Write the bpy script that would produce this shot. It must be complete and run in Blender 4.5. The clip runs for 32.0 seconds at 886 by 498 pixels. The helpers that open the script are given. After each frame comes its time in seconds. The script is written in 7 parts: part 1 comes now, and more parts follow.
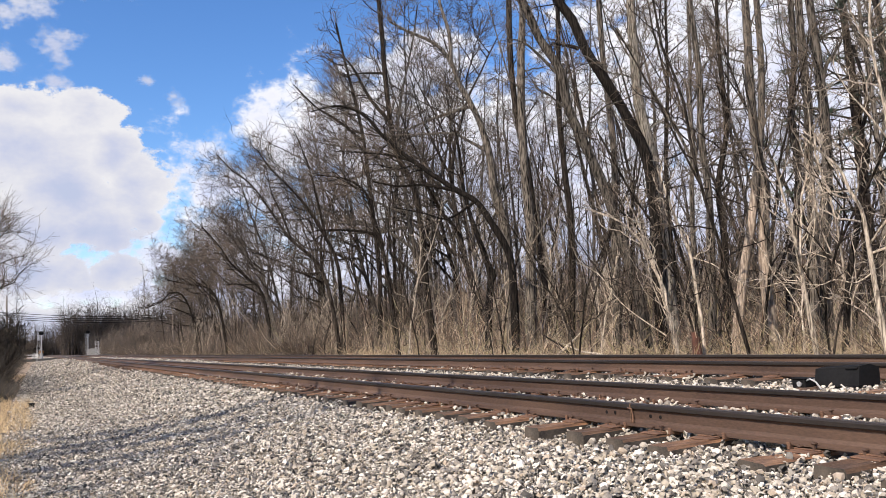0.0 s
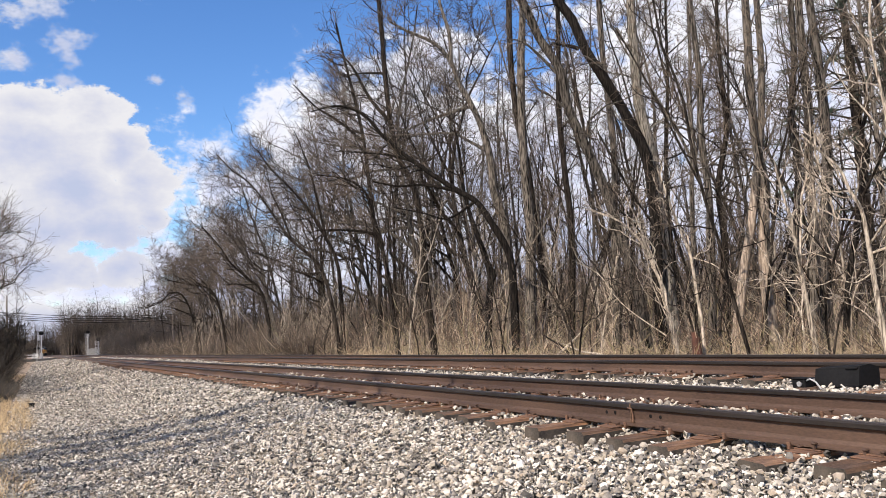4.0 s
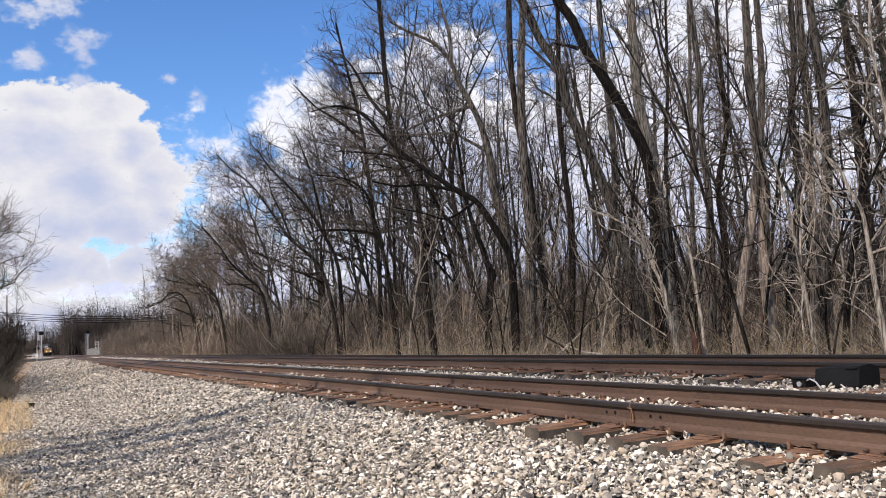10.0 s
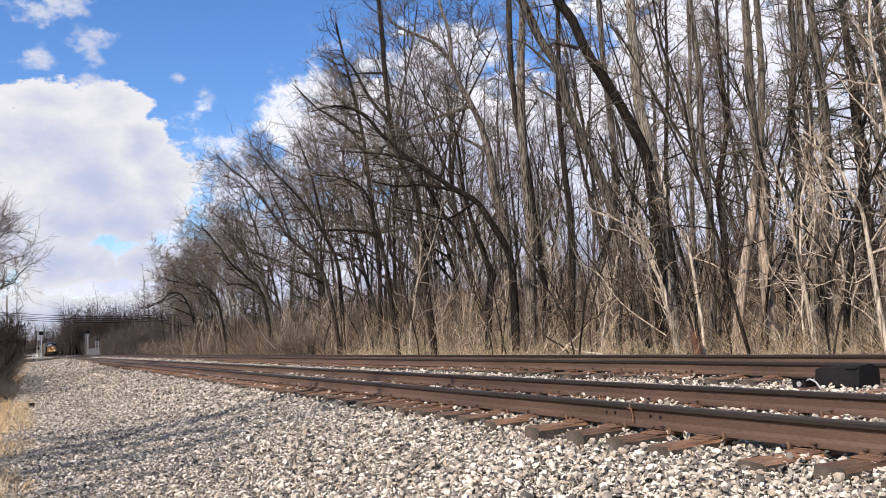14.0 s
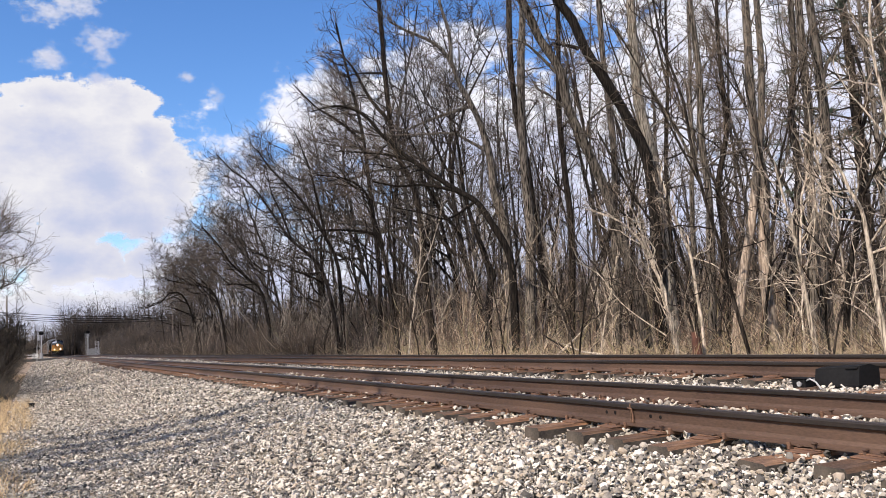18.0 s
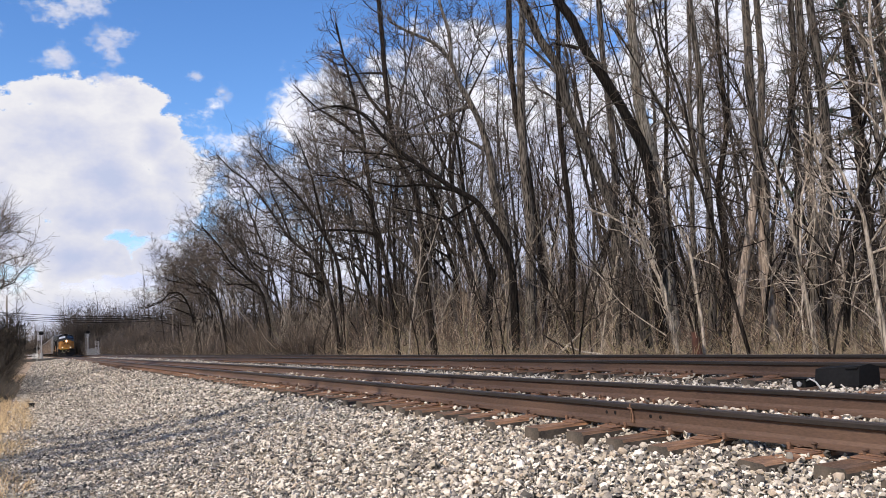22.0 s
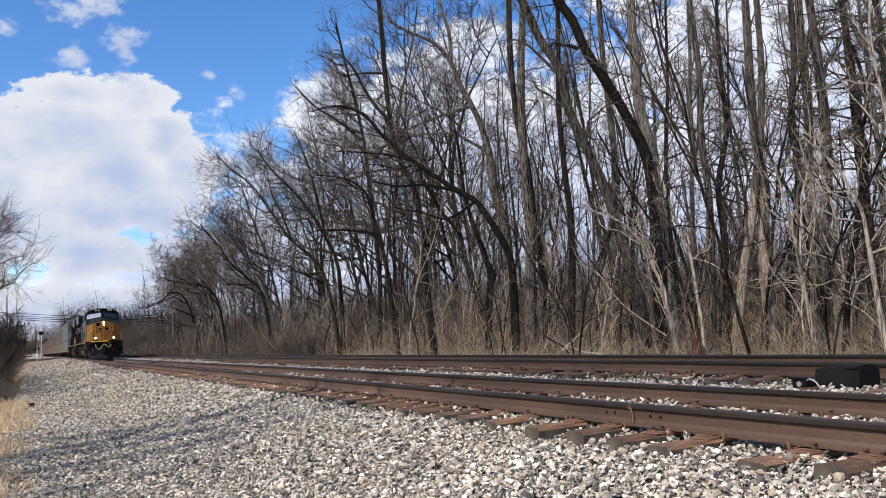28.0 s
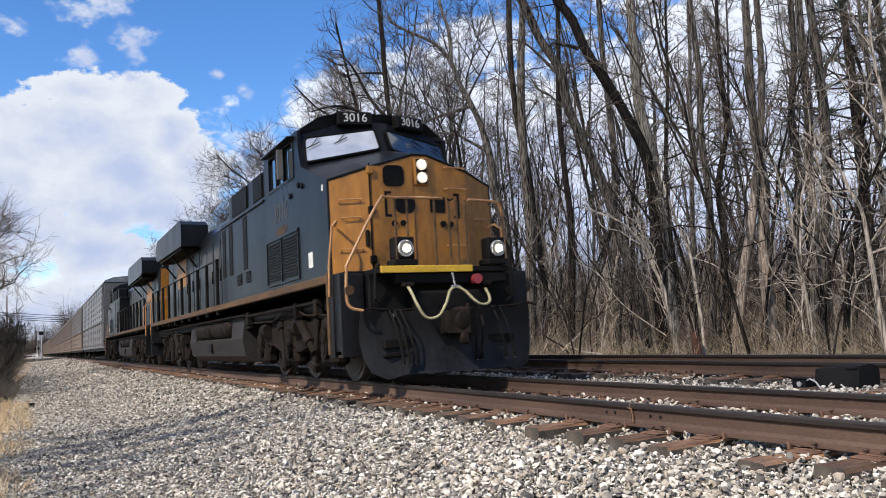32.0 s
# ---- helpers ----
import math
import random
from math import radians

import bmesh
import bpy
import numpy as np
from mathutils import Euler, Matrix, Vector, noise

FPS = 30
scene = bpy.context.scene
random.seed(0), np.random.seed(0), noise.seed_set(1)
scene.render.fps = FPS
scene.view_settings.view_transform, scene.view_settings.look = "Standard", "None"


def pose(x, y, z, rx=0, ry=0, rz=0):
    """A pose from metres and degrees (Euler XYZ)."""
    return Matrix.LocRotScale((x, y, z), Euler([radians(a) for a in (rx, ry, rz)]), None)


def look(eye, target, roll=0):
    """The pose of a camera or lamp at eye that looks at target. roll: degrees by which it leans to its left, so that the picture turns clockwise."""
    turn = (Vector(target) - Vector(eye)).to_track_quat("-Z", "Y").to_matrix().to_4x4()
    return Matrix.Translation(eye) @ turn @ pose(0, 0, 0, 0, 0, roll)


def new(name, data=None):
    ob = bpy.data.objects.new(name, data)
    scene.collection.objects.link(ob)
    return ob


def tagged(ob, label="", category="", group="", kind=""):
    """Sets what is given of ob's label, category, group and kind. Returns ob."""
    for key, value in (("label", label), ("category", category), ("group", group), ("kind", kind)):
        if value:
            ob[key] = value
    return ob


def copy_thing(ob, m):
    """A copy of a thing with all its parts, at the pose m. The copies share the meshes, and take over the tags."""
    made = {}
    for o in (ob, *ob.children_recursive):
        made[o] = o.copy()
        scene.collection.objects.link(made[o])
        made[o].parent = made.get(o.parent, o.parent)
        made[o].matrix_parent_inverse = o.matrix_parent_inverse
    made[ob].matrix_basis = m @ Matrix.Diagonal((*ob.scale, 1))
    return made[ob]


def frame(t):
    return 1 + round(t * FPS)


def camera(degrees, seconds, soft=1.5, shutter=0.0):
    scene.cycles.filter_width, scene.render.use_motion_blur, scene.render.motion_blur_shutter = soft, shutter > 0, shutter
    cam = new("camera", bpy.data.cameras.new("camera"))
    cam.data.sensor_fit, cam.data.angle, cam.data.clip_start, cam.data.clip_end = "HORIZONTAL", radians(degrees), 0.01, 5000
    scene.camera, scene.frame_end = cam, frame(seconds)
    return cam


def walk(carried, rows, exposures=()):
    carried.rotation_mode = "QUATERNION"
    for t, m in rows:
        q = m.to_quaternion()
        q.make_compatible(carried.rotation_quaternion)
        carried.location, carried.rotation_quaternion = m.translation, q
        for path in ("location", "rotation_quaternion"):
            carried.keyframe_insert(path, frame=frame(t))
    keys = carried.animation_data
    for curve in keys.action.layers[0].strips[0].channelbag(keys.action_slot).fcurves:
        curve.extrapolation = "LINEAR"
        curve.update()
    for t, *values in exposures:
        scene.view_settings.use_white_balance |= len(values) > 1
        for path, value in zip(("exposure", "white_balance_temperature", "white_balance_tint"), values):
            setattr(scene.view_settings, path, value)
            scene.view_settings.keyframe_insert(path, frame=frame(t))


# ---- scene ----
# ---------- camera ----------
cam = camera(58.23, 32.0, soft=0.7, shutter=0.1)
EYE = Vector((0.0, 0.0, 0.698))
YAW, PITCH = radians(27.187), radians(5.971)
AIM = EYE + Vector((math.sin(YAW) * math.cos(PITCH), math.cos(YAW) * math.cos(PITCH), math.sin(PITCH)))
walk(cam, [(0, look(EYE, AIM, -3.204)), (32, look(EYE, AIM, -3.204))], exposures=[(0, 0.36, 6350, 10), (4, 0.36, 6350, 10), (8, 0.37, 6350, 10), (16, 0.37, 6350, 11), (20, 0.38, 6350, 11), (24, 0.37, 6300, 9), (28, 0.31, 6050, 7), (32, 0.36, 5950, 7)])

# ---------- sky and sun ----------
SUN_TO = Vector((-0.915 * 0.74, -0.40 * 0.74, 0.67)).normalized()
world = bpy.data.worlds.new("sky")
scene.world = world
world.use_nodes = True
wn = world.node_tree.nodes
sky = wn.new("ShaderNodeTexSky")
sky.sky_type, sky.sun_disc = "NISHITA", False
sky.sun_elevation, sky.sun_rotation = math.asin(SUN_TO.z), math.atan2(SUN_TO.x, SUN_TO.y)
sky.altitude, sky.air_density, sky.dust_density, sky.ozone_density = 0, 1.0, 0.3, 3.0
vivid = wn.new("ShaderNodeHueSaturation")
vivid.inputs["Hue"].default_value, vivid.inputs["Saturation"].default_value, vivid.inputs["Value"].default_value = 0.508, 1.22, 1.58
world.node_tree.links.new(sky.outputs[0], vivid.inputs["Color"])
world.node_tree.links.new(vivid.outputs[0], wn["Background"].inputs[0])
wn["Background"].inputs[1].default_value = 0.092
sun = new("sun", bpy.data.lights.new("sun", "SUN"))
sun.data.energy, sun.data.angle, sun.data.color = 5.5, radians(0.55), (1.0, 0.865, 0.71)
sun.matrix_world = look(SUN_TO * 50, (0, 0, 0))


# ---------- materials ----------
def mat(name, build, rough=0.8, metal=0.0):
    m = bpy.data.materials.new(name)
    m.use_nodes = True
    nt = m.node_tree
    b = nt.nodes["Principled BSDF"]
    b.inputs["Roughness"].default_value, b.inputs["Metallic"].default_value = rough, metal
    build(nt, b)
    return m


def node(nt, kind, **kw):
    n = nt.nodes.new("ShaderNode" + kind)
    for k, v in kw.items():
        if k in n.inputs:
            n.inputs[k].default_value = v
    return n


def coords(nt, scale=(1, 1, 1), which="Object"):
    tc, mp = node(nt, "TexCoord"), node(nt, "Mapping")
    mp.inputs["Scale"].default_value = scale
    nt.links.new(tc.outputs[which], mp.inputs[0])
    return mp.outputs[0]


def tex(nt, vec, scale, detail=4.0, rough=0.55):
    n = node(nt, "TexNoise", Scale=scale, Detail=detail, Roughness=rough)
    nt.links.new(vec, n.inputs["Vector"])
    return n.outputs["Fac"]


def ramp(nt, fac, stops, interp="LINEAR"):
    r = node(nt, "ValToRGB")
    r.color_ramp.interpolation = interp
    els = r.color_ramp.elements
    while len(els) < len(stops):
        els.new(0.5)
    for e, (p, c) in zip(els, stops):
        e.position, e.color = p, (*c, 1) if len(c) == 3 else c
    nt.links.new(fac, r.inputs[0])
    return r.outputs[0]


def mixc(nt, fac, a, b, blend="MIX"):
    m = node(nt, "Mix")
    m.data_type, m.blend_type = "RGBA", blend
    for s, v in ((0, fac), (6, a), (7, b)):
        if isinstance(v, (int, float)):
            m.inputs[s].default_value = v
        elif isinstance(v, tuple):
            m.inputs[s].default_value = (*v, 1)
        else:
            nt.links.new(v, m.inputs[s])
    return m.outputs[2]


def bump(nt, b, height, strength, dist):
    n = node(nt, "Bump", Strength=strength, Distance=dist)
    nt.links.new(height, n.inputs["Height"])
    nt.links.new(n.outputs[0], b.inputs["Normal"])


def mottled(name, c0, c1, scale=6.0, rough=0.75, metal=0.0, fine=60.0, bump_d=0.003, spread=0.18, stretch=(1, 1, 1), shift=0.0, grain=0.35, edge=0.2):
    """Two-scale variation between two colours with fine relief; shift: brightness spread from object to object."""
    def build(nt, b):
        v = coords(nt, stretch)
        big, small = tex(nt, v, scale, 5), tex(nt, v, fine, 3)
        col = ramp(nt, big, [(0.5 - spread, c0), (0.5 + spread, c1)])
        col = mixc(nt, grain, col, ramp(nt, small, [(0.5 - edge, tuple(0.55 * a for a in c0)), (0.5 + edge, tuple(min(1, 1.25 * a) for a in c1))]))
        if shift:
            oi, hs = node(nt, "ObjectInfo"), node(nt, "HueSaturation")
            mr = node(nt, "MapRange", **{"To Min": 1 - shift, "To Max": 1 + shift})
            nt.links.new(oi.outputs["Random"], mr.inputs[0])
            nt.links.new(mr.outputs[0], hs.inputs["Value"])
            nt.links.new(col, hs.inputs["Color"])
            col = hs.outputs[0]
        nt.links.new(col, b.inputs["Base Color"])
        rr = node(nt, "MapRange", **{"To Min": max(0.05, rough - 0.12), "To Max": min(1, rough + 0.12)})
        nt.links.new(big, rr.inputs[0])
        nt.links.new(rr.outputs[0], b.inputs["Roughness"])
        if bump_d:
            bump(nt, b, small, 0.6, bump_d)
    return mat(name, build, rough, metal)


def islands(name, stops, rough=0.85, fine=40.0, bump_d=0.004, dirt=(0.3, 0.27, 0.24)):
    """Each piece of a joined mesh takes a colour of its own."""
    def build(nt, b):
        g = node(nt, "NewGeometry")
        col = ramp(nt, g.outputs["Random Per Island"], stops, "CONSTANT")
        v = coords(nt)
        small, big = tex(nt, v, fine, 4), tex(nt, v, 0.8, 3)
        col = mixc(nt, 0.5, col, ramp(nt, small, [(0.3, (0.45, 0.44, 0.43)), (0.65, (1, 1, 1))]), "MULTIPLY")
        col = mixc(nt, ramp(nt, big, [(0.5, (0, 0, 0)), (0.75, (0.25, 0.25, 0.25))]), col, dirt)
        nt.links.new(col, b.inputs["Base Color"])
        bump(nt, b, small, 0.5, bump_d)
    return mat(name, build, rough)


STONE_STOPS = [(0.0, (0.45, 0.405, 0.345)), (0.15, (0.25, 0.225, 0.195)), (0.29, (0.62, 0.565, 0.485)), (0.46, (0.16, 0.146, 0.13)), (0.58, (0.39, 0.342, 0.275)),
               (0.70, (0.08, 0.073, 0.066)), (0.79, (0.75, 0.70, 0.62)), (0.92, (0.40, 0.33, 0.255))]
M_STONE = islands("ballast_stone", STONE_STOPS)


def gravel_build(nt, b):
    v = coords(nt)
    vo = node(nt, "TexVoronoi", Scale=17.0)
    nt.links.new(v, vo.inputs["Vector"])
    sep = node(nt, "SeparateColor")
    nt.links.new(vo.outputs["Color"], sep.inputs[0])
    col = ramp(nt, sep.outputs[0], STONE_STOPS, "CONSTANT")
    # shade between the stones is put into the colour towards each cell's edge
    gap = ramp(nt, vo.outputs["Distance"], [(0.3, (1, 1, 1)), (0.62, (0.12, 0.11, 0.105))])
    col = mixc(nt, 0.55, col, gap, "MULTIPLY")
    col = mixc(nt, 1.0, col, (1.0, 0.97, 0.93), "MULTIPLY")
    col = mixc(nt, 0.35, col, ramp(nt, tex(nt, v, 0.6, 4), [(0.35, (0.5, 0.46, 0.42)), (0.65, (1, 1, 1))]), "MULTIPLY")
    nt.links.new(col, b.inputs["Base Color"])
    inv = node(nt, "Math")
    inv.operation = "SUBTRACT"
    inv.inputs[0].default_value = 1.0
    nt.links.new(vo.outputs["Distance"], inv.inputs[1])
    bump(nt, b, inv.outputs[0], 1.0, 0.04)


M_GRAVEL = mat("ballast_gravel", gravel_build, 0.9)
M_SOIL = mottled("leaf_litter_soil", (0.13, 0.094, 0.064), (0.31, 0.23, 0.15), 0.9, 0.95, fine=25, bump_d=0.02)
M_RAIL = mottled("rusted_rail_steel", (0.045, 0.0265, 0.0195), (0.130, 0.079, 0.055), 2.0, 0.65, 0.25, fine=90, bump_d=0.001, stretch=(1, 0.25, 1))
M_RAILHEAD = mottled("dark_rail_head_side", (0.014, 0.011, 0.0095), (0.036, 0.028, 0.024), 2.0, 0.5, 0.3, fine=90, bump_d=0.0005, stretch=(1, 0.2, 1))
M_RAILTOP = mottled("worn_rail_head", (0.07, 0.058, 0.055), (0.14, 0.118, 0.108), 3.0, 0.38, 0.8, fine=70, bump_d=0.0005, stretch=(1, 0.1, 1))


def tie_build(nt, b):
    """Split dark wood, grey where it weathers, with rust run out from under the plates."""
    v = coords(nt, (0.5, 6, 3))
    grain, big = tex(nt, v, 9, 6, 0.7), tex(nt, v, 1.6, 4)
    col = ramp(nt, grain, [(0.30, (0.02, 0.013, 0.009)), (0.5, (0.125, 0.071, 0.044)), (0.72, (0.29, 0.18, 0.112))])
    sep = node(nt, "SeparateXYZ")
    nt.links.new(coords(nt), sep.inputs[0])
    ab = node(nt, "Math")
    ab.operation = "ABSOLUTE"
    nt.links.new(sep.outputs[0], ab.inputs[0])
    off = node(nt, "Math")
    off.operation = "SUBTRACT"
    off.inputs[1].default_value = 0.76
    nt.links.new(ab.outputs[0], off.inputs[0])
    far_ = node(nt, "Math")
    far_.operation = "ABSOLUTE"
    nt.links.new(off.outputs[0], far_.inputs[0])
    sm = node(nt, "Math")
    sm.operation = "ADD"
    nt.links.new(far_.outputs[0], sm.inputs[0])
    nt.links.new(ramp(nt, big, [(0.3, (0.3, 0.3, 0.3)), (0.7, (0, 0, 0))]), sm.inputs[1])
    stain = ramp(nt, sm.outputs[0], [(0.25, (0.7, 0.7, 0.7)), (0.68, (0, 0, 0))])
    col = mixc(nt, stain, col, ramp(nt, grain, [(0.3, (0.055, 0.026, 0.015)), (0.7, (0.34, 0.165, 0.075))]))
    oi, hs = node(nt, "ObjectInfo"), node(nt, "HueSaturation")
    mr = node(nt, "MapRange", **{"To Min": 0.6, "To Max": 1.3})
    nt.links.new(oi.outputs["Random"], mr.inputs[0])
    nt.links.new(mr.outputs[0], hs.inputs["Value"])
    nt.links.new(col, hs.inputs["Color"])
    nt.links.new(hs.outputs[0], b.inputs["Base Color"])
    bump(nt, b, grain, 0.9, 0.012)


M_TIE = mat("weathered_tie_wood", tie_build, 0.9)
# creosoted ends; on the sides this dark tone also paints shade between ties
M_TIEDARK = mottled("creosoted_shaded_tie_sides", (0.016, 0.013, 0.011), (0.11, 0.09, 0.071), 6.0, 0.9, fine=60, bump_d=0.004)
M_RUST = mottled("rusted_plate", (0.075, 0.040, 0.027), (0.20, 0.108, 0.066), 9.0, 0.85, 0.1, fine=90, bump_d=0.002)
M_BARK = mottled("grey_brown_bark", (0.009, 0.0082, 0.0074), (0.142, 0.124, 0.106), 2.2, 0.92, fine=8, bump_d=0.05, stretch=(3, 3, 0.35), shift=0.4, grain=0.8, edge=0.1, spread=0.12)
M_BARKD = mottled("dark_bark", (0.005, 0.0042, 0.0036), (0.042, 0.034, 0.028), 2.2, 0.92, fine=8, bump_d=0.05, stretch=(3, 3, 0.35), shift=0.4, grain=0.8, edge=0.1, spread=0.12)
# near-black tone for the darkest trunks
M_BARKK = mottled("near_black_bark", (0.003, 0.0026, 0.0024), (0.020, 0.0165, 0.014), 2.2, 0.85, fine=8, bump_d=0.05, stretch=(3, 3, 0.35), grain=0.8, edge=0.1, spread=0.12)
M_BARKG = mottled("pale_grey_bark", (0.035, 0.031, 0.027), (0.26, 0.235, 0.20), 2.0, 0.9, fine=9, bump_d=0.05, stretch=(3, 3, 0.4), grain=0.7, edge=0.1, spread=0.12)
M_BARKL = mottled("pale_bark", (0.15, 0.125, 0.10), (0.47, 0.405, 0.33), 3.0, 0.85, fine=10, bump_d=0.02, stretch=(2.5, 2.5, 0.5), shift=0.2, grain=0.7, edge=0.1, spread=0.12)
M_TWIG = mottled("bare_twigs", (0.018, 0.0148, 0.0122), (0.20, 0.158, 0.122), 1.2, 0.9, fine=20, bump_d=0, shift=0.25)


for m_ in (M_BARK, M_BARKD, M_BARKK, M_BARKG, M_BARKL, M_TWIG):
    m_.node_tree.nodes["Principled BSDF"].inputs["Specular IOR Level"].default_value = 0.1


def tan_foot_build(nt, b):
    """Grey furrowed bark, turning pale tan in ragged patches down the trunk."""
    v = coords(nt, (2.5, 2.5, 0.4))
    furrow, patch = tex(nt, v, 8, 5, 0.65), tex(nt, v, 1.1, 4)
    sep = node(nt, "SeparateXYZ")
    nt.links.new(coords(nt), sep.inputs[0])
    h = node(nt, "MapRange", **{"From Min": 0.0, "From Max": 8.5, "To Min": 0.75, "To Max": -0.15})
    nt.links.new(sep.outputs[2], h.inputs[0])
    add = node(nt, "Math")
    add.operation = "ADD"
    nt.links.new(h.outputs[0], add.inputs[0])
    nt.links.new(patch, add.inputs[1])
    # share of the pale tan tone, larger towards the foot
    bare = ramp(nt, add.outputs[0], [(0.80, (0, 0, 0)), (0.88, (1, 1, 1))])
    bark = ramp(nt, furrow, [(0.4, (0.012, 0.010, 0.0085)), (0.6, (0.15, 0.125, 0.10))])
    wood = ramp(nt, furrow, [(0.4, (0.16, 0.122, 0.092)), (0.6, (0.46, 0.375, 0.295))])
    nt.links.new(mixc(nt, bare, bark, wood), b.inputs["Base Color"])
    bump(nt, b, furrow, 0.7, 0.03)


M_BARKTAN = mat("bark_paler_below", tan_foot_build, 0.9)
# darker copy of the twig brown, with shade among the trees in its colour
M_TWIGD = mottled("shade_darkened_twigs", (0.012, 0.0098, 0.0082), (0.105, 0.082, 0.066), 0.6, 0.9, fine=8, bump_d=0, shift=0.3)
M_TWIGL = mottled("pale_twigs", (0.10, 0.083, 0.067), (0.37, 0.315, 0.255), 1.2, 0.85, fine=20, bump_d=0, shift=0.2)
M_BRUSH = islands("brush_stems", [(0, (0.13, 0.10, 0.075)), (0.25, (0.045, 0.036, 0.03)), (0.5, (0.54, 0.44, 0.33)), (0.72, (0.18, 0.115, 0.08)), (0.9, (0.28, 0.25, 0.13))], 0.9, bump_d=0)
M_UNDER = islands("brown_brush_stems", [(0, (0.065, 0.049, 0.038)), (0.3, (0.026, 0.020, 0.0165)), (0.55, (0.13, 0.10, 0.077)), (0.72, (0.085, 0.057, 0.042)), (0.9, (0.22, 0.178, 0.136))], 0.9, bump_d=0)
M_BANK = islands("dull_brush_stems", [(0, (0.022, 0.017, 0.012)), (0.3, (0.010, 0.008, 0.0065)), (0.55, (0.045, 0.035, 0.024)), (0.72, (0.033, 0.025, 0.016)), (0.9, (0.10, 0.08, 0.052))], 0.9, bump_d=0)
M_GRASS = islands("dry_grass", [(0, (0.50, 0.39, 0.26)), (0.25, (0.25, 0.185, 0.12)), (0.45, (0.64, 0.52, 0.36)), (0.62, (0.13, 0.10, 0.068)), (0.78, (0.36, 0.32, 0.165))], 0.9, bump_d=0)
M_STRAW = islands("pale_straw", [(0, (0.56, 0.41, 0.23)), (0.3, (0.34, 0.235, 0.13)), (0.5, (0.66, 0.51, 0.31)), (0.8, (0.20, 0.145, 0.085))], 0.9, bump_d=0)


# ---------- mesh helpers ----------
class Shape:
    """Collects vertices and faces of one mesh; k is the material slot of what is added."""
    def __init__(self):
        self.v, self.f, self.k = [], [], []

    def add(self, verts, faces, k=0):
        n = len(self.v)
        self.v += [tuple(p) for p in verts]
        self.f += [tuple(n + i for i in f) for f in faces]
        self.k += [k] * len(faces)
        return self

    def box(self, x0, x1, y0, y1, z0, z1, b=0.0, k=0, m=None):
        """A box with chamfered edges of width b."""
        b = min(b, 0.45 * min(x1 - x0, y1 - y0, z1 - z0))
        if b <= 0:
            vs = [(x, y, z) for x in (x0, x1) for y in (y0, y1) for z in (z0, z1)]
            fs = [(0, 1, 3, 2), (4, 6, 7, 5), (0, 4, 5, 1), (2, 3, 7, 6), (0, 2, 6, 4), (1, 5, 7, 3)]
        else:
            vs, idx = [], {}
            lo, hi = (x0, y0, z0), (x1, y1, z1)
            for c in range(8):
                s = [(c >> a) & 1 for a in range(3)]
                for a in range(3):
                    p = [(hi[q] - (b if q != a else 0)) if s[q] else (lo[q] + (b if q != a else 0)) for q in range(3)]
                    idx[c, a] = len(vs)
                    vs.append(p)
            fs = []
            for a in range(3):
                u, w = (a + 1) % 3, (a + 2) % 3
                for side in (0, 1):
                    cs = [(side << a) | (i << u) | (j << w) for i, j in ((0, 0), (1, 0), (1, 1), (0, 1))]
                    fs.append([idx[c, a] for c in (cs if side else cs[::-1])])
                for i in (0, 1):
                    for j in (0, 1):
                        c0 = (i << u) | (j << w)
                        c1 = c0 | (1 << a)
                        q = [idx[c0, u], idx[c1, u], idx[c1, w], idx[c0, w]]
                        fs.append(q if i != j else q[::-1])
            for c in range(8):
                t = [idx[c, 0], idx[c, 1], idx[c, 2]]
                fs.append(t if bin(c).count("1") % 2 else t[::-1])
        if m is not None:
            vs = [m @ Vector(p) for p in vs]
        return self.add(vs, fs, k)

    def tube(self, path, radii, n=6, k=0, cap=True):
        """A round tube along a path of points."""
        path = [Vector(p) for p in path]
        if isinstance(radii, (int, float)):
            radii = [radii] * len(path)
        vs, fs = [], []
        ref = None
        for i, p in enumerate(path):
            d = (path[min(i + 1, len(path) - 1)] - path[max(i - 1, 0)]).normalized()
            if ref is None:
                ref = d.orthogonal().normalized()
            ref = (ref - d * ref.dot(d))
            ref = ref.normalized() if ref.length > 1e-6 else d.orthogonal().normalized()
            w = d.cross(ref)
            for j in range(n):
                a = 2 * math.pi * j / n
                vs.append(p + (ref * math.cos(a) + w * math.sin(a)) * radii[i])
        for i in range(len(path) - 1):
            for j in range(n):
                a, b2 = i * n + j, i * n + (j + 1) % n
                fs.append((a, b2, b2 + n, a + n))
        if cap:
            fs.append(tuple(range(n))[::-1])
            fs.append(tuple(range((len(path) - 1) * n, len(path) * n)))
        return self.add(vs, fs, k)

    def cyl(self, a, b, r, n=12, k=0, r2=None):
        return self.tube([a, b], [r, r if r2 is None else r2], n, k)

    def prism(self, poly, axis, lo, hi, k=0):
        """A polygon in the two other axes (in order x, y, z), drawn out along axis from lo to hi."""
        o = [a for a in range(3) if a != axis]
        vs = []
        for h in (lo, hi):
            for p in poly:
                q = [0, 0, 0]
                q[axis], q[o[0]], q[o[1]] = h, p[0], p[1]
                vs.append(q)
        n = len(poly)
        fs = [tuple(range(n)), tuple(range(2 * n - 1, n - 1, -1))] + [(i, n + i, n + (i + 1) % n, (i + 1) % n) for i in range(n)]
        return self.add(vs, fs, k)

    def loft(self, rings, k=0, cap=True):
        """Rings of equally many points joined one to the next."""
        n = len(rings[0])
        vs = [p for r in rings for p in r]
        fs = [(i * n + j, i * n + (j + 1) % n, (i + 1) * n + (j + 1) % n, (i + 1) * n + j) for i in range(len(rings) - 1) for j in range(n)]
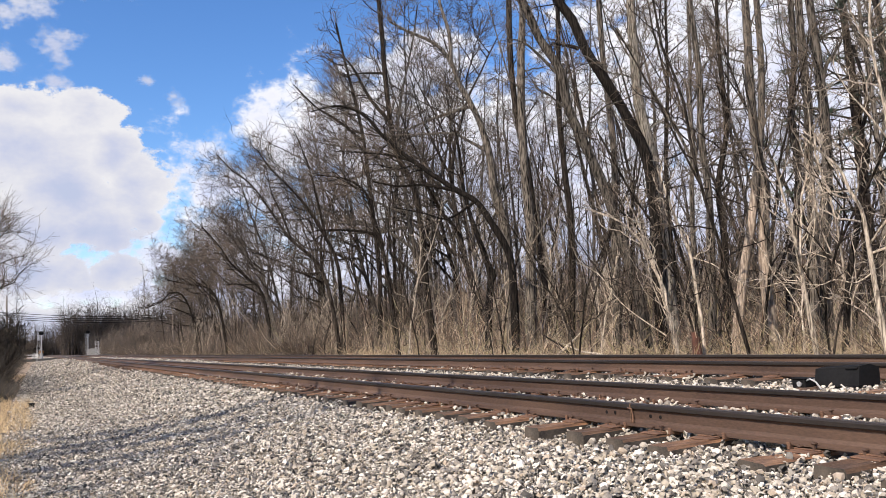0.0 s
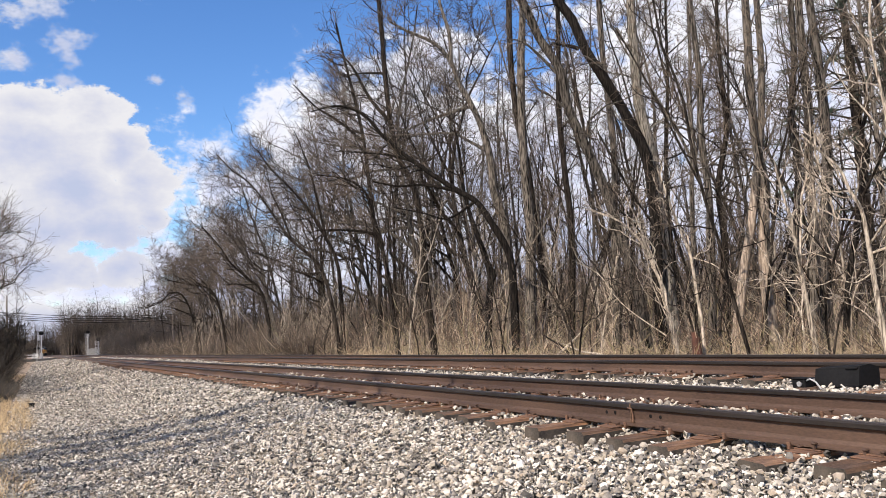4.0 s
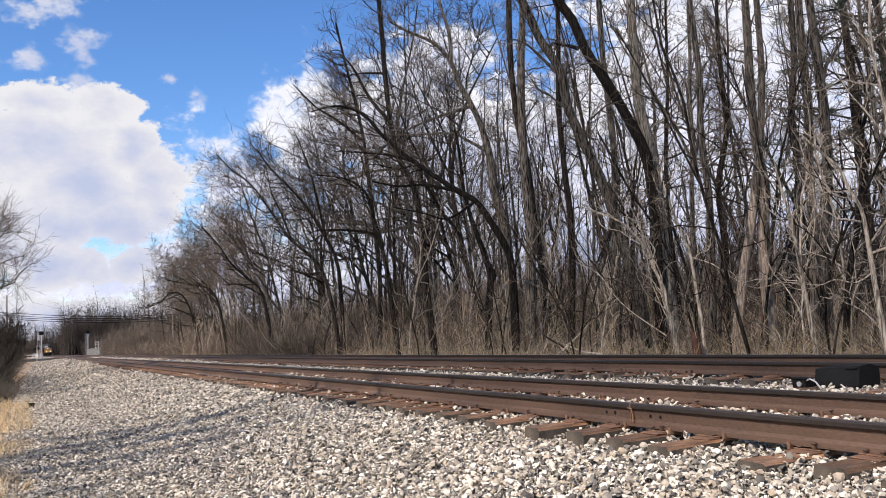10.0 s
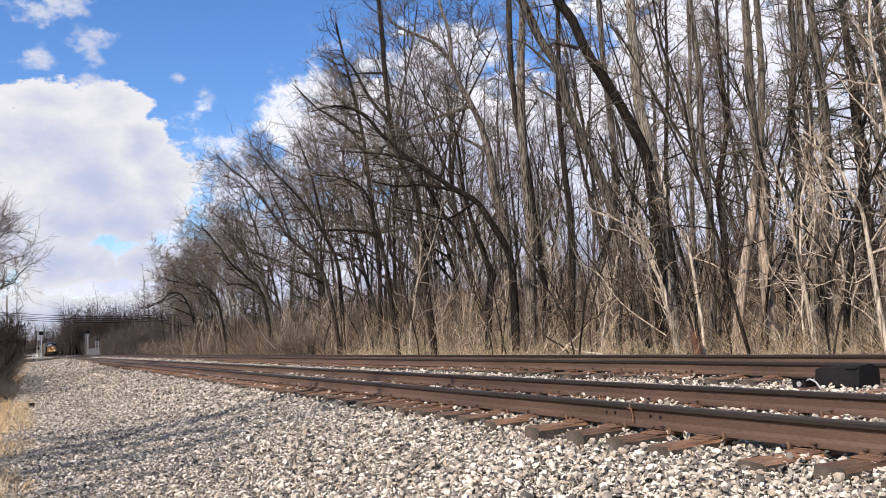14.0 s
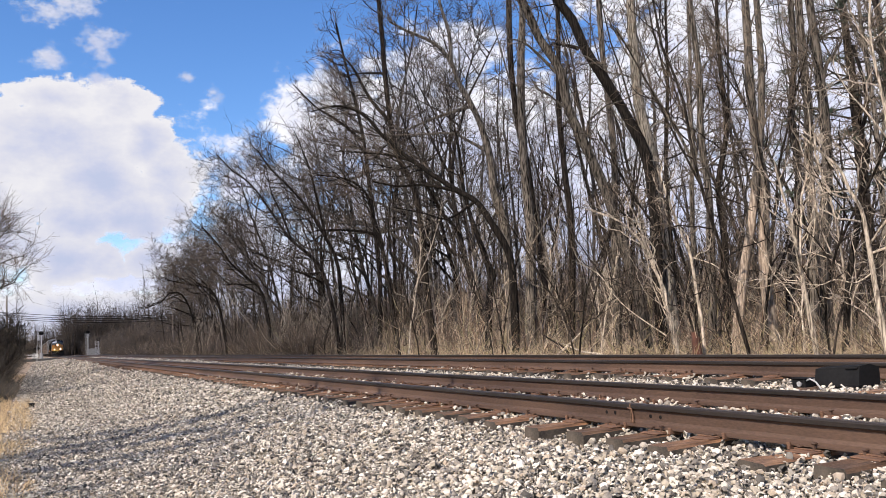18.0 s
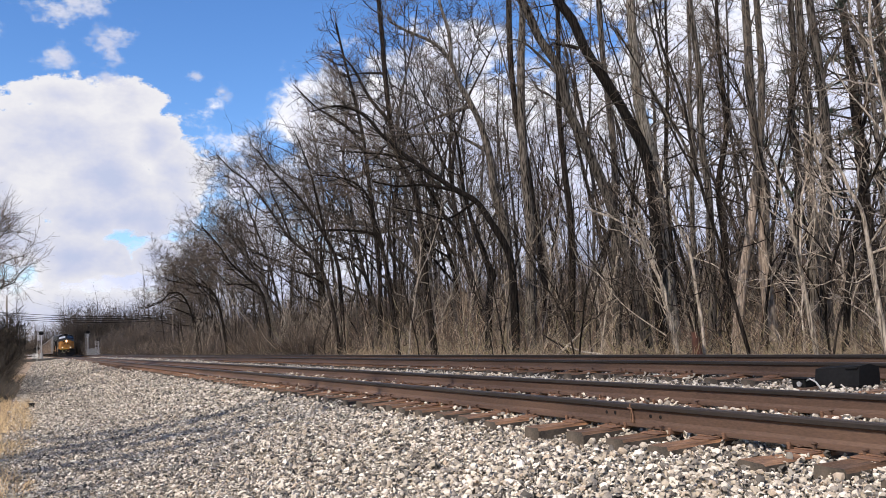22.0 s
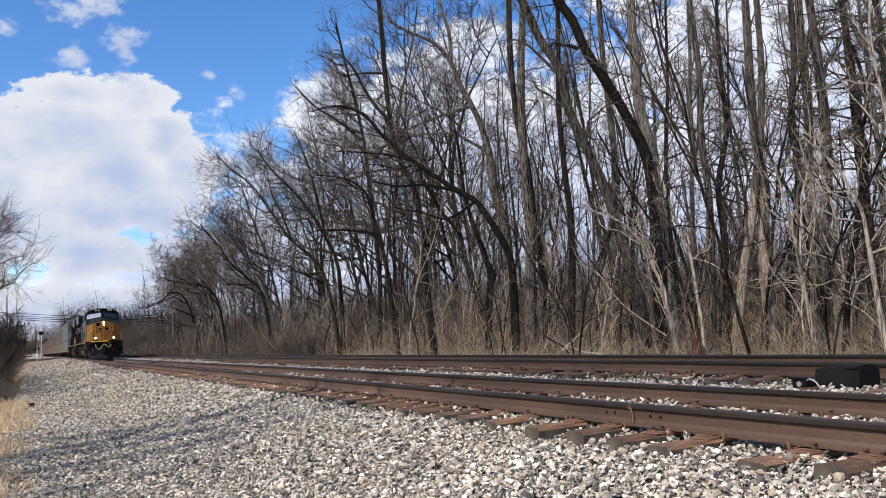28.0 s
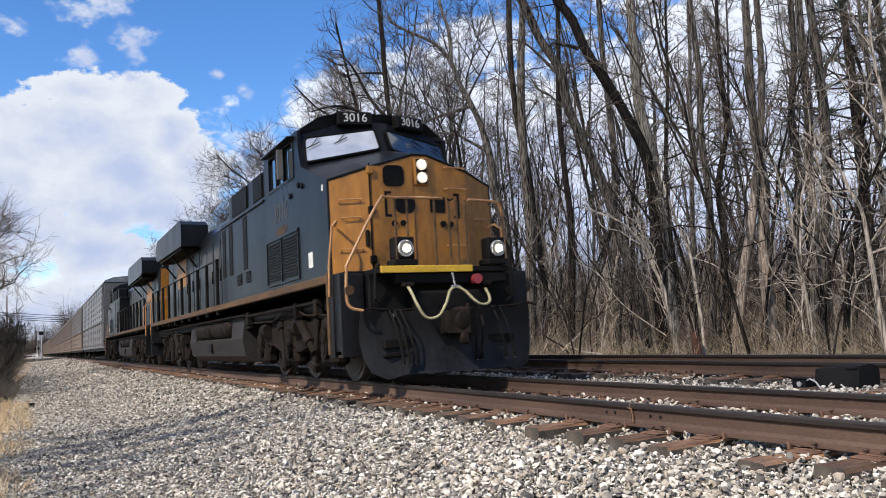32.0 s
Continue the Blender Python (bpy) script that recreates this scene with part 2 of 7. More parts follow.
        if cap:
            fs += [tuple(range(n))[::-1], tuple(range((len(rings) - 1) * n, len(rings) * n))]
        return self.add(vs, fs, k)

    def mesh(self, name, *mats, smooth=False, fix=True):
        me = bpy.data.meshes.new(name)
        me.from_pydata(self.v, [], self.f)
        for m in mats:
            me.materials.append(m)
        if len(mats) > 1:
            me.polygons.foreach_set("material_index", self.k)
        if fix:
            bm = bmesh.new()
            bm.from_mesh(me)
            bmesh.ops.recalc_face_normals(bm, faces=bm.faces)
            bm.to_mesh(me)
            bm.free()
        if smooth:
            me.polygons.foreach_set("use_smooth", [True] * len(me.polygons))
            me.set_sharp_from_angle(angle=radians(40))
        me.update()
        return me


def thing(name, me=None, label="", category="", group="", kind="", m=None):
    ob = new(name, me)
    if m is not None:
        ob.matrix_world = m
    return tagged(ob, label, category, group, kind)


def part(name, me, parent, label="", m=None):
    ob = new(name, me)
    ob.parent = parent
    if m is not None:
        ob.matrix_basis = m
    return tagged(ob, label)


def quick_mesh(name, verts, faces, *mats):
    """A mesh from numpy arrays of vertices and of equal-sided faces."""
    me = bpy.data.meshes.new(name)
    n, k = faces.shape
    me.vertices.add(len(verts))
    me.vertices.foreach_set("co", verts.astype(np.float32).ravel())
    me.loops.add(n * k)
    me.loops.foreach_set("vertex_index", faces.astype(np.int32).ravel())
    me.polygons.add(n)
    me.polygons.foreach_set("loop_start", np.arange(0, n * k, k, dtype=np.int32))
    for m in mats:
        me.materials.append(m)
    me.update(calc_edges=True)
    me.shade_flat()
    return me


# ---------- ground, ballast ----------
X1, X2, Z2 = 5.34, 9.49, 0.067


def bend(y):
    """The line swings gently to the west far out."""
    return -1.5e-5 * max(0.0, y - 90.0) ** 2


PROFILE = [(-3000, -0.8), (-60, -0.8), (-8, -0.72), (-1.6, -0.60), (-0.4, -0.56), (1.0, -0.55), (2.0, -0.50), (3.2, -0.37), (3.75, -0.32), (4.05, -0.312), (4.3, -0.285), (4.5, -0.262), (6.0, -0.250), (6.25, -0.218), (6.7, -0.185),
           (7.2, -0.185), (7.7, -0.225), (8.1, -0.242), (8.45, -0.188), (10.6, -0.19), (10.8, -0.21), (11.3, -0.25), (12.6, -0.62), (14.0, -0.62), (15.5, -0.42), (20, -0.36), (60, -0.3), (3000, -0.3)]


def ground_z(x):
    for (x0, z0), (x1, z1) in zip(PROFILE, PROFILE[1:]):
        if x <= x1:
            return z0 + (z1 - z0) * (x - x0) / (x1 - x0)
    return PROFILE[-1][1]


def sheet(xs, ys, lift, bumpy):
    vs = [(x + (bend(y) if abs(x) < 100 else 0), y, ground_z(x) + lift + bumpy * noise.noise(Vector((x * 0.9, y * 0.5, 3))) * (1 if abs(x) < 60 else 0)) for y in ys for x in xs]
    n = len(xs)
    fs = np.array([(j * n + i, j * n + i + 1, (j + 1) * n + i + 1, (j + 1) * n + i) for j in range(len(ys) - 1) for i in range(n - 1)])
    return np.array(vs), fs


def steps(lo, hi, d):
    n = max(1, round((hi - lo) / d))
    return [lo + (hi - lo) * i / n for i in range(n)]


ys = [-3000, -600, -120] + steps(-60, 60, 3.0) + steps(60, 900, 30.0) + [900, 1400, 3200]
xs = [-3000, -600, -150] + steps(-60, -6, 6) + steps(-6, 24, 0.75) + steps(24, 100, 8) + [100, 250, 700, 3000]
v_, f_ = sheet(xs, ys, -0.045, 0.0)
v_[:, 2] -= np.where((v_[:, 0] > -0.1) & (v_[:, 0] < 11.6), 0.12, 0)
ground = thing("ground", quick_mesh("ground", v_, f_, M_SOIL), "brown soil and leaf litter beside the railway", "ground", kind="structure")
ys = steps(-60, 40, 0.5) + steps(40, 900, 20) + [900]
xs = steps(-0.75, 12.1, 0.25) + [12.1]
v_, f_ = sheet(xs, ys, -0.03, 0.05)
v_[:, 2] -= np.where((v_[:, 0] < -0.5) | (v_[:, 0] > 11.9), 0.08, 0)
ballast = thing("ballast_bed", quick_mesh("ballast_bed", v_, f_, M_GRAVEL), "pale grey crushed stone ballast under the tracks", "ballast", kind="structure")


def scatter(name, zones, size, material, label, category, seed, fine):
    """Angular stones, one small hull each, lying on the bed."""
    rng = np.random.default_rng(seed)
    if fine:
        t = (1 + 5 ** 0.5) / 2
        hull = np.array([(-1, t, 0), (1, t, 0), (-1, -t, 0), (1, -t, 0), (0, -1, t), (0, 1, t), (0, -1, -t), (0, 1, -t), (t, 0, -1), (t, 0, 1), (-t, 0, -1), (-t, 0, 1)]) / 1.9
        fac = np.array([(0, 11, 5), (0, 5, 1), (0, 1, 7), (0, 7, 10), (0, 10, 11), (1, 5, 9), (5, 11, 4), (11, 10, 2), (10, 7, 6), (7, 1, 8),
                        (3, 9, 4), (3, 4, 2), (3, 2, 6), (3, 6, 8), (3, 8, 9), (4, 9, 5), (2, 4, 11), (6, 2, 10), (8, 6, 7), (9, 8, 1)])
        fac = fac[hull[fac].mean(1)[:, 2] > -0.45]
    else:
        # seen from above only: no underside
        hull = np.array([(1, 0, 0), (-0.5, 0.87, 0), (-0.5, -0.87, 0), (0.35, 0.6, 0.75), (-0.7, 0, 0.75), (0.35, -0.6, 0.75), (0, 0, -0.9)])
        fac = np.array([(3, 4, 5), (0, 3, 5), (0, 1, 3), (1, 4, 3), (1, 2, 4), (2, 5, 4), (2, 0, 5)])
    k = len(hull)
    pts, sizes, lifts = [], [], []
    for x0, x1, y0, y1, per, grow, *lift in zones:
        n = int((x1 - x0) * (y1 - y0) * per)
        p = np.c_[rng.uniform(x0, x1, n), rng.uniform(y0, y1, n)]
        keep = (p[:, 1] + 1.05 * p[:, 0] > 4.6) | (rng.random(n) < 0.25)
        pts.append(p[keep])
        lifts.append(np.full(int(keep.sum()), lift[0] if lift else 0.0))
        sizes.append(rng.lognormal(math.log(size * grow), 0.33, n).clip(size * 0.4, size * grow * 2.1)[keep])
    p, s = np.concatenate(pts), np.concatenate(sizes)
    s = s * np.interp(p[:, 0], (0.5, 2.8), (0.72, 1.0))
    n = len(p)
    px, pz = np.array(PROFILE).T
    z = np.interp(p[:, 0], px, pz) + 0.05 * np.array([noise.noise(Vector((x * 0.9, y * 0.5, 3))) for x, y in p])
    z += s * (rng.uniform(-0.8, 1.05, n) if fine else rng.uniform(-0.6, 1.0, n)) + np.concatenate(lifts)
    shape = hull[None] * rng.uniform(0.74, 1.14, (n, k, 1)) + rng.normal(0, 0.085, (n, k, 3))
    shape = shape * rng.uniform((0.75, 0.6, 0.45), (1.3, 1.0, 0.8), (n, 3))[:, None, :]
    q = rng.normal(size=(n, 4))
    q /= np.linalg.norm(q, axis=1)[:, None]
    q = np.c_[q[:, 0], 0.36 * q[:, 1:3], q[:, 3]]
    q /= np.linalg.norm(q, axis=1)[:, None]
    w, a, b, c = q.T
    rot = np.stack([1 - 2 * (b * b + c * c), 2 * (a * b - c * w), 2 * (a * c + b * w), 2 * (a * b + c * w), 1 - 2 * (a * a + c * c), 2 * (b * c - a * w),
                    2 * (a * c - b * w), 2 * (b * c + a * w), 1 - 2 * (a * a + b * b)], 1).reshape(n, 3, 3)
    vs = np.einsum("nij,nkj->nki", rot, shape) * (s * 0.62)[:, None, None] + np.c_[p, z][:, None, :]
    fs = (fac[None] + k * np.arange(n)[:, None, None]).reshape(-1, 3)
    return thing(name, quick_mesh(name, vs.reshape(-1, 3), fs, material), label, category, kind="stuff")


scatter("ballast_stones", [(-0.5, 3.9, 1.0, 6.0, 3000, 1.02), (3.3, 4.3, 1.0, 4.6, 2000, 0.95, 0.02), (3.7, 4.4, 1.0, 3.9, 1500, 0.9, 0.045), (3.9, 4.35, 1.0, 8.0, 1300, 0.95), (4.4, 6.5, 1.0, 8.0, 900, 1.05), (6.5, 8.2, 1.0, 8.0, 1700, 1.15)],
        0.0295, M_STONE, "loose angular ballast stones, white, grey and tan", "ballast", 5, True)
scatter("farther_ballast_stones", [(-0.5, 2.0, 6.0, 9.5, 3000, 1.0), (2.0, 3.9, 6.0, 9.5, 2300, 1.0), (-0.5, 2.0, 9.5, 13.0, 2700, 1.0), (2.0, 3.9, 9.5, 13.0, 2000, 1.0), (-0.5, 3.9, 13.0, 20.0, 1800, 1.15), (-0.6, 3.9, 20.0, 34.0, 340, 1.5), (-0.7, 3.9, 34.0, 64.0, 50, 2.2),
                                   (-0.7, 4.2, 64.0, 150.0, 16, 3.6), (3.9, 4.4, 8.0, 34.0, 500, 1.2), (4.4, 6.5, 8.0, 26.0, 360, 1.35), (6.5, 8.2, 8.0, 40.0, 520, 1.25), (6.5, 8.3, 40.0, 130.0, 60, 2.8), (8.2, 11.4, 4.0, 20.0, 420, 1.1)],
        0.031, M_STONE, "pale ballast stones farther along the line", "ballast", 6, False)


# ---------- tracks ----------
RAIL_POLY = [(-0.076, -0.185), (0.076, -0.185), (0.076, -0.174), (0.022, -0.158), (0.0095, -0.13), (0.0095, -0.06), (0.018, -0.046), (0.037, -0.040), (0.037, -0.012),
             (0.028, -0.001), (0.0, 0.0), (-0.028, -0.001), (-0.037, -0.012), (-0.037, -0.040), (-0.018, -0.046), (-0.0095, -0.06), (-0.0095, -0.13), (-0.022, -0.158), (-0.076, -0.174)]
RAIL_YS = [-60, 0, 90] + list(range(110, 901, 20))


def rail_mesh(x, z):
    s = Shape()
    rings = [[(x + bend(y) + a, y, z + c) for a, c in RAIL_POLY] for y in RAIL_YS]
    s.loft(rings)
    n = len(RAIL_POLY)
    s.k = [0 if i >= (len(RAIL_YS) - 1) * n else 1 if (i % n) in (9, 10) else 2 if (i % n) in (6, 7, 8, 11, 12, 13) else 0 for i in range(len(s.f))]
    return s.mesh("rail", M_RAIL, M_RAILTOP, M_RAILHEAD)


def tie_mesh(seed):
    r = random.Random(seed)
    s = Shape()
    rings = []
    for i in range(9):
        y = -1.3 + 2.6 * i / 8
        j = [r.uniform(-0.006, 0.006) for _ in range(8)]
        w, h = 0.115, 0.0
        rings.append([(y, -w + j[0], -0.17), (y, w + j[1], -0.17), (y, w + j[2], -0.02 + j[3]), (y, w - 0.02 + j[4], h + j[5]), (y, j[6], h + 0.4 * j[7]), (y, -w + 0.02, h + j[6]), (y, -w + j[0], -0.02 + j[2])])
    s.loft(rings)
    s.k = [1 if i >= 56 or i % 7 in (0, 1, 6) else 0 for i in range(len(s.f))]
    return s.mesh("tie", M_TIE, M_TIEDARK)


TIES = [tie_mesh(i) for i in range(6)]
PLATE = Shape().box(-0.19, 0.19, -0.1, 0.1, 0.0, 0.012, 0.004).box(-0.105, -0.082, -0.1, 0.1, 0.012, 0.022, 0.003).box(0.082, 0.105, -0.1, 0.1, 0.012, 0.022, 0.003).mesh("tie_plate", M_RUST)
SPIKE = Shape().box(-0.008, 0.008, -0.008, 0.008, -0.05, 0.012).box(-0.026, 0.016, -0.015, 0.015, 0.004, 0.02, 0.006).mesh("spike", M_RAIL)
ANCHOR = Shape().box(-0.1, 0.1, -0.012, 0.012, -0.03, 0.0, 0.006).box(-0.1, -0.075, -0.014, 0.014, -0.02, 0.022, 0.006).box(0.075, 0.1, -0.014, 0.014, -0.02, 0.022, 0.006).mesh("rail_anchor", M_RUST)


def track(xc, z, label, seed, near_to, fit_to, drop, lying=()):
    r = random.Random(seed)
    tr = thing("railway_track", None, label, "railway track", "double track line", "structure")
    for s in (-1, 1):
        part("rail", rail_mesh(xc + s * 0.7525, z), tr, "worn rust-brown steel rail")
    y, far = -8.0, Shape()
    lying = list(lying)
    while y < 240:
        if lying and y > lying[0] - 0.45:
            y = lying.pop(0)
        dz = z - drop + r.uniform(-0.012, 0.006)
        turn = r.uniform(-1.6, 1.6)
        off = r.uniform(-0.06, 0.06)
        if y < near_to:
            t = part("tie", TIES[r.randrange(6)], tr, m=pose(xc + off, y, dz, r.uniform(-1.5, 1.5), 0, turn))
            if 1.5 < y < fit_to:
                for s in (-1, 1):
                    rx = s * 0.7525 - off
                    part("tie_plate", PLATE, t, m=pose(rx, 0, 0.001, 0, 0, -turn))
                    for q, yy in ((-1, -0.06), (1, 0.06), (-1, 0.055), (1, -0.05)):
                        if r.random() < 0.85:
                            part("spike", SPIKE, t, m=pose(rx + q * r.uniform(0.095, 0.1), yy, 0.02 + r.choice((0, 0.004, 0.012, 0.03)), 0, 0, 0 if q > 0 else 180))
                    if r.random() < 0.6:
                        part("rail_anchor", ANCHOR, t, m=pose(rx, 0.15 * r.choice((-1, 1)), 0.03))
        else:
            far.box(xc + bend(y) - 1.3 + off, xc + bend(y) + 1.3 + off, y - 0.115, y + 0.115, dz - 0.17, dz)
        y += r.uniform(0.46, 0.57)
    tagged(part("far_ties", far.mesh("far_ties", M_TIE), tr, "weathered wooden ties farther along"), kind="stuff")
    return tr


track(X1, 0.0, "rust-brown railway track on weathered wooden ties", 3, 42, 17, 0.205, (2.3, 2.75, 3.22, 3.68, 4.58, 5.1, 5.7, 6.24, 7.0, 7.63))
track(X2, Z2, "second railway track beside the first, on wooden ties", 8, 42, 17, 0.195, (7.5, 8.11, 9.04, 9.51, 10.2, 10.66, 11.44, 11.96, 12.71, 13.21))
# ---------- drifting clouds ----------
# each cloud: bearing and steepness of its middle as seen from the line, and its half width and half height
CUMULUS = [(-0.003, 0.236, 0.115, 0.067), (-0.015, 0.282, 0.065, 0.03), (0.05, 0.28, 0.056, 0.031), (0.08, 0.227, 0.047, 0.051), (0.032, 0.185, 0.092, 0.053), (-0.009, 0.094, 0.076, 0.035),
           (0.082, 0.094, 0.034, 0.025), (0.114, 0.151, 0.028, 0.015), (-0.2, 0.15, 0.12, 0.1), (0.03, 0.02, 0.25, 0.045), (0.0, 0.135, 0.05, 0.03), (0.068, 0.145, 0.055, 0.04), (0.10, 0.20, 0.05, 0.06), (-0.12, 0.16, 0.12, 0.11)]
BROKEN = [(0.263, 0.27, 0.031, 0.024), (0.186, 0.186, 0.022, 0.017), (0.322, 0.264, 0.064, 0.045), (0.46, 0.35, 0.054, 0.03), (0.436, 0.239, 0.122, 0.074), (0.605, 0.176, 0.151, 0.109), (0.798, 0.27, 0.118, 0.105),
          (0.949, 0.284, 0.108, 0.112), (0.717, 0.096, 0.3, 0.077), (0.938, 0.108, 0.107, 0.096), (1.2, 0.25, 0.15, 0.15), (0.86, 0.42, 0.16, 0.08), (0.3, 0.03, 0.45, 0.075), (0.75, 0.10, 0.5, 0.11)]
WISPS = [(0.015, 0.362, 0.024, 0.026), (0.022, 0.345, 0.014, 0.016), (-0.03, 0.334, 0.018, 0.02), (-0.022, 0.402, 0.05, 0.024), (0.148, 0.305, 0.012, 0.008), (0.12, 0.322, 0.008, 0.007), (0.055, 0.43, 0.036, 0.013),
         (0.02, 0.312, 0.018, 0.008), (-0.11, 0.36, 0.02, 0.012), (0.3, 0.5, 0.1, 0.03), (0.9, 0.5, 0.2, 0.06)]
# the unseen rest of the sky, behind and beside the camera, whitening the fill
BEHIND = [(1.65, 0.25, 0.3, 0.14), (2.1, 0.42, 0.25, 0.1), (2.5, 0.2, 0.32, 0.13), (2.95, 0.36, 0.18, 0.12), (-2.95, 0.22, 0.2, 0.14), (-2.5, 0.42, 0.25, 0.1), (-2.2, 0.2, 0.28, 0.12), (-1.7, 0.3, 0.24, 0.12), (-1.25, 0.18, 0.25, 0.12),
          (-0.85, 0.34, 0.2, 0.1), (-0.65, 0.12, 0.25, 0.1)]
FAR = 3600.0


def math_node(nt, op, a, b=None, clamp=False):
    n = node(nt, "Math")
    n.operation, n.use_clamp = op, clamp
    for i, v in enumerate((a, b)):
        if v is None:
            continue
        if isinstance(v, (int, float)):
            n.inputs[i].default_value = v
        else:
            nt.links.new(v, n.inputs[i])
    return n.outputs[0]


def cloud_material(name, blobs, ragged, thick, glow, grow=1.0):
    m = bpy.data.materials.new(name)
    m.use_nodes = True
    nt = m.node_tree
    nt.nodes.clear()
    out, tc, sep = node(nt, "OutputMaterial"), node(nt, "TexCoord"), node(nt, "SeparateXYZ")
    nt.links.new(tc.outputs["Object"], sep.inputs[0])
    az = math_node(nt, "ARCTAN2", sep.outputs[0], sep.outputs[1])
    el = math_node(nt, "DIVIDE", sep.outputs[2], FAR)
    field = None
    for a, e, ra, re in blobs:
        ra, re = ra * grow, re * grow
        u = math_node(nt, "DIVIDE", math_node(nt, "SUBTRACT", az, a), ra)
        v = math_node(nt, "DIVIDE", math_node(nt, "SUBTRACT", el, e), re)
        d = math_node(nt, "SQRT", math_node(nt, "ADD", math_node(nt, "MULTIPLY", u, u), math_node(nt, "MULTIPLY", v, v)))
        f = math_node(nt, "SUBTRACT", 1.0, d)
        field = f if field is None else math_node(nt, "MAXIMUM", field, f)
    mp = node(nt, "Mapping")
    mp.inputs["Scale"].default_value = (1 / FAR, 1 / FAR, 1.4 / FAR)
    nt.links.new(tc.outputs["Object"], mp.inputs[0])
    n1, n2 = tex(nt, mp.outputs[0], 22, 9, 0.62), tex(nt, mp.outputs[0], 9, 4, 0.5)
    puff = math_node(nt, "ADD", field, math_node(nt, "MULTIPLY", math_node(nt, "SUBTRACT", n1, 0.5), ragged))
    alpha = node(nt, "MapRange", **{"From Min": 0.0, "From Max": thick})
    alpha.interpolation_type = "SMOOTHERSTEP"
    nt.links.new(puff, alpha.inputs[0])
    # whiter towards the rim and the top, lavender grey where it is thick
    dense = math_node(nt, "ADD", math_node(nt, "MULTIPLY", puff, 0.75), math_node(nt, "MULTIPLY", math_node(nt, "SUBTRACT", n2, 0.5), 1.5))
    dense = math_node(nt, "SUBTRACT", dense, math_node(nt, "MULTIPLY", math_node(nt, "SUBTRACT", el, 0.20), 1.1))
    col = ramp(nt, dense, [(0.05, (0.95, 0.93, 0.945)), (0.35, (0.83, 0.825, 0.895)), (0.75, (0.67, 0.70, 0.865)), (1.0, (0.60, 0.655, 0.845))])
    em, tr, mx = node(nt, "Emission", Strength=glow), node(nt, "BsdfTransparent"), node(nt, "MixShader")
    nt.links.new(col, em.inputs["Color"])
    nt.links.new(alpha.outputs[0], mx.inputs[0])
    nt.links.new(tr.outputs[0], mx.inputs[1])
    nt.links.new(em.outputs[0], mx.inputs[2])
    nt.links.new(mx.outputs[0], out.inputs[0])
    return m


def cloud_sheet(name, material, radius, label, a0=-0.5, sweep=2.0):
    """Part of a great cylinder round the line, so far off that only its drift shows."""
    k = radius / FAR
    na, ne = 40, 12
    vs = [(radius * math.sin(a0 + sweep * i / na), radius * math.cos(a0 + sweep * i / na), k * FAR * (0.0 + 0.62 * j / ne)) for j in range(ne + 1) for i in range(na + 1)]
    fs = np.array([(j * (na + 1) + i, j * (na + 1) + i + 1, (j + 1) * (na + 1) + i + 1, (j + 1) * (na + 1) + i) for j in range(ne) for i in range(na)])
    return thing(name, quick_mesh(name, np.array(vs), fs, material), label, "cloud", kind="structure")


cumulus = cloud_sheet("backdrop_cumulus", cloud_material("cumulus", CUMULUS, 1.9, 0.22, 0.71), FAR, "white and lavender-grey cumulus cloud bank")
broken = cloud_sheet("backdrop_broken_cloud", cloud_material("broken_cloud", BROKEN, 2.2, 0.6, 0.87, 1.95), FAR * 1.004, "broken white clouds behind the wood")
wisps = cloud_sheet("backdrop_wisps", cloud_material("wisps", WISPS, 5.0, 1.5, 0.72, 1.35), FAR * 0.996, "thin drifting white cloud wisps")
behind = cloud_sheet("backdrop_cloud_round", cloud_material("cloud_round", BEHIND, 1.9, 0.5, 0.6, 1.55), FAR * 1.002, "unseen white cumulus clouds round the rest of the horizon", 1.5, 4.28)


def overhead_build(nt, b):
    out, tr, mx, em = nt.nodes["Material Output"], node(nt, "BsdfTransparent"), node(nt, "MixShader"), node(nt, "Emission", Color=(0.92, 0.90, 0.92, 1), Strength=0.68)
    cover = ramp(nt, tex(nt, coords(nt, (1 / 900, 1 / 900, 1 / 900)), 3.0, 7, 0.6), [(0.40, (0, 0, 0)), (0.50, (1, 1, 1))])
    nt.links.new(cover, mx.inputs[0])
    nt.links.new(tr.outputs[0], mx.inputs[1])
    nt.links.new(em.outputs[0], mx.inputs[2])
    nt.links.new(mx.outputs[0], out.inputs[0])


# high broken cloud added above view as fill light, clear of the sun's way
vs_ = [(700, 700, 2500)] + [(700 + 1700 * math.sin(a * math.pi / 24), 700 + 1700 * math.cos(a * math.pi / 24), 2500) for a in range(48)]
overhead = thing("backdrop_high_cloud", quick_mesh("backdrop_high_cloud", np.array(vs_), np.array([(0, 1 + a, 1 + (a + 1) % 48) for a in range(48)]), mat("fill_cloud", overhead_build)), "unseen broken white cloud added overhead as fill light", "cloud", kind="structure")
# bearing gained and metres risen over the whole time
DRIFT = [(cumulus, 0.066, 88.0), (broken, 0.060, 45.0), (wisps, 0.083, 43.0), (behind, 0.060, 45.0), (overhead, 0.05, 0.0)]


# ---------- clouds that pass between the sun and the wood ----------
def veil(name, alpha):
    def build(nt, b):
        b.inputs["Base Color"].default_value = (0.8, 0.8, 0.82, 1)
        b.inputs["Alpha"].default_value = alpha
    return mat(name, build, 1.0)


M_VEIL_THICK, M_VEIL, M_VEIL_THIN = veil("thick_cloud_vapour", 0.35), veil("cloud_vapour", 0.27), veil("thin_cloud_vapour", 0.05)


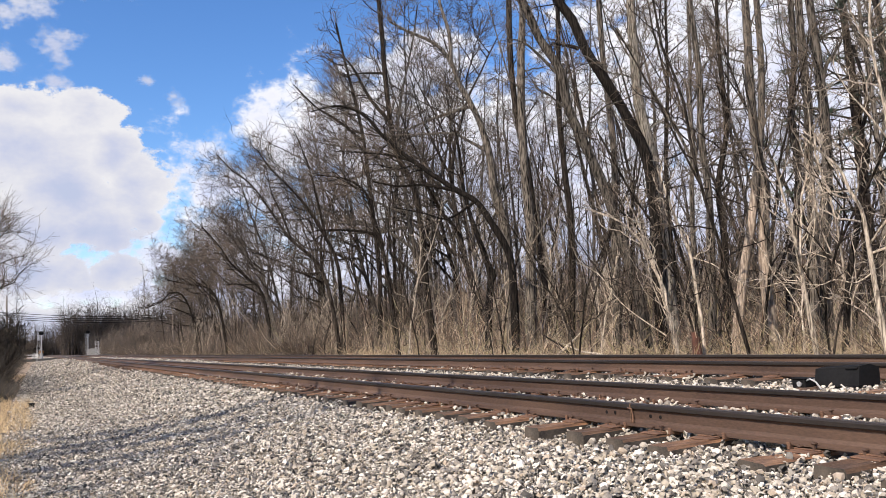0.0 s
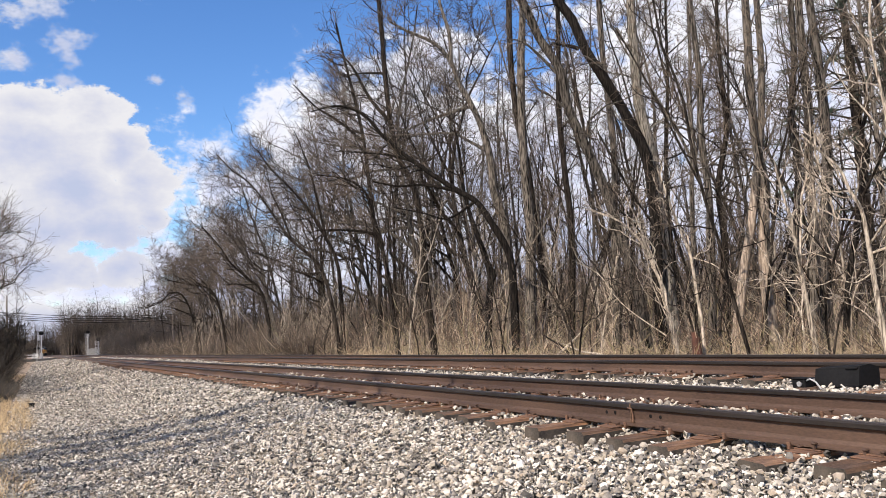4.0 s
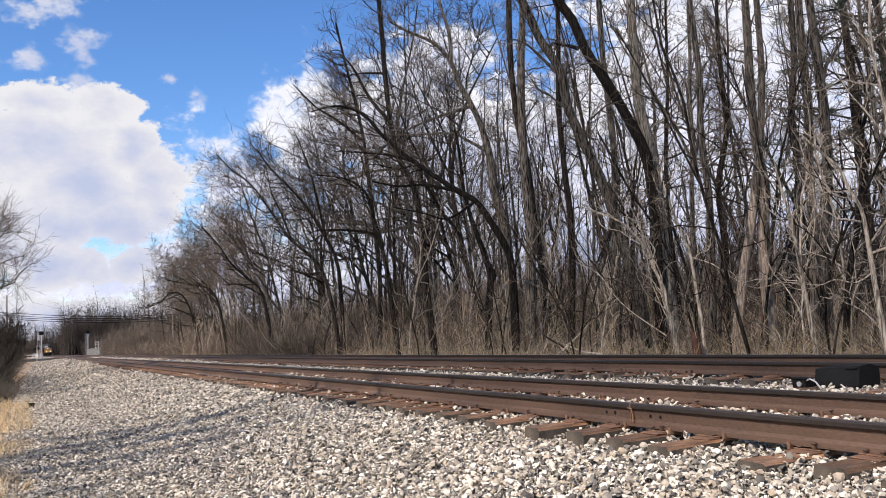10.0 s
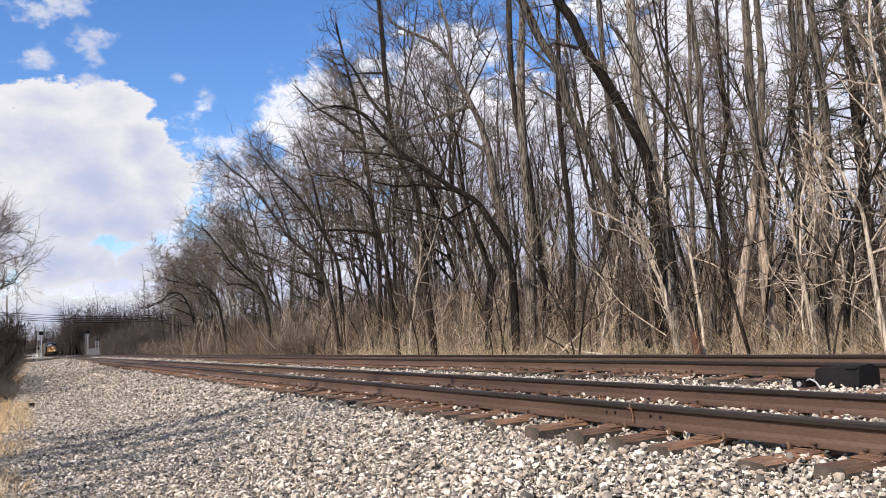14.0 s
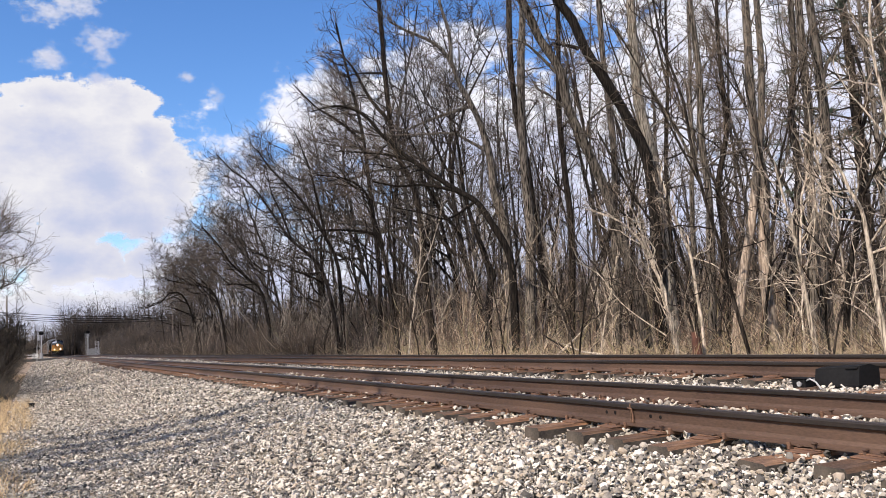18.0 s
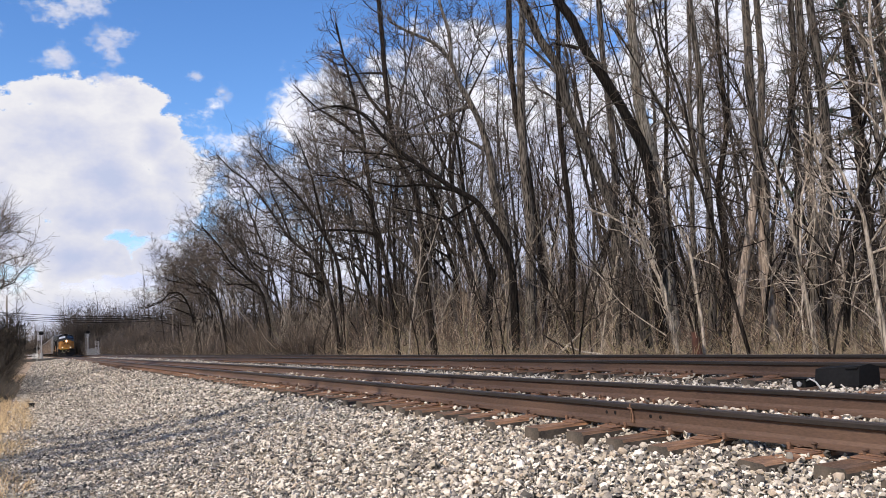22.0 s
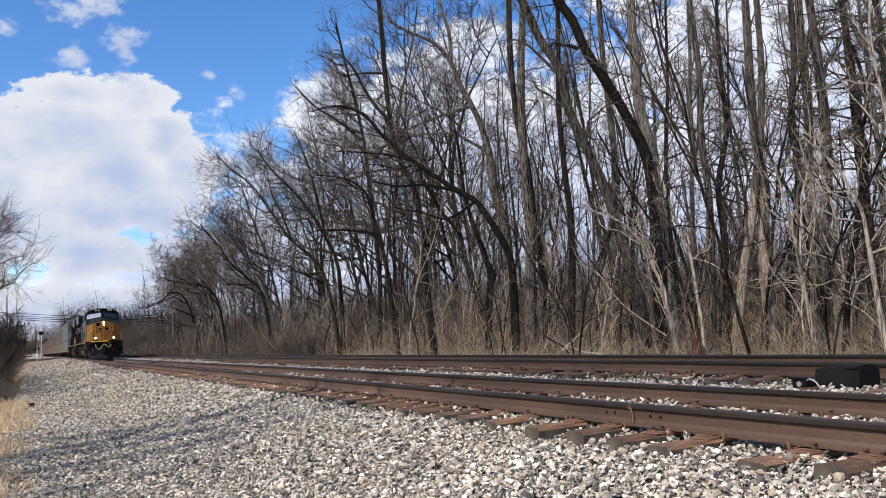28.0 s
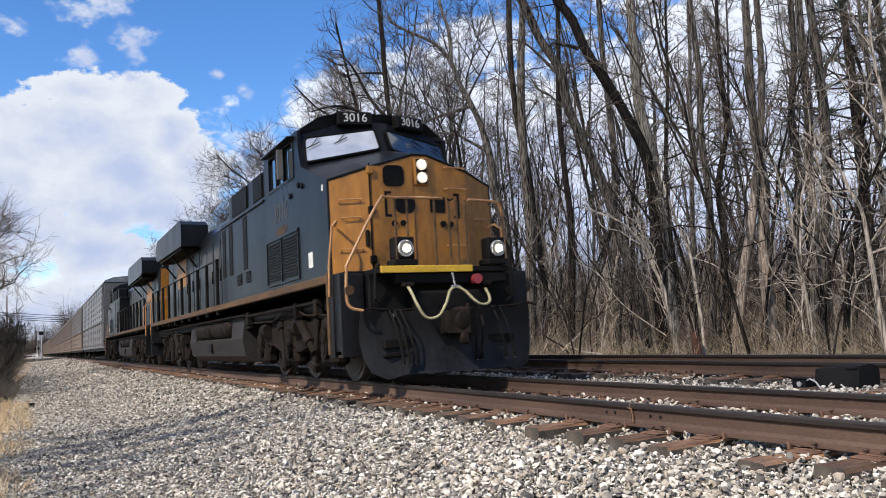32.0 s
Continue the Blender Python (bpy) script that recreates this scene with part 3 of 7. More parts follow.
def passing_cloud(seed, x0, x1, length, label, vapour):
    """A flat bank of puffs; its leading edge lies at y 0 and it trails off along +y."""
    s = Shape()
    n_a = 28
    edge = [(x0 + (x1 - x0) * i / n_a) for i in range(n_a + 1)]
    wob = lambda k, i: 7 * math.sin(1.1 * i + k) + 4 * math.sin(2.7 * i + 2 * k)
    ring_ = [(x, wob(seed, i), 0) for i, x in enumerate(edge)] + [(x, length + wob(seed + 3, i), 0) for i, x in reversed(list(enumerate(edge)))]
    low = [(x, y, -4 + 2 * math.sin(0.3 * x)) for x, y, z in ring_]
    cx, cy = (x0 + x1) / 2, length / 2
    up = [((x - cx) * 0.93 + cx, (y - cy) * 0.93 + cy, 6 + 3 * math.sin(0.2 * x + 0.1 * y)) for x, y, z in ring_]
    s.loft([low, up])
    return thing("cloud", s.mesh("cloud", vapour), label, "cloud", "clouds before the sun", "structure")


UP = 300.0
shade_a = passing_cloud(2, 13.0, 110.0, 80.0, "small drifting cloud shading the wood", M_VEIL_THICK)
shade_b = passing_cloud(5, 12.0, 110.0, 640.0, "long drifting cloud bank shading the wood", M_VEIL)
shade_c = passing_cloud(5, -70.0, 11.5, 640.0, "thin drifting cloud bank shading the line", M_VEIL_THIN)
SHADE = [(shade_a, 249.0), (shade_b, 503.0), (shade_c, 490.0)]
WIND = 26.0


def sky_motions():
    for ob, turn, rise in DRIFT:
        walk(ob, [(t, pose(0, 0, rise * t / 32, 0, 0, -math.degrees(turn) * t / 32)) for t in (0, 16, 32)])
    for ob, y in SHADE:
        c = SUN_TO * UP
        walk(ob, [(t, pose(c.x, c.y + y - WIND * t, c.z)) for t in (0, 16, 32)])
# ---------- trees ----------
def bough(rng, start, way, length, r0, r1, segs, wander, lift):
    """A limb's line: it wanders, and turns towards the sky by lift."""
    p, d = Vector(start), Vector(way).normalized()
    pts, rad = [p.copy()], [r0]
    for i in range(segs):
        d = (d + Vector((rng.gauss(0, wander), rng.gauss(0, wander), rng.gauss(0, wander) + lift))).normalized()
        p = p + d * (length / segs)
        pts.append(p.copy())
        rad.append(r0 + (r1 - r0) * (i + 1) / segs)
    return pts, rad


def curve_along(p, n):
    """A smooth run of points through the given ones."""
    out = []
    for i in range(len(p) - 1):
        a, b, c, d = p[max(i - 1, 0)], p[i], p[i + 1], p[min(i + 2, len(p) - 1)]
        for k in range(n):
            t = k / n
            out.append(0.5 * (2 * b + (c - a) * t + (2 * a - 5 * b + 4 * c - d) * t * t + (3 * b - a - 3 * c + d) * t ** 3))
    return out + [p[-1]]


def along(pts, rad, f):
    x = f * (len(pts) - 1)
    i = min(int(x), len(pts) - 2)
    u = x - i
    return pts[i].lerp(pts[i + 1], u), (pts[i + 1] - pts[i]).normalized(), rad[i] + (rad[i + 1] - rad[i]) * u


def aside(rng, d, angle, toward=None):
    """A way that leaves d by that angle, at a random turn (or on the side of toward)."""
    w = Vector((rng.gauss(0, 1), rng.gauss(0, 1), rng.gauss(0, 1)))
    if toward is not None:
        w = w * 0.5 + Vector(toward)
    w = (w - d * w.dot(d)).normalized()
    return d * math.cos(angle) + w * math.sin(angle)


def limbs(rng, wood, twig, pts, rad, lo, hi, count, reach, depth, open_angle=(30, 60), toward=None, lift=0.1, fine=1.0):
    """Boughs, branches and twigs along one stem."""
    for i in range(count):
        f = lo + (hi - lo) * (i + rng.random()) / count
        p, d, r = along(pts, rad, f)
        ln = reach * rng.uniform(0.55, 1.15) * (1.1 - 0.6 * (f - lo) / max(0.01, hi - lo))
        rb = min(r * 0.6, 0.011 * ln + 0.008)
        b, br = bough(rng, p, aside(rng, d, radians(rng.uniform(*open_angle)), toward), ln, rb, 0.008, 8, 0.27, lift)
        wood.tube(b, br, 5, cap=False)
        for j in range(max(2, int(6 * fine))):
            g = 0.2 + 0.78 * (j + rng.random()) / max(2, int(6 * fine))
            p2, d2, r2 = along(b, br, min(g, 0.99))
            l2 = ln * rng.uniform(0.3, 0.5) * (1.15 - 0.6 * g)
            c, cr = bough(rng, p2, aside(rng, d2, radians(rng.uniform(25, 60))), l2, min(r2 * 0.75, 0.014), 0.0045, 4, 0.3, lift * 0.8)
            twig.tube(c, cr, 3, cap=False)
            if depth < 3:
                continue
            for k in range(max(2, int(5 * fine))):
                p3, d3, r3 = along(c, cr, rng.uniform(0.2, 0.98))
                e, er = bough(rng, p3, aside(rng, d3, radians(rng.uniform(20, 55))), l2 * rng.uniform(0.35, 0.7), 0.0065, 0.003, 2, 0.28, lift * 0.6)
                twig.tube(e, er, 3, cap=False)


def tree_meshes(seed, height, r0, line=None, bark=M_BARK, forks=1, count=24, reach=3.2, lo=0.35, toward=None, depth=3, fine=1.0, sway=0.05, lift=0.12, angle=(28, 58), twigs=M_TWIG):
    """Trunk with boughs, and crown of twigs, of one bare tree that stands at the origin. line: where the trunk passes."""
    rng = random.Random(seed)
    wood, twig = Shape(), Shape()
    if line is None:
        pts, rad = bough(rng, (0, 0, -0.3), (rng.gauss(0, 0.03), rng.gauss(0, 0.03), 1), height, r0, 0.02, 12, sway, 0.06)
    else:
        pts, rad = [], []
        for i in range(len(line) - 1):
            for j in range(4):
                u = j / 4
                w = Vector((rng.gauss(0, 0.03), rng.gauss(0, 0.03), 0))
                pts.append(Vector(line[i]).lerp(Vector(line[i + 1]), u) + w)
        pts.append(Vector(line[-1]))
        rad = [r0 + (0.025 - r0) * (i / (len(pts) - 1)) ** 2.0 for i in range(len(pts))]
    rad[0] *= 1.35
    wood.tube(pts, rad, 9, cap=False)
    limbs(rng, wood, twig, pts, rad, lo, 0.99, count, reach, depth, angle, toward, lift, fine)
    for i in range(forks):
        p, d, r = along(pts, rad, rng.uniform(0.35, 0.6))
        b, br = bough(rng, p, aside(rng, d, radians(rng.uniform(12, 24))), height * rng.uniform(0.35, 0.5), r * 0.75, 0.015, 8, 0.06, 0.08)
        wood.tube(b, br, 7, cap=False)
        limbs(rng, wood, twig, b, br, 0.25, 0.99, max(3, count // 3), reach * 0.8, depth, angle, toward, lift, fine)
    return wood.mesh("trunk", bark, smooth=True, fix=False), twig.mesh("crown", M_TWIGL if bark is M_BARKL and r0 < 0.06 else twigs, fix=False)


def tree(meshes, m, label, group="", name="tree"):
    t = thing(name, None, label, "tree", group, m=m)
    part("trunk", meshes[0], t)
    part("crown", meshes[1], t)
    return t


WOOD = "bare trees of the wood"
near_kinds = [tree_meshes(100 + i, 17 + 1.3 * (i % 5), 0.09 + 0.02 * (i % 4), forks=i % 3, count=26 + i % 4, reach=2.8 + 0.25 * (i % 3), lo=0.3 + 0.04 * (i % 3),
                          bark=(M_BARK, M_BARKD, M_BARK)[i % 3], fine=1.0, lift=0.08, angle=(35, 70), sway=0.06) for i in range(9)]
far_kinds = [tree_meshes(200 + i, 17 + i, 0.12, forks=1, count=18, reach=3.4, lo=0.26, depth=3, fine=0.6, lift=0.08, angle=(35, 70), bark=(M_BARKD, M_BARKD, M_BARK)[i % 3], twigs=M_TWIGD) for i in range(6)]


def spreading_meshes(seed, height, r0, toward=(-1.0, 0.25, 0.1)):
    """A wide-crowned bare tree: long crooked limbs that reach out over the line, each ending in a spray of fine twigs."""
    rng = random.Random(seed)
    wood, twig = Shape(), Shape()
    pts, rad = bough(rng, (0, 0, -0.4), (-0.12, 0.03, 1), height * 0.92, r0, 0.03, 12, 0.09, 0.03)
    wood.tube(pts, rad, 8, cap=False)
    n = 12
    for i in range(n):
        f = 0.2 + 0.78 * (i + rng.random()) / n
        p, d, r = along(pts, rad, min(f, 0.98))
        ln = height * 0.44 * (1.2 - 0.78 * f) * rng.uniform(0.75, 1.2)
        b, br = bough(rng, p, aside(rng, d, radians(rng.uniform(35, 72)), toward), ln, min(r * 0.75, 0.02 * ln + 0.012), 0.014, 10, 0.21, 0.055)
        wood.tube(b, br, 6, cap=False)
        for j in range(8):
            g = 0.18 + 0.8 * (j + rng.random()) / 8
            p2, d2, r2 = along(b, br, min(g, 0.99))
            l2 = ln * rng.uniform(0.3, 0.5) * (1.15 - 0.55 * g)
            c, cr = bough(rng, p2, aside(rng, d2, radians(rng.uniform(28, 65))), l2, min(r2 * 0.72, 0.03), 0.009, 5, 0.27, 0.05)
            wood.tube(c, cr, 4, cap=False)
            for k in range(7):
                p3, d3, r3 = along(c, cr, rng.uniform(0.15, 0.99))
                l3 = rng.uniform(0.6, 1.5)
                e, er = bough(rng, p3, aside(rng, d3, radians(rng.uniform(20, 60))), l3, 0.0105, 0.006, 3, 0.25, 0.05)
                twig.tube(e, er, 3, cap=False)
                for m in range(3):
                    p4, d4, r4 = along(e, er, rng.uniform(0.2, 0.98))
                    h, hr = bough(rng, p4, aside(rng, d4, radians(rng.uniform(20, 55))), l3 * rng.uniform(0.3, 0.6), 0.0065, 0.004, 1, 0.2, 0.03)
                    twig.tube(h, hr, 3, cap=False)
    return wood.mesh("trunk", M_BARK if seed % 2 else M_BARKD, smooth=True, fix=False), twig.mesh("crown", M_TWIG if seed % 2 else M_TWIGD, fix=False)


edge_kinds = [spreading_meshes(300 + i, 16.5 + 0.9 * i, 0.115 + 0.01 * i) for i in range(6)]
sapling_kinds = [tree_meshes(400 + i, 5.0 + 0.8 * i, 0.022 + 0.004 * i, forks=1, count=12, reach=1.8, lo=0.2, depth=3, fine=0.6, sway=0.1, bark=M_BARKL if i % 3 == 0 else M_BARKD) for i in range(6)]


def plant(kinds, n, xr, yr, label, seed, gap, scale=(0.9, 1.15), name="tree", group=WOOD, power=1.4):
    r = random.Random(seed)
    placed, tries = [], 0
    while len(placed) < n and tries < n * 40:
        tries += 1
        x, y = r.uniform(*xr), yr[0] + (yr[1] - yr[0]) * r.random() ** power
        if any((x - a) ** 2 + (y - b) ** 2 < gap * gap for a, b in placed):
            continue
        placed.append((x, y))
        s = r.uniform(*scale)
        t = tree(kinds[r.randrange(len(kinds))], pose(x + bend(y), y, ground_z(x) - 0.05, r.uniform(-3, 3), r.uniform(-3, 3), r.uniform(0, 360) if kinds is not edge_kinds else r.uniform(-35, 35)), label, group, name)
        t.scale = (s, s, s)


plant(near_kinds, 66, (20.5, 42), (4, 66), "tall bare grey-brown tree in the wood", 11, 1.8, power=1.1)
plant(edge_kinds, 17, (19.0, 25), (50, 125), "bare dark tree spreading its boughs at the wood's edge", 12, 3.2, (0.95, 1.12), power=1.0)
plant(far_kinds, 96, (21, 55), (45, 200), "tall bare tree farther along the wood", 13, 2.2, (0.8, 1.0))
plant(sapling_kinds, 120, (14.2, 20), (6, 90), "thin leafless sapling at the wood's edge", 15, 0.5, (0.55, 1.25), "sapling", "saplings at the wood's edge")


def wood_stuff(name, zones, label, seed, full=False):
    """Far trees that nobody could count, joined: simple trunks with boughs."""
    r = random.Random(seed)
    kinds = []
    for i in range(5):
        if full:
            a, b = tree_meshes(240 + i, 13 + i, 0.2, forks=0, count=17, reach=6.5, lo=0.15, depth=3, fine=0.5, bark=M_TWIGD, twigs=M_TWIGD, angle=(35, 80), sway=0.1, lift=0.05)
        else:
            a, b = tree_meshes(220 + i, 17 + i, 0.15, forks=1, count=13, reach=3.6, lo=0.22, depth=2, fine=0.55, bark=M_TWIG, twigs=M_TWIGD)
        vs, fs = [], []
        for me in (a, b):
            v = np.zeros(len(me.vertices) * 3, np.float32)
            me.vertices.foreach_get("co", v)
            fs += [np.array([p.vertices[:] for p in me.polygons]) + sum(len(q) for q in vs)]
            vs.append(v.reshape(-1, 3))
        kinds.append((np.concatenate(vs), np.concatenate(fs)))
        bpy.data.meshes.remove(a), bpy.data.meshes.remove(b)
    V, F, n = [], [], 0
    for x0, x1, y0, y1, count, s0, s1 in zones:
        for _ in range(count):
            v, f = kinds[r.randrange(5)]
            x, y, s, a = r.uniform(x0, x1), r.uniform(y0, y1), r.uniform(s0, s1), r.uniform(0, 6.28)
            m = np.array([(math.cos(a), -math.sin(a), 0), (math.sin(a), math.cos(a), 0), (0, 0, 1)])
            V.append(v @ m.T * s + np.array([x + bend(y), y, ground_z(x)]))
            F.append(f + n)
            n += len(v)
    return thing(name, quick_mesh(name, np.concatenate(V), np.concatenate(F), M_TWIGD), label, "woods", kind="stuff")


plant(edge_kinds, 6, (17.2, 20), (92, 128), "bare dark tree low at the wood's far edge", 19, 4.0, (0.72, 0.9), power=1.0)
for x_, y_, k_, a_ in ((21.8, 44.5, 5, -35), (22.4, 50.5, 3, -10), (23.0, 40.0, 4, 10), (25.0, 46.5, 2, -30)):
    t_ = tree(edge_kinds[k_], pose(x_, y_, ground_z(x_) - 0.05, 0, 0, a_), "tall dark tree with a wide bare crown", WOOD)
    t_.scale = (1.24, 1.24, 1.24)
tree(tree_meshes(661, 25, 0.14, bark=M_BARKD, forks=2, count=16, reach=4.2, lo=0.55, fine=0.6), pose(22.4, 51.5, ground_z(22.4) - 0.05, 0, 0, 40), "tallest bare tree with a fine crown", WOOD)
wood_stuff("far_woods", [(40, 80, 4, 110, 120, 0.45, 0.75), (21, 60, 150, 300, 130, 0.5, 0.7)], "distant and deep bare woods", 31)
wood_stuff("far_tree_line", [(9, 34, 316, 340, 80, 1.05, 1.45), (30, 60, 312, 340, 60, 1.0, 1.35), (-24, 22, 640, 690, 70, 1.3, 1.7)], "rounded brown crowns of the distant tree line", 32, True)


# trees that stand out at the wood's edge: foot, heading in which the trunk's line is laid, that line as (aside, up), thickness below and above
def edge_tree(x, y, heading, line, r0, r1, bark, label, seed, boughs=(), count=12, reach=2.5, lo=0.4, toward=None, angle=(28, 60), fine=1.0):
    rng = random.Random(seed)
    wood, twig = Shape(), Shape()
    ca, sa = math.cos(radians(heading)), math.sin(radians(heading))

    def lay(pairs, shake):
        q = [Vector((u * ca + rng.gauss(0, shake), u * sa + rng.gauss(0, shake), z)) for u, z in pairs]
        return curve_along(q, 3)

    pts = lay([(0, -0.6)] + line, 0.02 + 0.25 * r1)
    n = len(pts) - 1
    rad = [r0 + (r1 - r0) * (i / n) ** 0.8 + rng.uniform(-0.04, 0.04) * r0 for i in range(n + 1)]
    rad[0] *= 1.3
    wood.tube(pts, rad, 10, cap=True)
    limbs(rng, wood, twig, pts, rad, lo, 0.99, count, reach, 3, angle, toward, 0.06, fine)
    for pairs, a, b in boughs:
        q = lay(pairs, 0.01)
        qr = [a + (b - a) * i / (len(q) - 1) for i in range(len(q))]
        wood.tube(q, qr, 7, cap=True)
        if b < 0.06:
            limbs(rng, wood, twig, q, qr, 0.25, 0.99, max(4, count // 3), reach * 0.6, 3, angle, toward, 0.05, fine)
    twigs = M_TWIGL if bark is M_BARKL else M_TWIG
    return tree((wood.mesh("trunk", bark, smooth=True, fix=False), twig.mesh("crown", twigs, fix=False)), pose(x, y, ground_z(x)), label, WOOD)


edge_tree(18.5, 19.94, -43, [(0.04, 1.92), (-0.04, 3.8), (-0.16, 5.52), (-0.3, 6.89), (-0.46, 8.47), (-0.5, 10.06), (-0.41, 11.44), (-0.25, 13.24)], 0.290, 0.137, M_BARKG, "thick grey bare trunk at the wood's edge", 501, count=14, reach=2.8, lo=0.5)
edge_tree(18.0, 19.86, -42, [(0.08, 2.3), (0.05, 4.54), (-0.16, 6.45), (-0.6, 7.89), (-1.16, 9.25), (-1.68, 10.4), (-2.14, 11.53), (-2.61, 12.32), (-3.07, 13.32), (-3.56, 14.45)], 0.202, 0.147, M_BARKK, "dark leaning tree with a bare bowed trunk and stub", 502, [([(-1.98, 10.48), (-2.43, 10.67), (-2.91, 10.8)], 0.076, 0.029)], count=9, reach=2.4, lo=0.72)
edge_tree(17.2, 19.59, -41, [(-0.23, 1.97), (-0.61, 3.63), (-1.0, 5.14), (-1.33, 6.3), (-1.62, 7.28), (-1.95, 8.37), (-2.3, 9.48), (-2.78, 10.72), (-3.19, 11.78), (-3.6, 13.05)], 0.195, 0.133, M_BARK, "grey tree leaning over along the line", 503, [([(-2.3, 9.48), (-2.82, 10.14), (-3.36, 10.71), (-3.84, 10.88)], 0.058, 0.021)], count=14, reach=2.8, lo=0.45)
edge_tree(17.6, 16.70, -47, [(0.31, 1.4), (0.59, 2.51), (0.82, 3.63), (1.06, 4.75), (1.33, 6.04), (1.52, 7.68), (1.54, 9.2), (1.61, 11.07)], 0.159, 0.081, M_BARKTAN, "tan trunk with a paler foot leaning beside another", 504, count=9, reach=2.4, lo=0.5)
edge_tree(18.4, 15.82, -49, [(-0.0, 1.01), (-0.01, 2.29), (0.01, 3.58), (0.06, 4.71), (0.06, 6.2), (-0.04, 7.72), (-0.05, 9.25), (0.09, 11.29)], 0.182, 0.108, M_BARKTAN, "upright tan trunk with a paler foot", 505, count=10, reach=2.6, lo=0.5)
edge_tree(15.4, 12.08, -52, [(-0.08, 0.91), (-0.15, 1.67), (-0.21, 2.44), (-0.32, 3.22), (-0.46, 4.02), (-0.55, 4.56)], 0.068, 0.020, M_BARKL, "slender pale leaning sapling with arching twigs", 506, count=9, reach=1.9, lo=0.3, angle=(20, 60), fine=0.7)
edge_tree(15.3, 16.30, -43, [(-0.1, 0.63), (-0.21, 1.54), (-0.28, 1.93), (-0.5, 2.56), (-0.69, 3.12), (-0.93, 3.53), (-1.3, 3.88), (-1.68, 4.15), (-2.14, 4.32)], 0.064, 0.019, M_BARKL, "slender white leaning sapling with fine twigs", 507, [([(-0.5, 2.56), (-0.67, 3.43), (-0.94, 4.24), (-1.19, 4.9)], 0.022, 0.008), ([(-0.28, 0.71), (-0.85, 1.15), (-1.27, 1.53), (-1.62, 1.94), (-1.99, 2.52), (-2.56, 2.88)], 0.020, 0.008)], count=9, reach=1.6, lo=0.35, angle=(15, 45), fine=0.7)
edge_tree(15.6, 15.66, -45, [(-0.02, 0.86), (-0.08, 1.76), (-0.16, 2.74), (-0.35, 3.29), (-0.5, 3.92), (-0.63, 4.55), (-0.78, 5.26)], 0.058, 0.023, M_BARKL, "slender pale sapling with arching twigs", 508, [([(-0.16, 2.74), (0.15, 2.61), (0.43, 2.47), (0.88, 2.06), (1.41, 1.8), (2.03, 1.91), (2.49, 1.8)], 0.019, 0.008)], count=9, reach=1.8, lo=0.35, angle=(15, 50), fine=0.7)
edge_tree(14.6, 9.92, -56, [(-0.06, 1.24), (-0.1, 1.96), (-0.13, 2.63), (-0.2, 3.2), (-0.3, 3.58), (-0.49, 4.04), (-0.77, 4.43), (-1.1, 4.84)], 0.062, 0.020, M_BARKL, "pale young tree with crooked arching twigs", 509, [([(-0.1, 1.96), (-0.42, 1.76), (-0.77, 1.85), (-1.08, 1.76), (-1.6, 1.86)], 0.016, 0.006), ([(-0.06, 0.75), (-0.33, 1.15), (-0.66, 1.39), (-1.1, 1.53)], 0.015, 0.006)], count=11, reach=2.0, lo=0.25, angle=(30, 75), fine=0.7)
edge_tree(14.4, 9.26, -57, [(0.08, 2.55), (-0.01, 4.39), (-0.1, 5.29), (-0.13, 6.08), (-0.1, 6.86), (-0.04, 7.64)], 0.045, 0.017, M_BARKL, "pale crooked young tree before the pine", 510, [([(-0.01, 4.39), (-0.37, 5.07), (-0.58, 5.44), (-0.78, 5.88)], 0.020, 0.007)], count=10, reach=2.0, lo=0.3, angle=(30, 70), fine=0.7)
edge_tree(18.8, 14.47, -52, [(0.14, 1.83), (0.26, 3.35), (0.43, 4.88), (0.54, 6.44), (0.52, 7.39), (0.47, 8.68), (0.43, 10.49)], 0.193, 0.104, M_BARK, "straight grey-green trunk with bare boughs", 511, [([(0.55, 7.23), (0.71, 7.75), (0.86, 7.96), (1.14, 8.3)], 0.065, 0.025)], count=12, reach=2.6, lo=0.4)
edge_tree(19.6, 15.71, -51, [(0.33, 1.89), (0.41, 3.52), (0.5, 5.16), (0.6, 6.82), (0.67, 8.51), (0.72, 10.22), (0.77, 11.25)], 0.173, 0.097, M_BARK, "straight grey trunk between neighbours", 512, count=12, reach=2.6, lo=0.4)
edge_tree(17.0, 12.72, -53, [(0.26, 1.48), (0.56, 2.8), (0.82, 3.99), (0.98, 4.79), (0.88, 5.25), (1.08, 5.74), (1.08, 6.43), (0.9, 7.45)], 0.093, 0.034, M_BARKK, "dark twisted climbing stem", 513, count=8, reach=1.6, lo=0.4)
edge_tree(19.2, 18.94, -45, [(0.12, 1.46), (0.21, 3.27), (0.31, 5.11), (0.3, 6.99), (0.3, 8.89), (0.29, 10.43), (0.27, 12.39)], 0.152, 0.090, M_BARK, "slim grey trunk with bare boughs", 514, count=12, reach=2.4, lo=0.4)
edge_tree(19.9, 18.95, -46, [(0.07, 1.8), (0.14, 3.64), (0.18, 5.33), (0.52, 6.99), (0.57, 8.52), (0.6, 10.46), (0.66, 12.42)], 0.137, 0.061, M_BARKD, "slim dark crooked trunk", 515, count=12, reach=2.4, lo=0.35)
edge_tree(20.6, 17.22, -50, [(0.25, 1.99), (0.5, 3.73), (0.77, 5.47), (0.83, 7.27), (0.95, 9.08), (1.09, 11.65)], 0.151, 0.089, M_BARK, "slim grey trunk deeper among the others", 516, count=12, reach=2.6, lo=0.4)
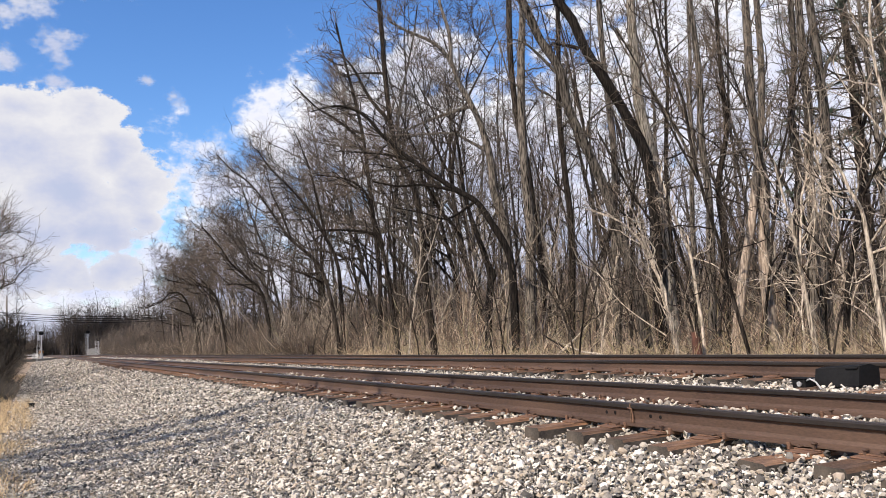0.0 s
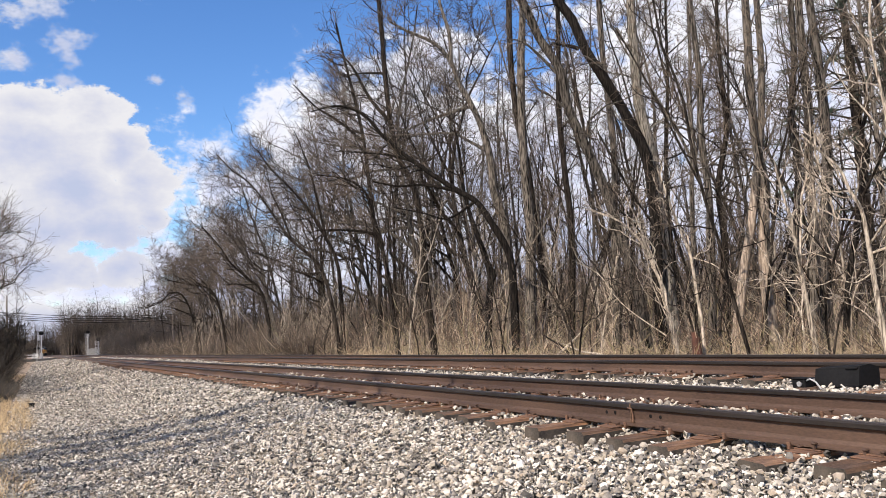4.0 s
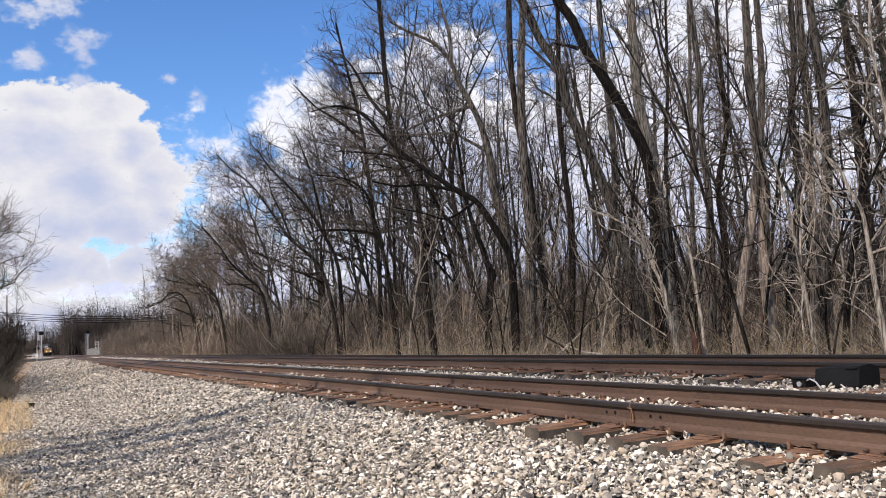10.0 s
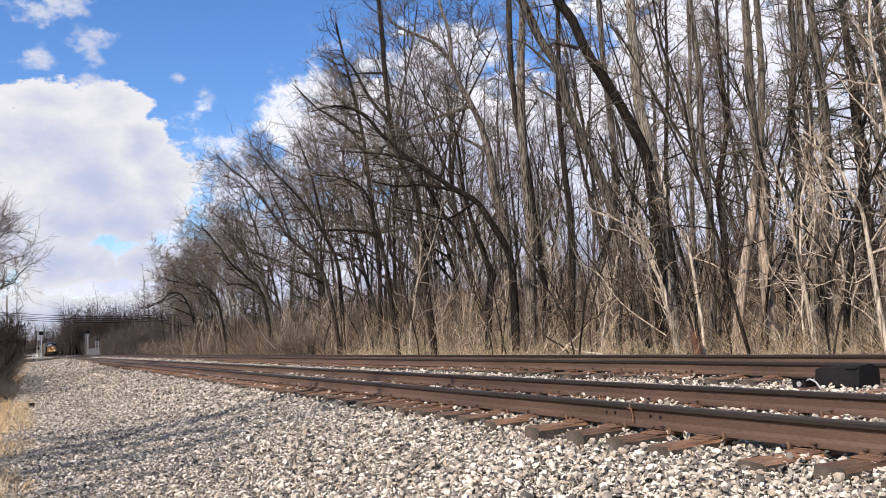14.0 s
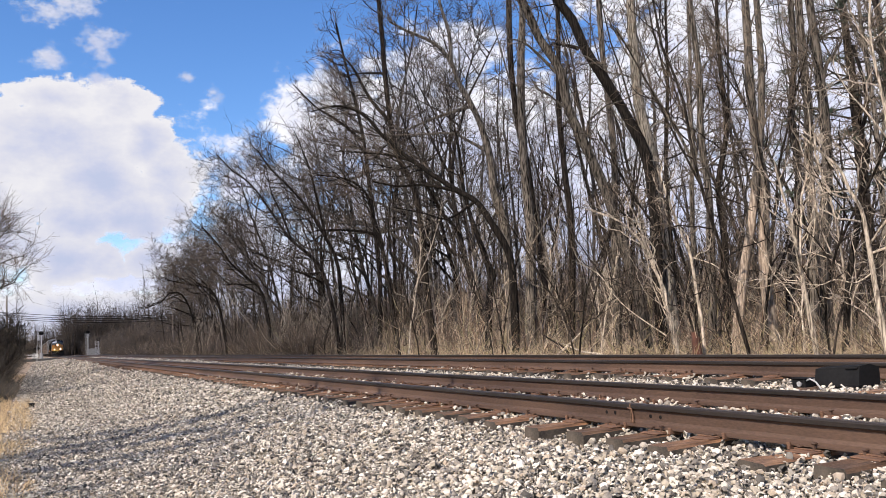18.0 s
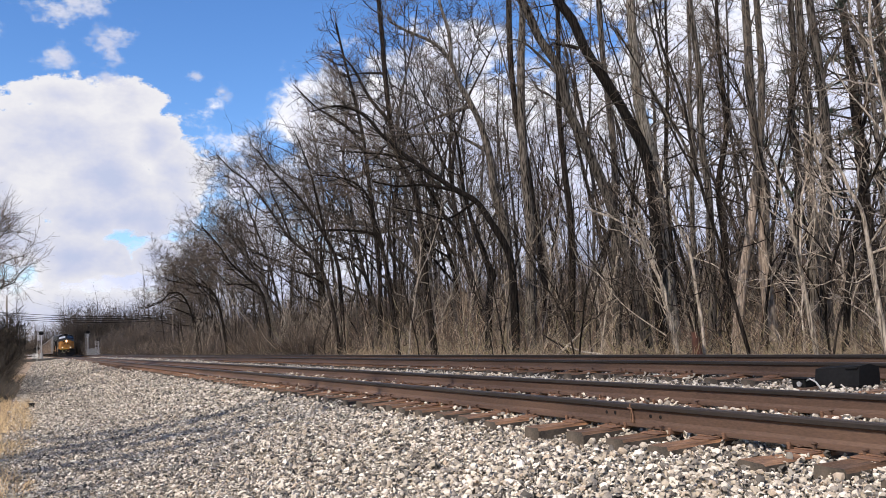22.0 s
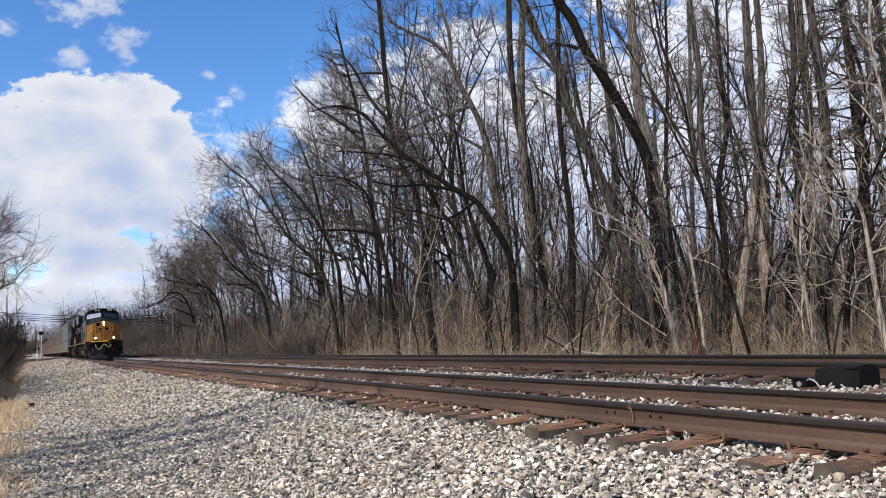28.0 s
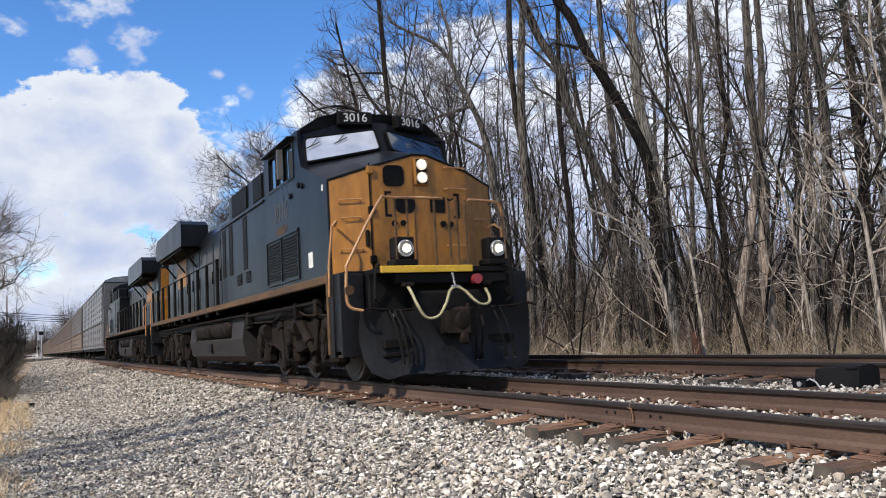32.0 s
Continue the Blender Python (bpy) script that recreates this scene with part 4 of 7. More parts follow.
edge_tree(18.9, 26.36, -36, [(0.3, 2.79), (0.5, 5.07), (0.4, 7.18), (0.34, 9.78), (0.46, 12.18), (0.74, 15.57)], 0.162, 0.091, M_BARKD, "straight dark trunk at the wood's edge", 517, count=14, reach=2.4, lo=0.35)
edge_tree(20.2, 25.16, -39, [(0.33, 2.64), (0.45, 4.89), (0.54, 7.18), (0.52, 9.51), (0.45, 11.88), (0.47, 15.25)], 0.192, 0.108, M_BARK, "straight grey trunk behind leaning neighbours", 518, count=13, reach=2.6, lo=0.35)
edge_tree(18.3, 28.24, -33, [(0.25, 2.96), (0.31, 5.36), (0.31, 7.55), (0.33, 10.27), (0.42, 12.77), (0.63, 15.3), (0.73, 16.84)], 0.253, 0.133, M_BARK, "tall straight grey trunk with high boughs", 519, count=14, reach=2.6, lo=0.4)
edge_tree(19.4, 28.61, -34, [(0.04, 2.97), (-0.15, 5.44), (-0.35, 7.96), (-0.58, 10.52), (-0.67, 13.12), (-0.57, 17.05)], 0.194, 0.117, M_BARKD, "tall dark tree leaning along the line", 520, count=14, reach=2.6, lo=0.35)
edge_tree(17.6, 28.49, -32, [(0.11, 3.49), (-0.03, 5.42), (-0.39, 6.9), (-0.44, 8.13), (-0.64, 9.63), (-1.06, 10.73), (-1.56, 11.8), (-1.85, 12.71), (-2.54, 13.61), (-3.7, 14.3), (-4.43, 14.8)], 0.252, 0.047, M_BARK, "grey tree bowed along the line", 521, [([(-1.06, 10.71), (-2.55, 10.35), (-3.3, 10.11), (-4.13, 9.85), (-4.66, 9.96)], 0.083, 0.026), ([(-1.85, 12.71), (-1.83, 14.0), (-2.15, 15.32), (-2.33, 16.62)], 0.095, 0.055), ([(-0.64, 8.76), (-1.27, 9.18), (-1.98, 9.58), (-3.45, 9.64), (-4.68, 9.71)], 0.074, 0.035)], count=14, reach=2.8, lo=0.45)
edge_tree(16.2, 26.02, -32, [(0.06, 2.43), (-0.03, 3.97), (-0.58, 5.28), (-1.15, 6.1), (-1.83, 6.57), (-2.68, 7.22), (-3.43, 7.82), (-4.19, 8.46), (-4.79, 9.11), (-5.26, 9.74), (-5.93, 10.19), (-6.61, 10.36), (-7.5, 10.2)], 0.172, 0.034, M_BARKK, "dark tree with one great arching bough", 522, [([(-3.43, 7.82), (-4.43, 8.19), (-5.55, 8.38), (-6.69, 8.52)], 0.058, 0.019), ([(-1.83, 6.57), (-3.15, 6.91), (-4.15, 6.92), (-5.16, 7.17)], 0.075, 0.024), ([(-1.15, 6.1), (-1.65, 5.8), (-2.33, 5.49), (-3.21, 5.77), (-4.31, 6.07)], 0.058, 0.019)], count=16, reach=2.6, lo=0.45, angle=(25, 65))
edge_tree(16.6, 28.86, -30, [(0.21, 2.01), (0.33, 3.07), (0.23, 3.79), (-0.08, 5.0), (-0.44, 6.18), (-0.61, 7.33), (-0.67, 8.43), (-0.77, 9.92)], 0.187, 0.044, M_BARKK, "crooked dark tree with a broken stub", 523, [([(0.27, 2.95), (0.54, 3.41), (0.32, 3.69)], 0.124, 0.083)], count=12, reach=2.2, lo=0.5)
edge_tree(16.8, 34.02, -26, [(-0.25, 2.97), (-0.4, 5.7), (-0.54, 7.63), (-0.89, 8.76), (-1.39, 9.76), (-1.64, 11.46), (-1.8, 13.88), (-1.84, 15.9), (-1.84, 17.64), (-1.87, 19.4)], 0.177, 0.098, M_BARKD, "tall dark upright tree at the wood's edge", 524, [([(-1.64, 11.46), (-2.55, 12.64), (-3.31, 14.25), (-3.97, 15.0)], 0.105, 0.030), ([(-1.8, 13.88), (-2.9, 13.94), (-4.02, 13.77)], 0.064, 0.020)], count=24, reach=3.6, lo=0.35, toward=(-0.8, 0.4, 0))
edge_tree(16.4, 37.56, -24, [(-0.22, 3.23), (-0.5, 5.29), (-0.93, 7.23), (-1.2, 8.43), (-1.82, 9.06), (-2.68, 9.42), (-3.78, 9.59)], 0.139, 0.032, M_BARKD, "dark tree with low spreading boughs", 525, [([(-0.5, 5.29), (-0.89, 6.28), (-1.58, 6.52), (-2.74, 6.66), (-3.9, 6.69)], 0.099, 0.031)], count=18, reach=3.0, lo=0.35, toward=(-0.8, 0.4, 0))
edge_tree(17.4, 42.85, -22, [(0.33, 4.18), (0.1, 9.17), (-0.28, 12.57), (-0.72, 15.33), (-1.19, 17.77), (-1.53, 19.88)], 0.157, 0.057, M_BARKD, "tall dark tree spreading over the line", 526, [([(-0.28, 12.57), (-1.62, 13.82), (-2.91, 14.71), (-4.18, 16.12)], 0.101, 0.029)], count=26, reach=3.8, lo=0.35, toward=(-0.9, 0.3, 0))
edge_tree(15.6, 44.12, -19, [(-0.29, 2.56), (-0.81, 4.99), (-1.62, 6.09), (-2.56, 6.96), (-3.33, 8.15), (-4.1, 9.52), (-4.88, 10.38), (-5.82, 11.24), (-6.6, 12.1)], 0.139, 0.028, M_BARKD, "dark tree leaning far out from the wood", 527, [([(-2.56, 6.96), (-3.0, 8.47), (-3.6, 9.83), (-3.87, 11.53)], 0.076, 0.024), ([(-0.81, 4.99), (-1.82, 4.94), (-2.78, 5.21)], 0.062, 0.023)], count=22, reach=3.2, lo=0.3, toward=(-0.8, 0.3, 0.3))
edge_tree(16.8, 46.90, -20, [(-0.06, 5.25), (-0.78, 7.41), (-1.79, 9.23), (-2.95, 10.71), (-3.99, 11.82), (-4.82, 13.1)], 0.148, 0.040, M_BARKD, "dark tree with long leaning boughs", 528, [([(-0.78, 7.41), (-1.27, 9.93), (-1.72, 12.11), (-2.51, 14.31)], 0.094, 0.031)], count=24, reach=3.6, lo=0.3, toward=(-0.8, 0.3, 0.3))
edge_tree(15.6, 58.19, -15, [(-0.76, 4.49), (-1.77, 5.78), (-2.95, 6.96), (-3.73, 8.16), (-4.42, 9.1), (-5.08, 9.87)], 0.128, 0.028, M_BARKD, "dark spreading tree farther along the wood", 529, [([(-0.76, 4.49), (-2.19, 5.38), (-3.59, 5.44)], 0.080, 0.030)], count=20, reach=4.2, lo=0.25, toward=(-0.8, 0.2, 0.1))
edge_tree(15.6, 74.39, -12, [(-0.74, 4.5), (-1.59, 6.25), (-3.07, 6.67), (-4.77, 7.1), (-5.74, 7.54)], 0.146, 0.035, M_BARKD, "dark low tree with reaching boughs", 530, count=20, reach=4.6, lo=0.2, toward=(-0.8, 0.2, 0.2))
edge_tree(15.5, 89.08, -10, [(-0.61, 4.35), (-1.6, 6.72), (-2.87, 6.89), (-3.81, 5.96), (-5.74, 5.38)], 0.154, 0.035, M_BARKD, "dark tree with a bough hanging over the line", 531, count=18, reach=5.0, lo=0.2, toward=(-0.7, 0.2, 0.4))


# ---------- evergreen behind the bare trees ----------
def needles_build(nt, b):
    g = node(nt, "NewGeometry")
    nt.links.new(ramp(nt, g.outputs["Random Per Island"], [(0, (0.012, 0.025, 0.012)), (1, (0.035, 0.06, 0.028))]), b.inputs["Base Color"])


M_NEEDLE = mat("dark_needles", needles_build, 0.7)


def evergreen(x, y, h):
    rng = random.Random(77)
    t = thing("pine_tree", None, "dark green pine tree behind the bare trunks", "tree", m=pose(x, y, ground_z(x)))
    s, w = Shape(), Shape().tube([(0, 0, -0.3), (0.1, 0, h * 0.5), (0, 0.1, h)], [0.22, 0.15, 0.03], 9)
    for i in range(60):
        z = h * (0.22 + 0.76 * i / 60)
        ln = 3.4 * (1.05 - z / h) ** 0.8 + 0.5
        a = i * 2.4
        tip = Vector((ln * math.cos(a), ln * math.sin(a), z + 0.25 * ln - 0.5))
        w.tube([(0, 0, z), tip], [0.04, 0.01], 4)
        for j in range(6):
            c = Vector((0, 0, z)).lerp(tip, 0.3 + 0.7 * (j + rng.random()) / 6) + Vector((rng.gauss(0, 0.12), rng.gauss(0, 0.12), rng.gauss(0, 0.08)))
            for k in range(46):
                d = Vector((rng.gauss(0, 1), rng.gauss(0, 1), rng.gauss(0.15, 0.55))).normalized() * rng.uniform(0.18, 0.34)
                e = d.orthogonal().normalized() * 0.014
                o = c + Vector((rng.gauss(0, 0.09), rng.gauss(0, 0.09), rng.gauss(0, 0.05)))
                s.add([o + e, o - e, o + d], [(0, 1, 2)])
    part("trunk", w.mesh("trunk", M_BARKD), t)
    part("foliage", s.mesh("foliage", M_NEEDLE, fix=False), t, "dark green needle foliage")


evergreen(24.5, 16.9, 17.0)


# ---------- brush and dry grass ----------
def stems(name, zones, radius, material, label, category, seed, kids=3):
    """Thin tapering stems with side shoots; zones: x and y range, how many, shortest, longest, lean."""
    rng = np.random.default_rng(seed)
    P, D, L, R = [], [], [], []
    px, pz = np.array(PROFILE).T
    for x0, x1, y0, y1, n, l0, l1, lean in zones:
        x, y = rng.uniform(x0, x1, n), y0 + (y1 - y0) * rng.random(n) ** 1.5
        bend_ = -1.5e-5 * np.maximum(0, y - 90) ** 2
        clump = np.sin(1.3 * x + 2 * np.sin(0.7 * y)) * np.sin(0.9 * y + 2 * np.cos(0.8 * x))
        keep = clump > rng.uniform(-0.75, 0.4, n)
        x, y, bend_, n = x[keep], y[keep], bend_[keep], int(keep.sum())
        p = np.c_[x + bend_, y, np.interp(x, px, pz) - 0.05]
        d = np.c_[rng.normal(0, lean, (n, 2)), np.ones(n)]
        ln = rng.uniform(l0, l1, n) * rng.uniform(0.6, 1, n)
        P.append(p), D.append(d), L.append(ln), R.append(radius * (0.5 + ln / l1) * rng.uniform(0.6, 1.3, n))
        for k in range(kids):
            f = rng.uniform(0.25, 0.8, n)
            dd = d / np.linalg.norm(d, axis=1)[:, None]
            P.append(p + dd * (ln * f)[:, None])
            D.append(d + np.c_[rng.normal(0, 0.55, (n, 2)), rng.normal(0, 0.2, n)])
            L.append(ln * rng.uniform(0.25, 0.6, n))
            R.append(R[-k - 1] * 0.6)
    p, d, ln, r = np.concatenate(P), np.concatenate(D), np.concatenate(L), np.concatenate(R)
    n = len(p)
    d /= np.linalg.norm(d, axis=1)[:, None]
    bow = rng.normal(0, 0.14, (n, 3))
    mid = p + d * (ln * 0.5)[:, None] + bow * (ln * 0.5)[:, None]
    tip = p + d * ln[:, None] + bow * (ln * 0.2)[:, None]
    a = np.cross(d, [0.3, 1, 0.1])
    a /= np.linalg.norm(a, axis=1)[:, None]
    b = np.cross(d, a)
    vs = np.zeros((n, 7, 3))
    for k in range(3):
        w = a * math.cos(2.094 * k) + b * math.sin(2.094 * k)
        vs[:, k], vs[:, 3 + k] = p + w * r[:, None], mid + w * (r * 0.7)[:, None]
    vs[:, 6] = tip
    f = np.array([(0, 1, 4), (0, 4, 3), (1, 2, 5), (1, 5, 4), (2, 0, 3), (2, 3, 5), (3, 4, 6), (4, 5, 6), (5, 3, 6)])
    fs = (f[None] + 7 * np.arange(n)[:, None, None]).reshape(-1, 3)
    return thing(name, quick_mesh(name, vs.reshape(-1, 3), fs, material), label, category, kind="stuff")


stems("brush", [(14.6, 26, 4, 70, 9500, 0.4, 2.3, 0.75), (14.2, 22, 50, 220, 2500, 1.0, 3.4, 0.6), (20, 50, 6, 120, 6500, 1.5, 5.0, 0.4)], 0.009, M_BRUSH, "tangled leafless brush at the wood's edge", "brush", 21)
stems("thin_stems", [(24, 46, 4, 110, 3200, 2, 8, 0.3), (46, 80, 4, 150, 7500, 4, 13, 0.25), (22, 60, 70, 230, 4500, 3, 10, 0.25)], 0.03, M_UNDER, "many thin bare stems deep in the wood", "undergrowth", 22, 4)
stems("far_brush", [(9.5, 34, 322, 350, 3200, 8, 17, 0.16), (30, 62, 318, 350, 3000, 8, 16, 0.16), (-24, 22, 650, 700, 2200, 9, 17, 0.14), (-70, -9, 320, 400, 2600, 6, 12, 0.2), (14.5, 40, 165, 330, 3600, 3, 8, 0.35)], 0.075, M_TWIGD, "dense leafless growth in the distance", "undergrowth", 29, 6)
stems("deep_woods", [(80, 170, 0, 280, 8000, 6, 17, 0.2), (55, 130, 170, 420, 5000, 6, 16, 0.2)], 0.06, M_UNDER, "bare stems deep in the wood", "woods", 30, 4)
stems("tall_shoots", [(15.0, 18.5, 26, 62, 420, 1.5, 4.4, 0.2)], 0.010, M_BRUSH, "tall pale leafless shoots before the trees", "brush", 33, 5)
stems("edge_brush", [(14.3, 22, 48, 220, 7000, 1.0, 3.8, 0.55), (14.3, 21, 48, 180, 8000, 0.5, 2.2, 1.2)], 0.016, M_UNDER, "dense brown brush along the wood", "brush", 28, 5)
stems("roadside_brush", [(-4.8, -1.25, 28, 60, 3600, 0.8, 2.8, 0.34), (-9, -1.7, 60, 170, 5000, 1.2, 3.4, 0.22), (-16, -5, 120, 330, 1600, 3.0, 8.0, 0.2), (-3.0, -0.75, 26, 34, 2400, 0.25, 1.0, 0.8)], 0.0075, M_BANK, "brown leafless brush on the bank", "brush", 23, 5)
stems("dry_grass", [(12.6, 19.0, 4, 60, 13000, 0.15, 0.7, 0.9), (12.6, 16.0, 45, 140, 3500, 0.2, 0.6, 0.8)], 0.0042, M_GRASS, "tan dry grass below the trees", "grass", 24, 1)
stems("weeds", [(14.2, 19.5, 5, 55, 6500, 0.25, 1.05, 0.8), (14.2, 17.5, 50, 110, 1500, 0.4, 1.1, 0.7)], 0.0034, M_GRASS, "tan and olive weeds among the saplings", "weeds", 27, 4)
stems("verge_grass", [(-1.7, -0.12, 6, 24, 14000, 0.1, 0.34, 0.8), (-4.5, -1.2, 6, 24, 6000, 0.15, 0.4, 0.6), (-1.6, -0.7, 24, 60, 2000, 0.15, 0.35, 0.6)], 0.004, M_STRAW, "tan dry grass on the verge", "grass", 25, 1)

# leafless bushes on the bank
bush_rng = random.Random(77)
BUSH = [tree_meshes(640 + i, 2.5 + 0.3 * i, 0.028, bark=M_BARKD, forks=5, count=18, reach=1.5, lo=0.04, fine=0.8, sway=0.12, angle=(18, 50), twigs=M_BANK) for i in range(3)]
for i in range(22):
    y = 28.5 + 1.35 * i
    tree(BUSH[i % 3], pose(-1.2 - 0.012 * (y - 28) - bush_rng.uniform(0, 1.8), y, -0.74, 0, 0, bush_rng.uniform(0, 360)), "brown leafless bush with thin arching stems", "bushes on the bank", "bush")

# tree beside the verge, reaching in over the line
tree(spreading_meshes(603, 11.5, 0.16, (1.0, 0.15, 0.25)), pose(-4.0, 46, -0.72), "bare spreading tree on the verge")

# trees across the verge, whose long shadows fall over the ballast
shade_kinds = [tree_meshes(620 + i, 15 + i, 0.26, forks=2, count=14, reach=3.0, lo=0.4, fine=0.6, bark=M_BARKD) for i in range(2)]
for i, (x, y, a) in enumerate(((-7.0, 8.8, 20), (-8.5, 6.5, 130), (-12.0, 3.6, 250), (-9.5, 9.6, 60))):
    tree(shade_kinds[i % 2], pose(x, y, -0.74, 0, 0, a), "tall bare tree on the verge across the gravel path", "trees on the verge")
# ---------- wayside: signals, cabinets, crossing gate, wires ----------
M_ALU = mottled("aluminium_paint", (0.34, 0.34, 0.35), (0.52, 0.52, 0.53), 3, 0.5, 0.2, fine=30, bump_d=0)
M_BLK = mottled("matt_black_paint", (0.006, 0.006, 0.0065), (0.013, 0.013, 0.014), 3, 0.65, fine=30, bump_d=0.001)
M_BLK.node_tree.nodes["Principled BSDF"].inputs["Specular IOR Level"].default_value = 0.12
M_CABINET = mottled("white_cabinet_paint", (0.24, 0.24, 0.235), (0.36, 0.36, 0.35), 2, 0.6, fine=20, bump_d=0)
M_GATE = mottled("white_gate_paint", (0.62, 0.62, 0.61), (0.78, 0.78, 0.77), 3, 0.5, fine=20, bump_d=0)
M_POLE = mottled("grey_pole_wood", (0.12, 0.10, 0.08), (0.24, 0.20, 0.17), 2, 0.9, fine=20, bump_d=0.004, stretch=(3, 3, 0.4))
M_ASPH = mottled("worn_asphalt", (0.05, 0.05, 0.05), (0.10, 0.095, 0.09), 1.5, 0.9, fine=30, bump_d=0.004)
M_CONC = mottled("pale_concrete", (0.42, 0.40, 0.37), (0.58, 0.56, 0.52), 2, 0.9, fine=30, bump_d=0.003)


def signal(x, y, h, heads, label):
    z = ground_z(x)
    t = thing("railway_signal", None, label, "signal", "signals at the crossing", m=pose(x, y, z))
    part("footing", Shape().box(-0.45, 0.45, -0.45, 0.45, -0.2, 0.35, 0.04).mesh("footing", M_CONC), t)
    part("mast", Shape().tube([(0, 0, 0.3), (0, 0, h)], [0.15, 0.12], 12).mesh("mast", M_ALU, smooth=True), t, "silver painted mast")
    lad = Shape()
    for q in (-0.2, 0.2):
        lad.tube([(q - 0.55, 0.05, 0.3), (q - 0.45, 0.05, h - 0.6)], 0.028, 5)
    for i in range(int((h - 1) / 0.32)):
        zz = 0.5 + i * 0.32
        o = -0.55 + 0.1 * zz / h
        lad.tube([(o - 0.2, 0.05, zz), (o + 0.2, 0.05, zz)], 0.018, 4)
    part("ladder", lad.mesh("ladder", M_ALU), t, "silver ladder")
    part("platform", Shape().box(-0.8, 0.5, -0.1, 0.5, h - 1.5, h - 1.44, 0.01).tube([(-0.8, 0.5, h - 1.45), (-0.8, 0.5, h - 0.5), (0.5, 0.5, h - 0.5), (0.5, 0.5, h - 1.45)], 0.025, 5).mesh("platform", M_ALU), t)
    for i in range(heads):
        zz = h - 0.1 - 1.9 * i
        hd_ = Shape().cyl((0.0, -0.14, zz), (0.0, -0.10, zz), 0.46, 22).box(-0.2, 0.2, -0.1, 0.2, zz - 0.35, zz + 0.35, 0.03)
        hp = part("signal_head", hd_.mesh("signal_head", M_BLK), t, "black round signal head")
        for a in (90, 210, 330):
            c = Vector((0.21 * math.cos(radians(a)), 0, zz + 0.21 * math.sin(radians(a))))
            part("hood", Shape().cyl((c.x, -0.14, c.z), (c.x, -0.4, c.z + 0.02), 0.11, 12).mesh("hood", M_BLK), hp)
    case = part("relay_case", Shape().box(-0.35, 0.35, 0.15, 0.6, 0.35, 1.6, 0.03).mesh("relay_case", M_ALU), t, "silver relay case")
    part("case_door", Shape().box(-0.3, 0.3, 0.12, 0.15, 0.42, 1.52, 0.01).mesh("case_door", M_ALU), case)
    cage = Shape()
    for i in range(5):
        cage.tube([(-0.62 + 0.28 * i, 0.5, h - 1.44), (-0.62 + 0.28 * i, 0.5, h - 0.5)], 0.03, 4)
    part("platform_cage", cage.mesh("platform_cage", M_ALU), t)
    return t


def cabinet(x, y, w, d, h, label):
    t = thing("relay_cabinet", None, label, "cabinet", m=pose(x, y, ground_z(x)))
    part("body", Shape().box(-w / 2, w / 2, -d / 2, d / 2, 0.1, h, 0.02).mesh("body", M_CABINET), t)
    part("roof", Shape().prism([(-w / 2 - 0.06, h), (w / 2 + 0.06, h), (0.0, h + 0.16)], 1, -d / 2 - 0.05, d / 2 + 0.05).mesh("roof", M_ALU), t)
    part("plinth", Shape().box(-w / 2 - 0.05, w / 2 + 0.05, -d / 2 - 0.05, d / 2 + 0.05, -0.2, 0.12).mesh("plinth", M_CONC), t)
    for q in (-1, 1):
        dr = part("door", Shape().box(min(0.02 * q, q * (w / 2 - 0.05)), max(0.02 * q, q * (w / 2 - 0.05)), -d / 2 - 0.025, -d / 2, 0.2, h - 0.1, 0.01).mesh("door", M_CABINET), t)
        part("handle", Shape().box(q * 0.1 - 0.015, q * 0.1 + 0.015, -d / 2 - 0.05, -d / 2 - 0.02, 0.8, 1.0).mesh("handle", M_BLK), dr)
    return t


signal(0.75, 195, 6.0, 1, "silver-masted signal with black heads beside the line")
signal(12.6, 245, 7.0, 1, "tall silver-masted signal beyond the far track")
signal(14.2, 228, 4.6, 1, "shorter signal mast beside white cabinets")
cabinet(13.0, 236, 2.2, 1.1, 2.1, "white steel relay cabinet by the signals")
cabinet(14.6, 238, 1.4, 1.0, 2.3, "narrow white relay cabinet by the signals")
cabinet(-0.6, 200, 1.1, 0.9, 1.5, "small white cabinet near the crossing")

# crossing gate with its arm down across the road
g_ = thing("crossing_gate", None, "white crossing gate with lowered arm beside the line", "gate", m=pose(-0.1, 186, ground_z(-0.1)))
part("post", Shape().tube([(0, 0, -0.2), (0, 0, 3.2)], 0.07, 10).mesh("post", M_ALU), g_)
part("mechanism", Shape().box(-0.25, 0.25, -0.2, 0.2, 0.8, 1.5, 0.04).mesh("mechanism", M_GATE), g_)
part("arm", Shape().tube([(0.3, -0.15, 1.2), (-4.6, -0.15, 1.55)], [0.09, 0.06], 8).mesh("arm", M_GATE), g_, "white gate arm")
part("lower_arm", Shape().tube([(0.2, -0.15, 0.75), (-3.6, -0.15, 0.8)], [0.05, 0.04], 8).mesh("lower_arm", M_GATE), g_)
part("lamp", Shape().cyl((-0.3, -0.1, 2.6), (-0.3, -0.25, 2.6), 0.25, 16).cyl((0.3, -0.1, 2.6), (0.3, -0.25, 2.6), 0.25, 16).mesh("lamp", M_BLK), g_)
# road over the line at the crossing
road = thing("road", Shape().box(-60, 4.0, 188, 193, -0.62, -0.10).box(4.62, 6.06, 188, 193, -0.3, -0.02).box(6.14, 8.6, 188, 193, -0.3, -0.0).box(8.82, 10.15, 188, 193, -0.3, 0.05).box(10.35, 16, 188, 193, -0.5, 0.03).mesh("road", M_ASPH), "grey paved road crossing the tracks", "road", kind="structure")


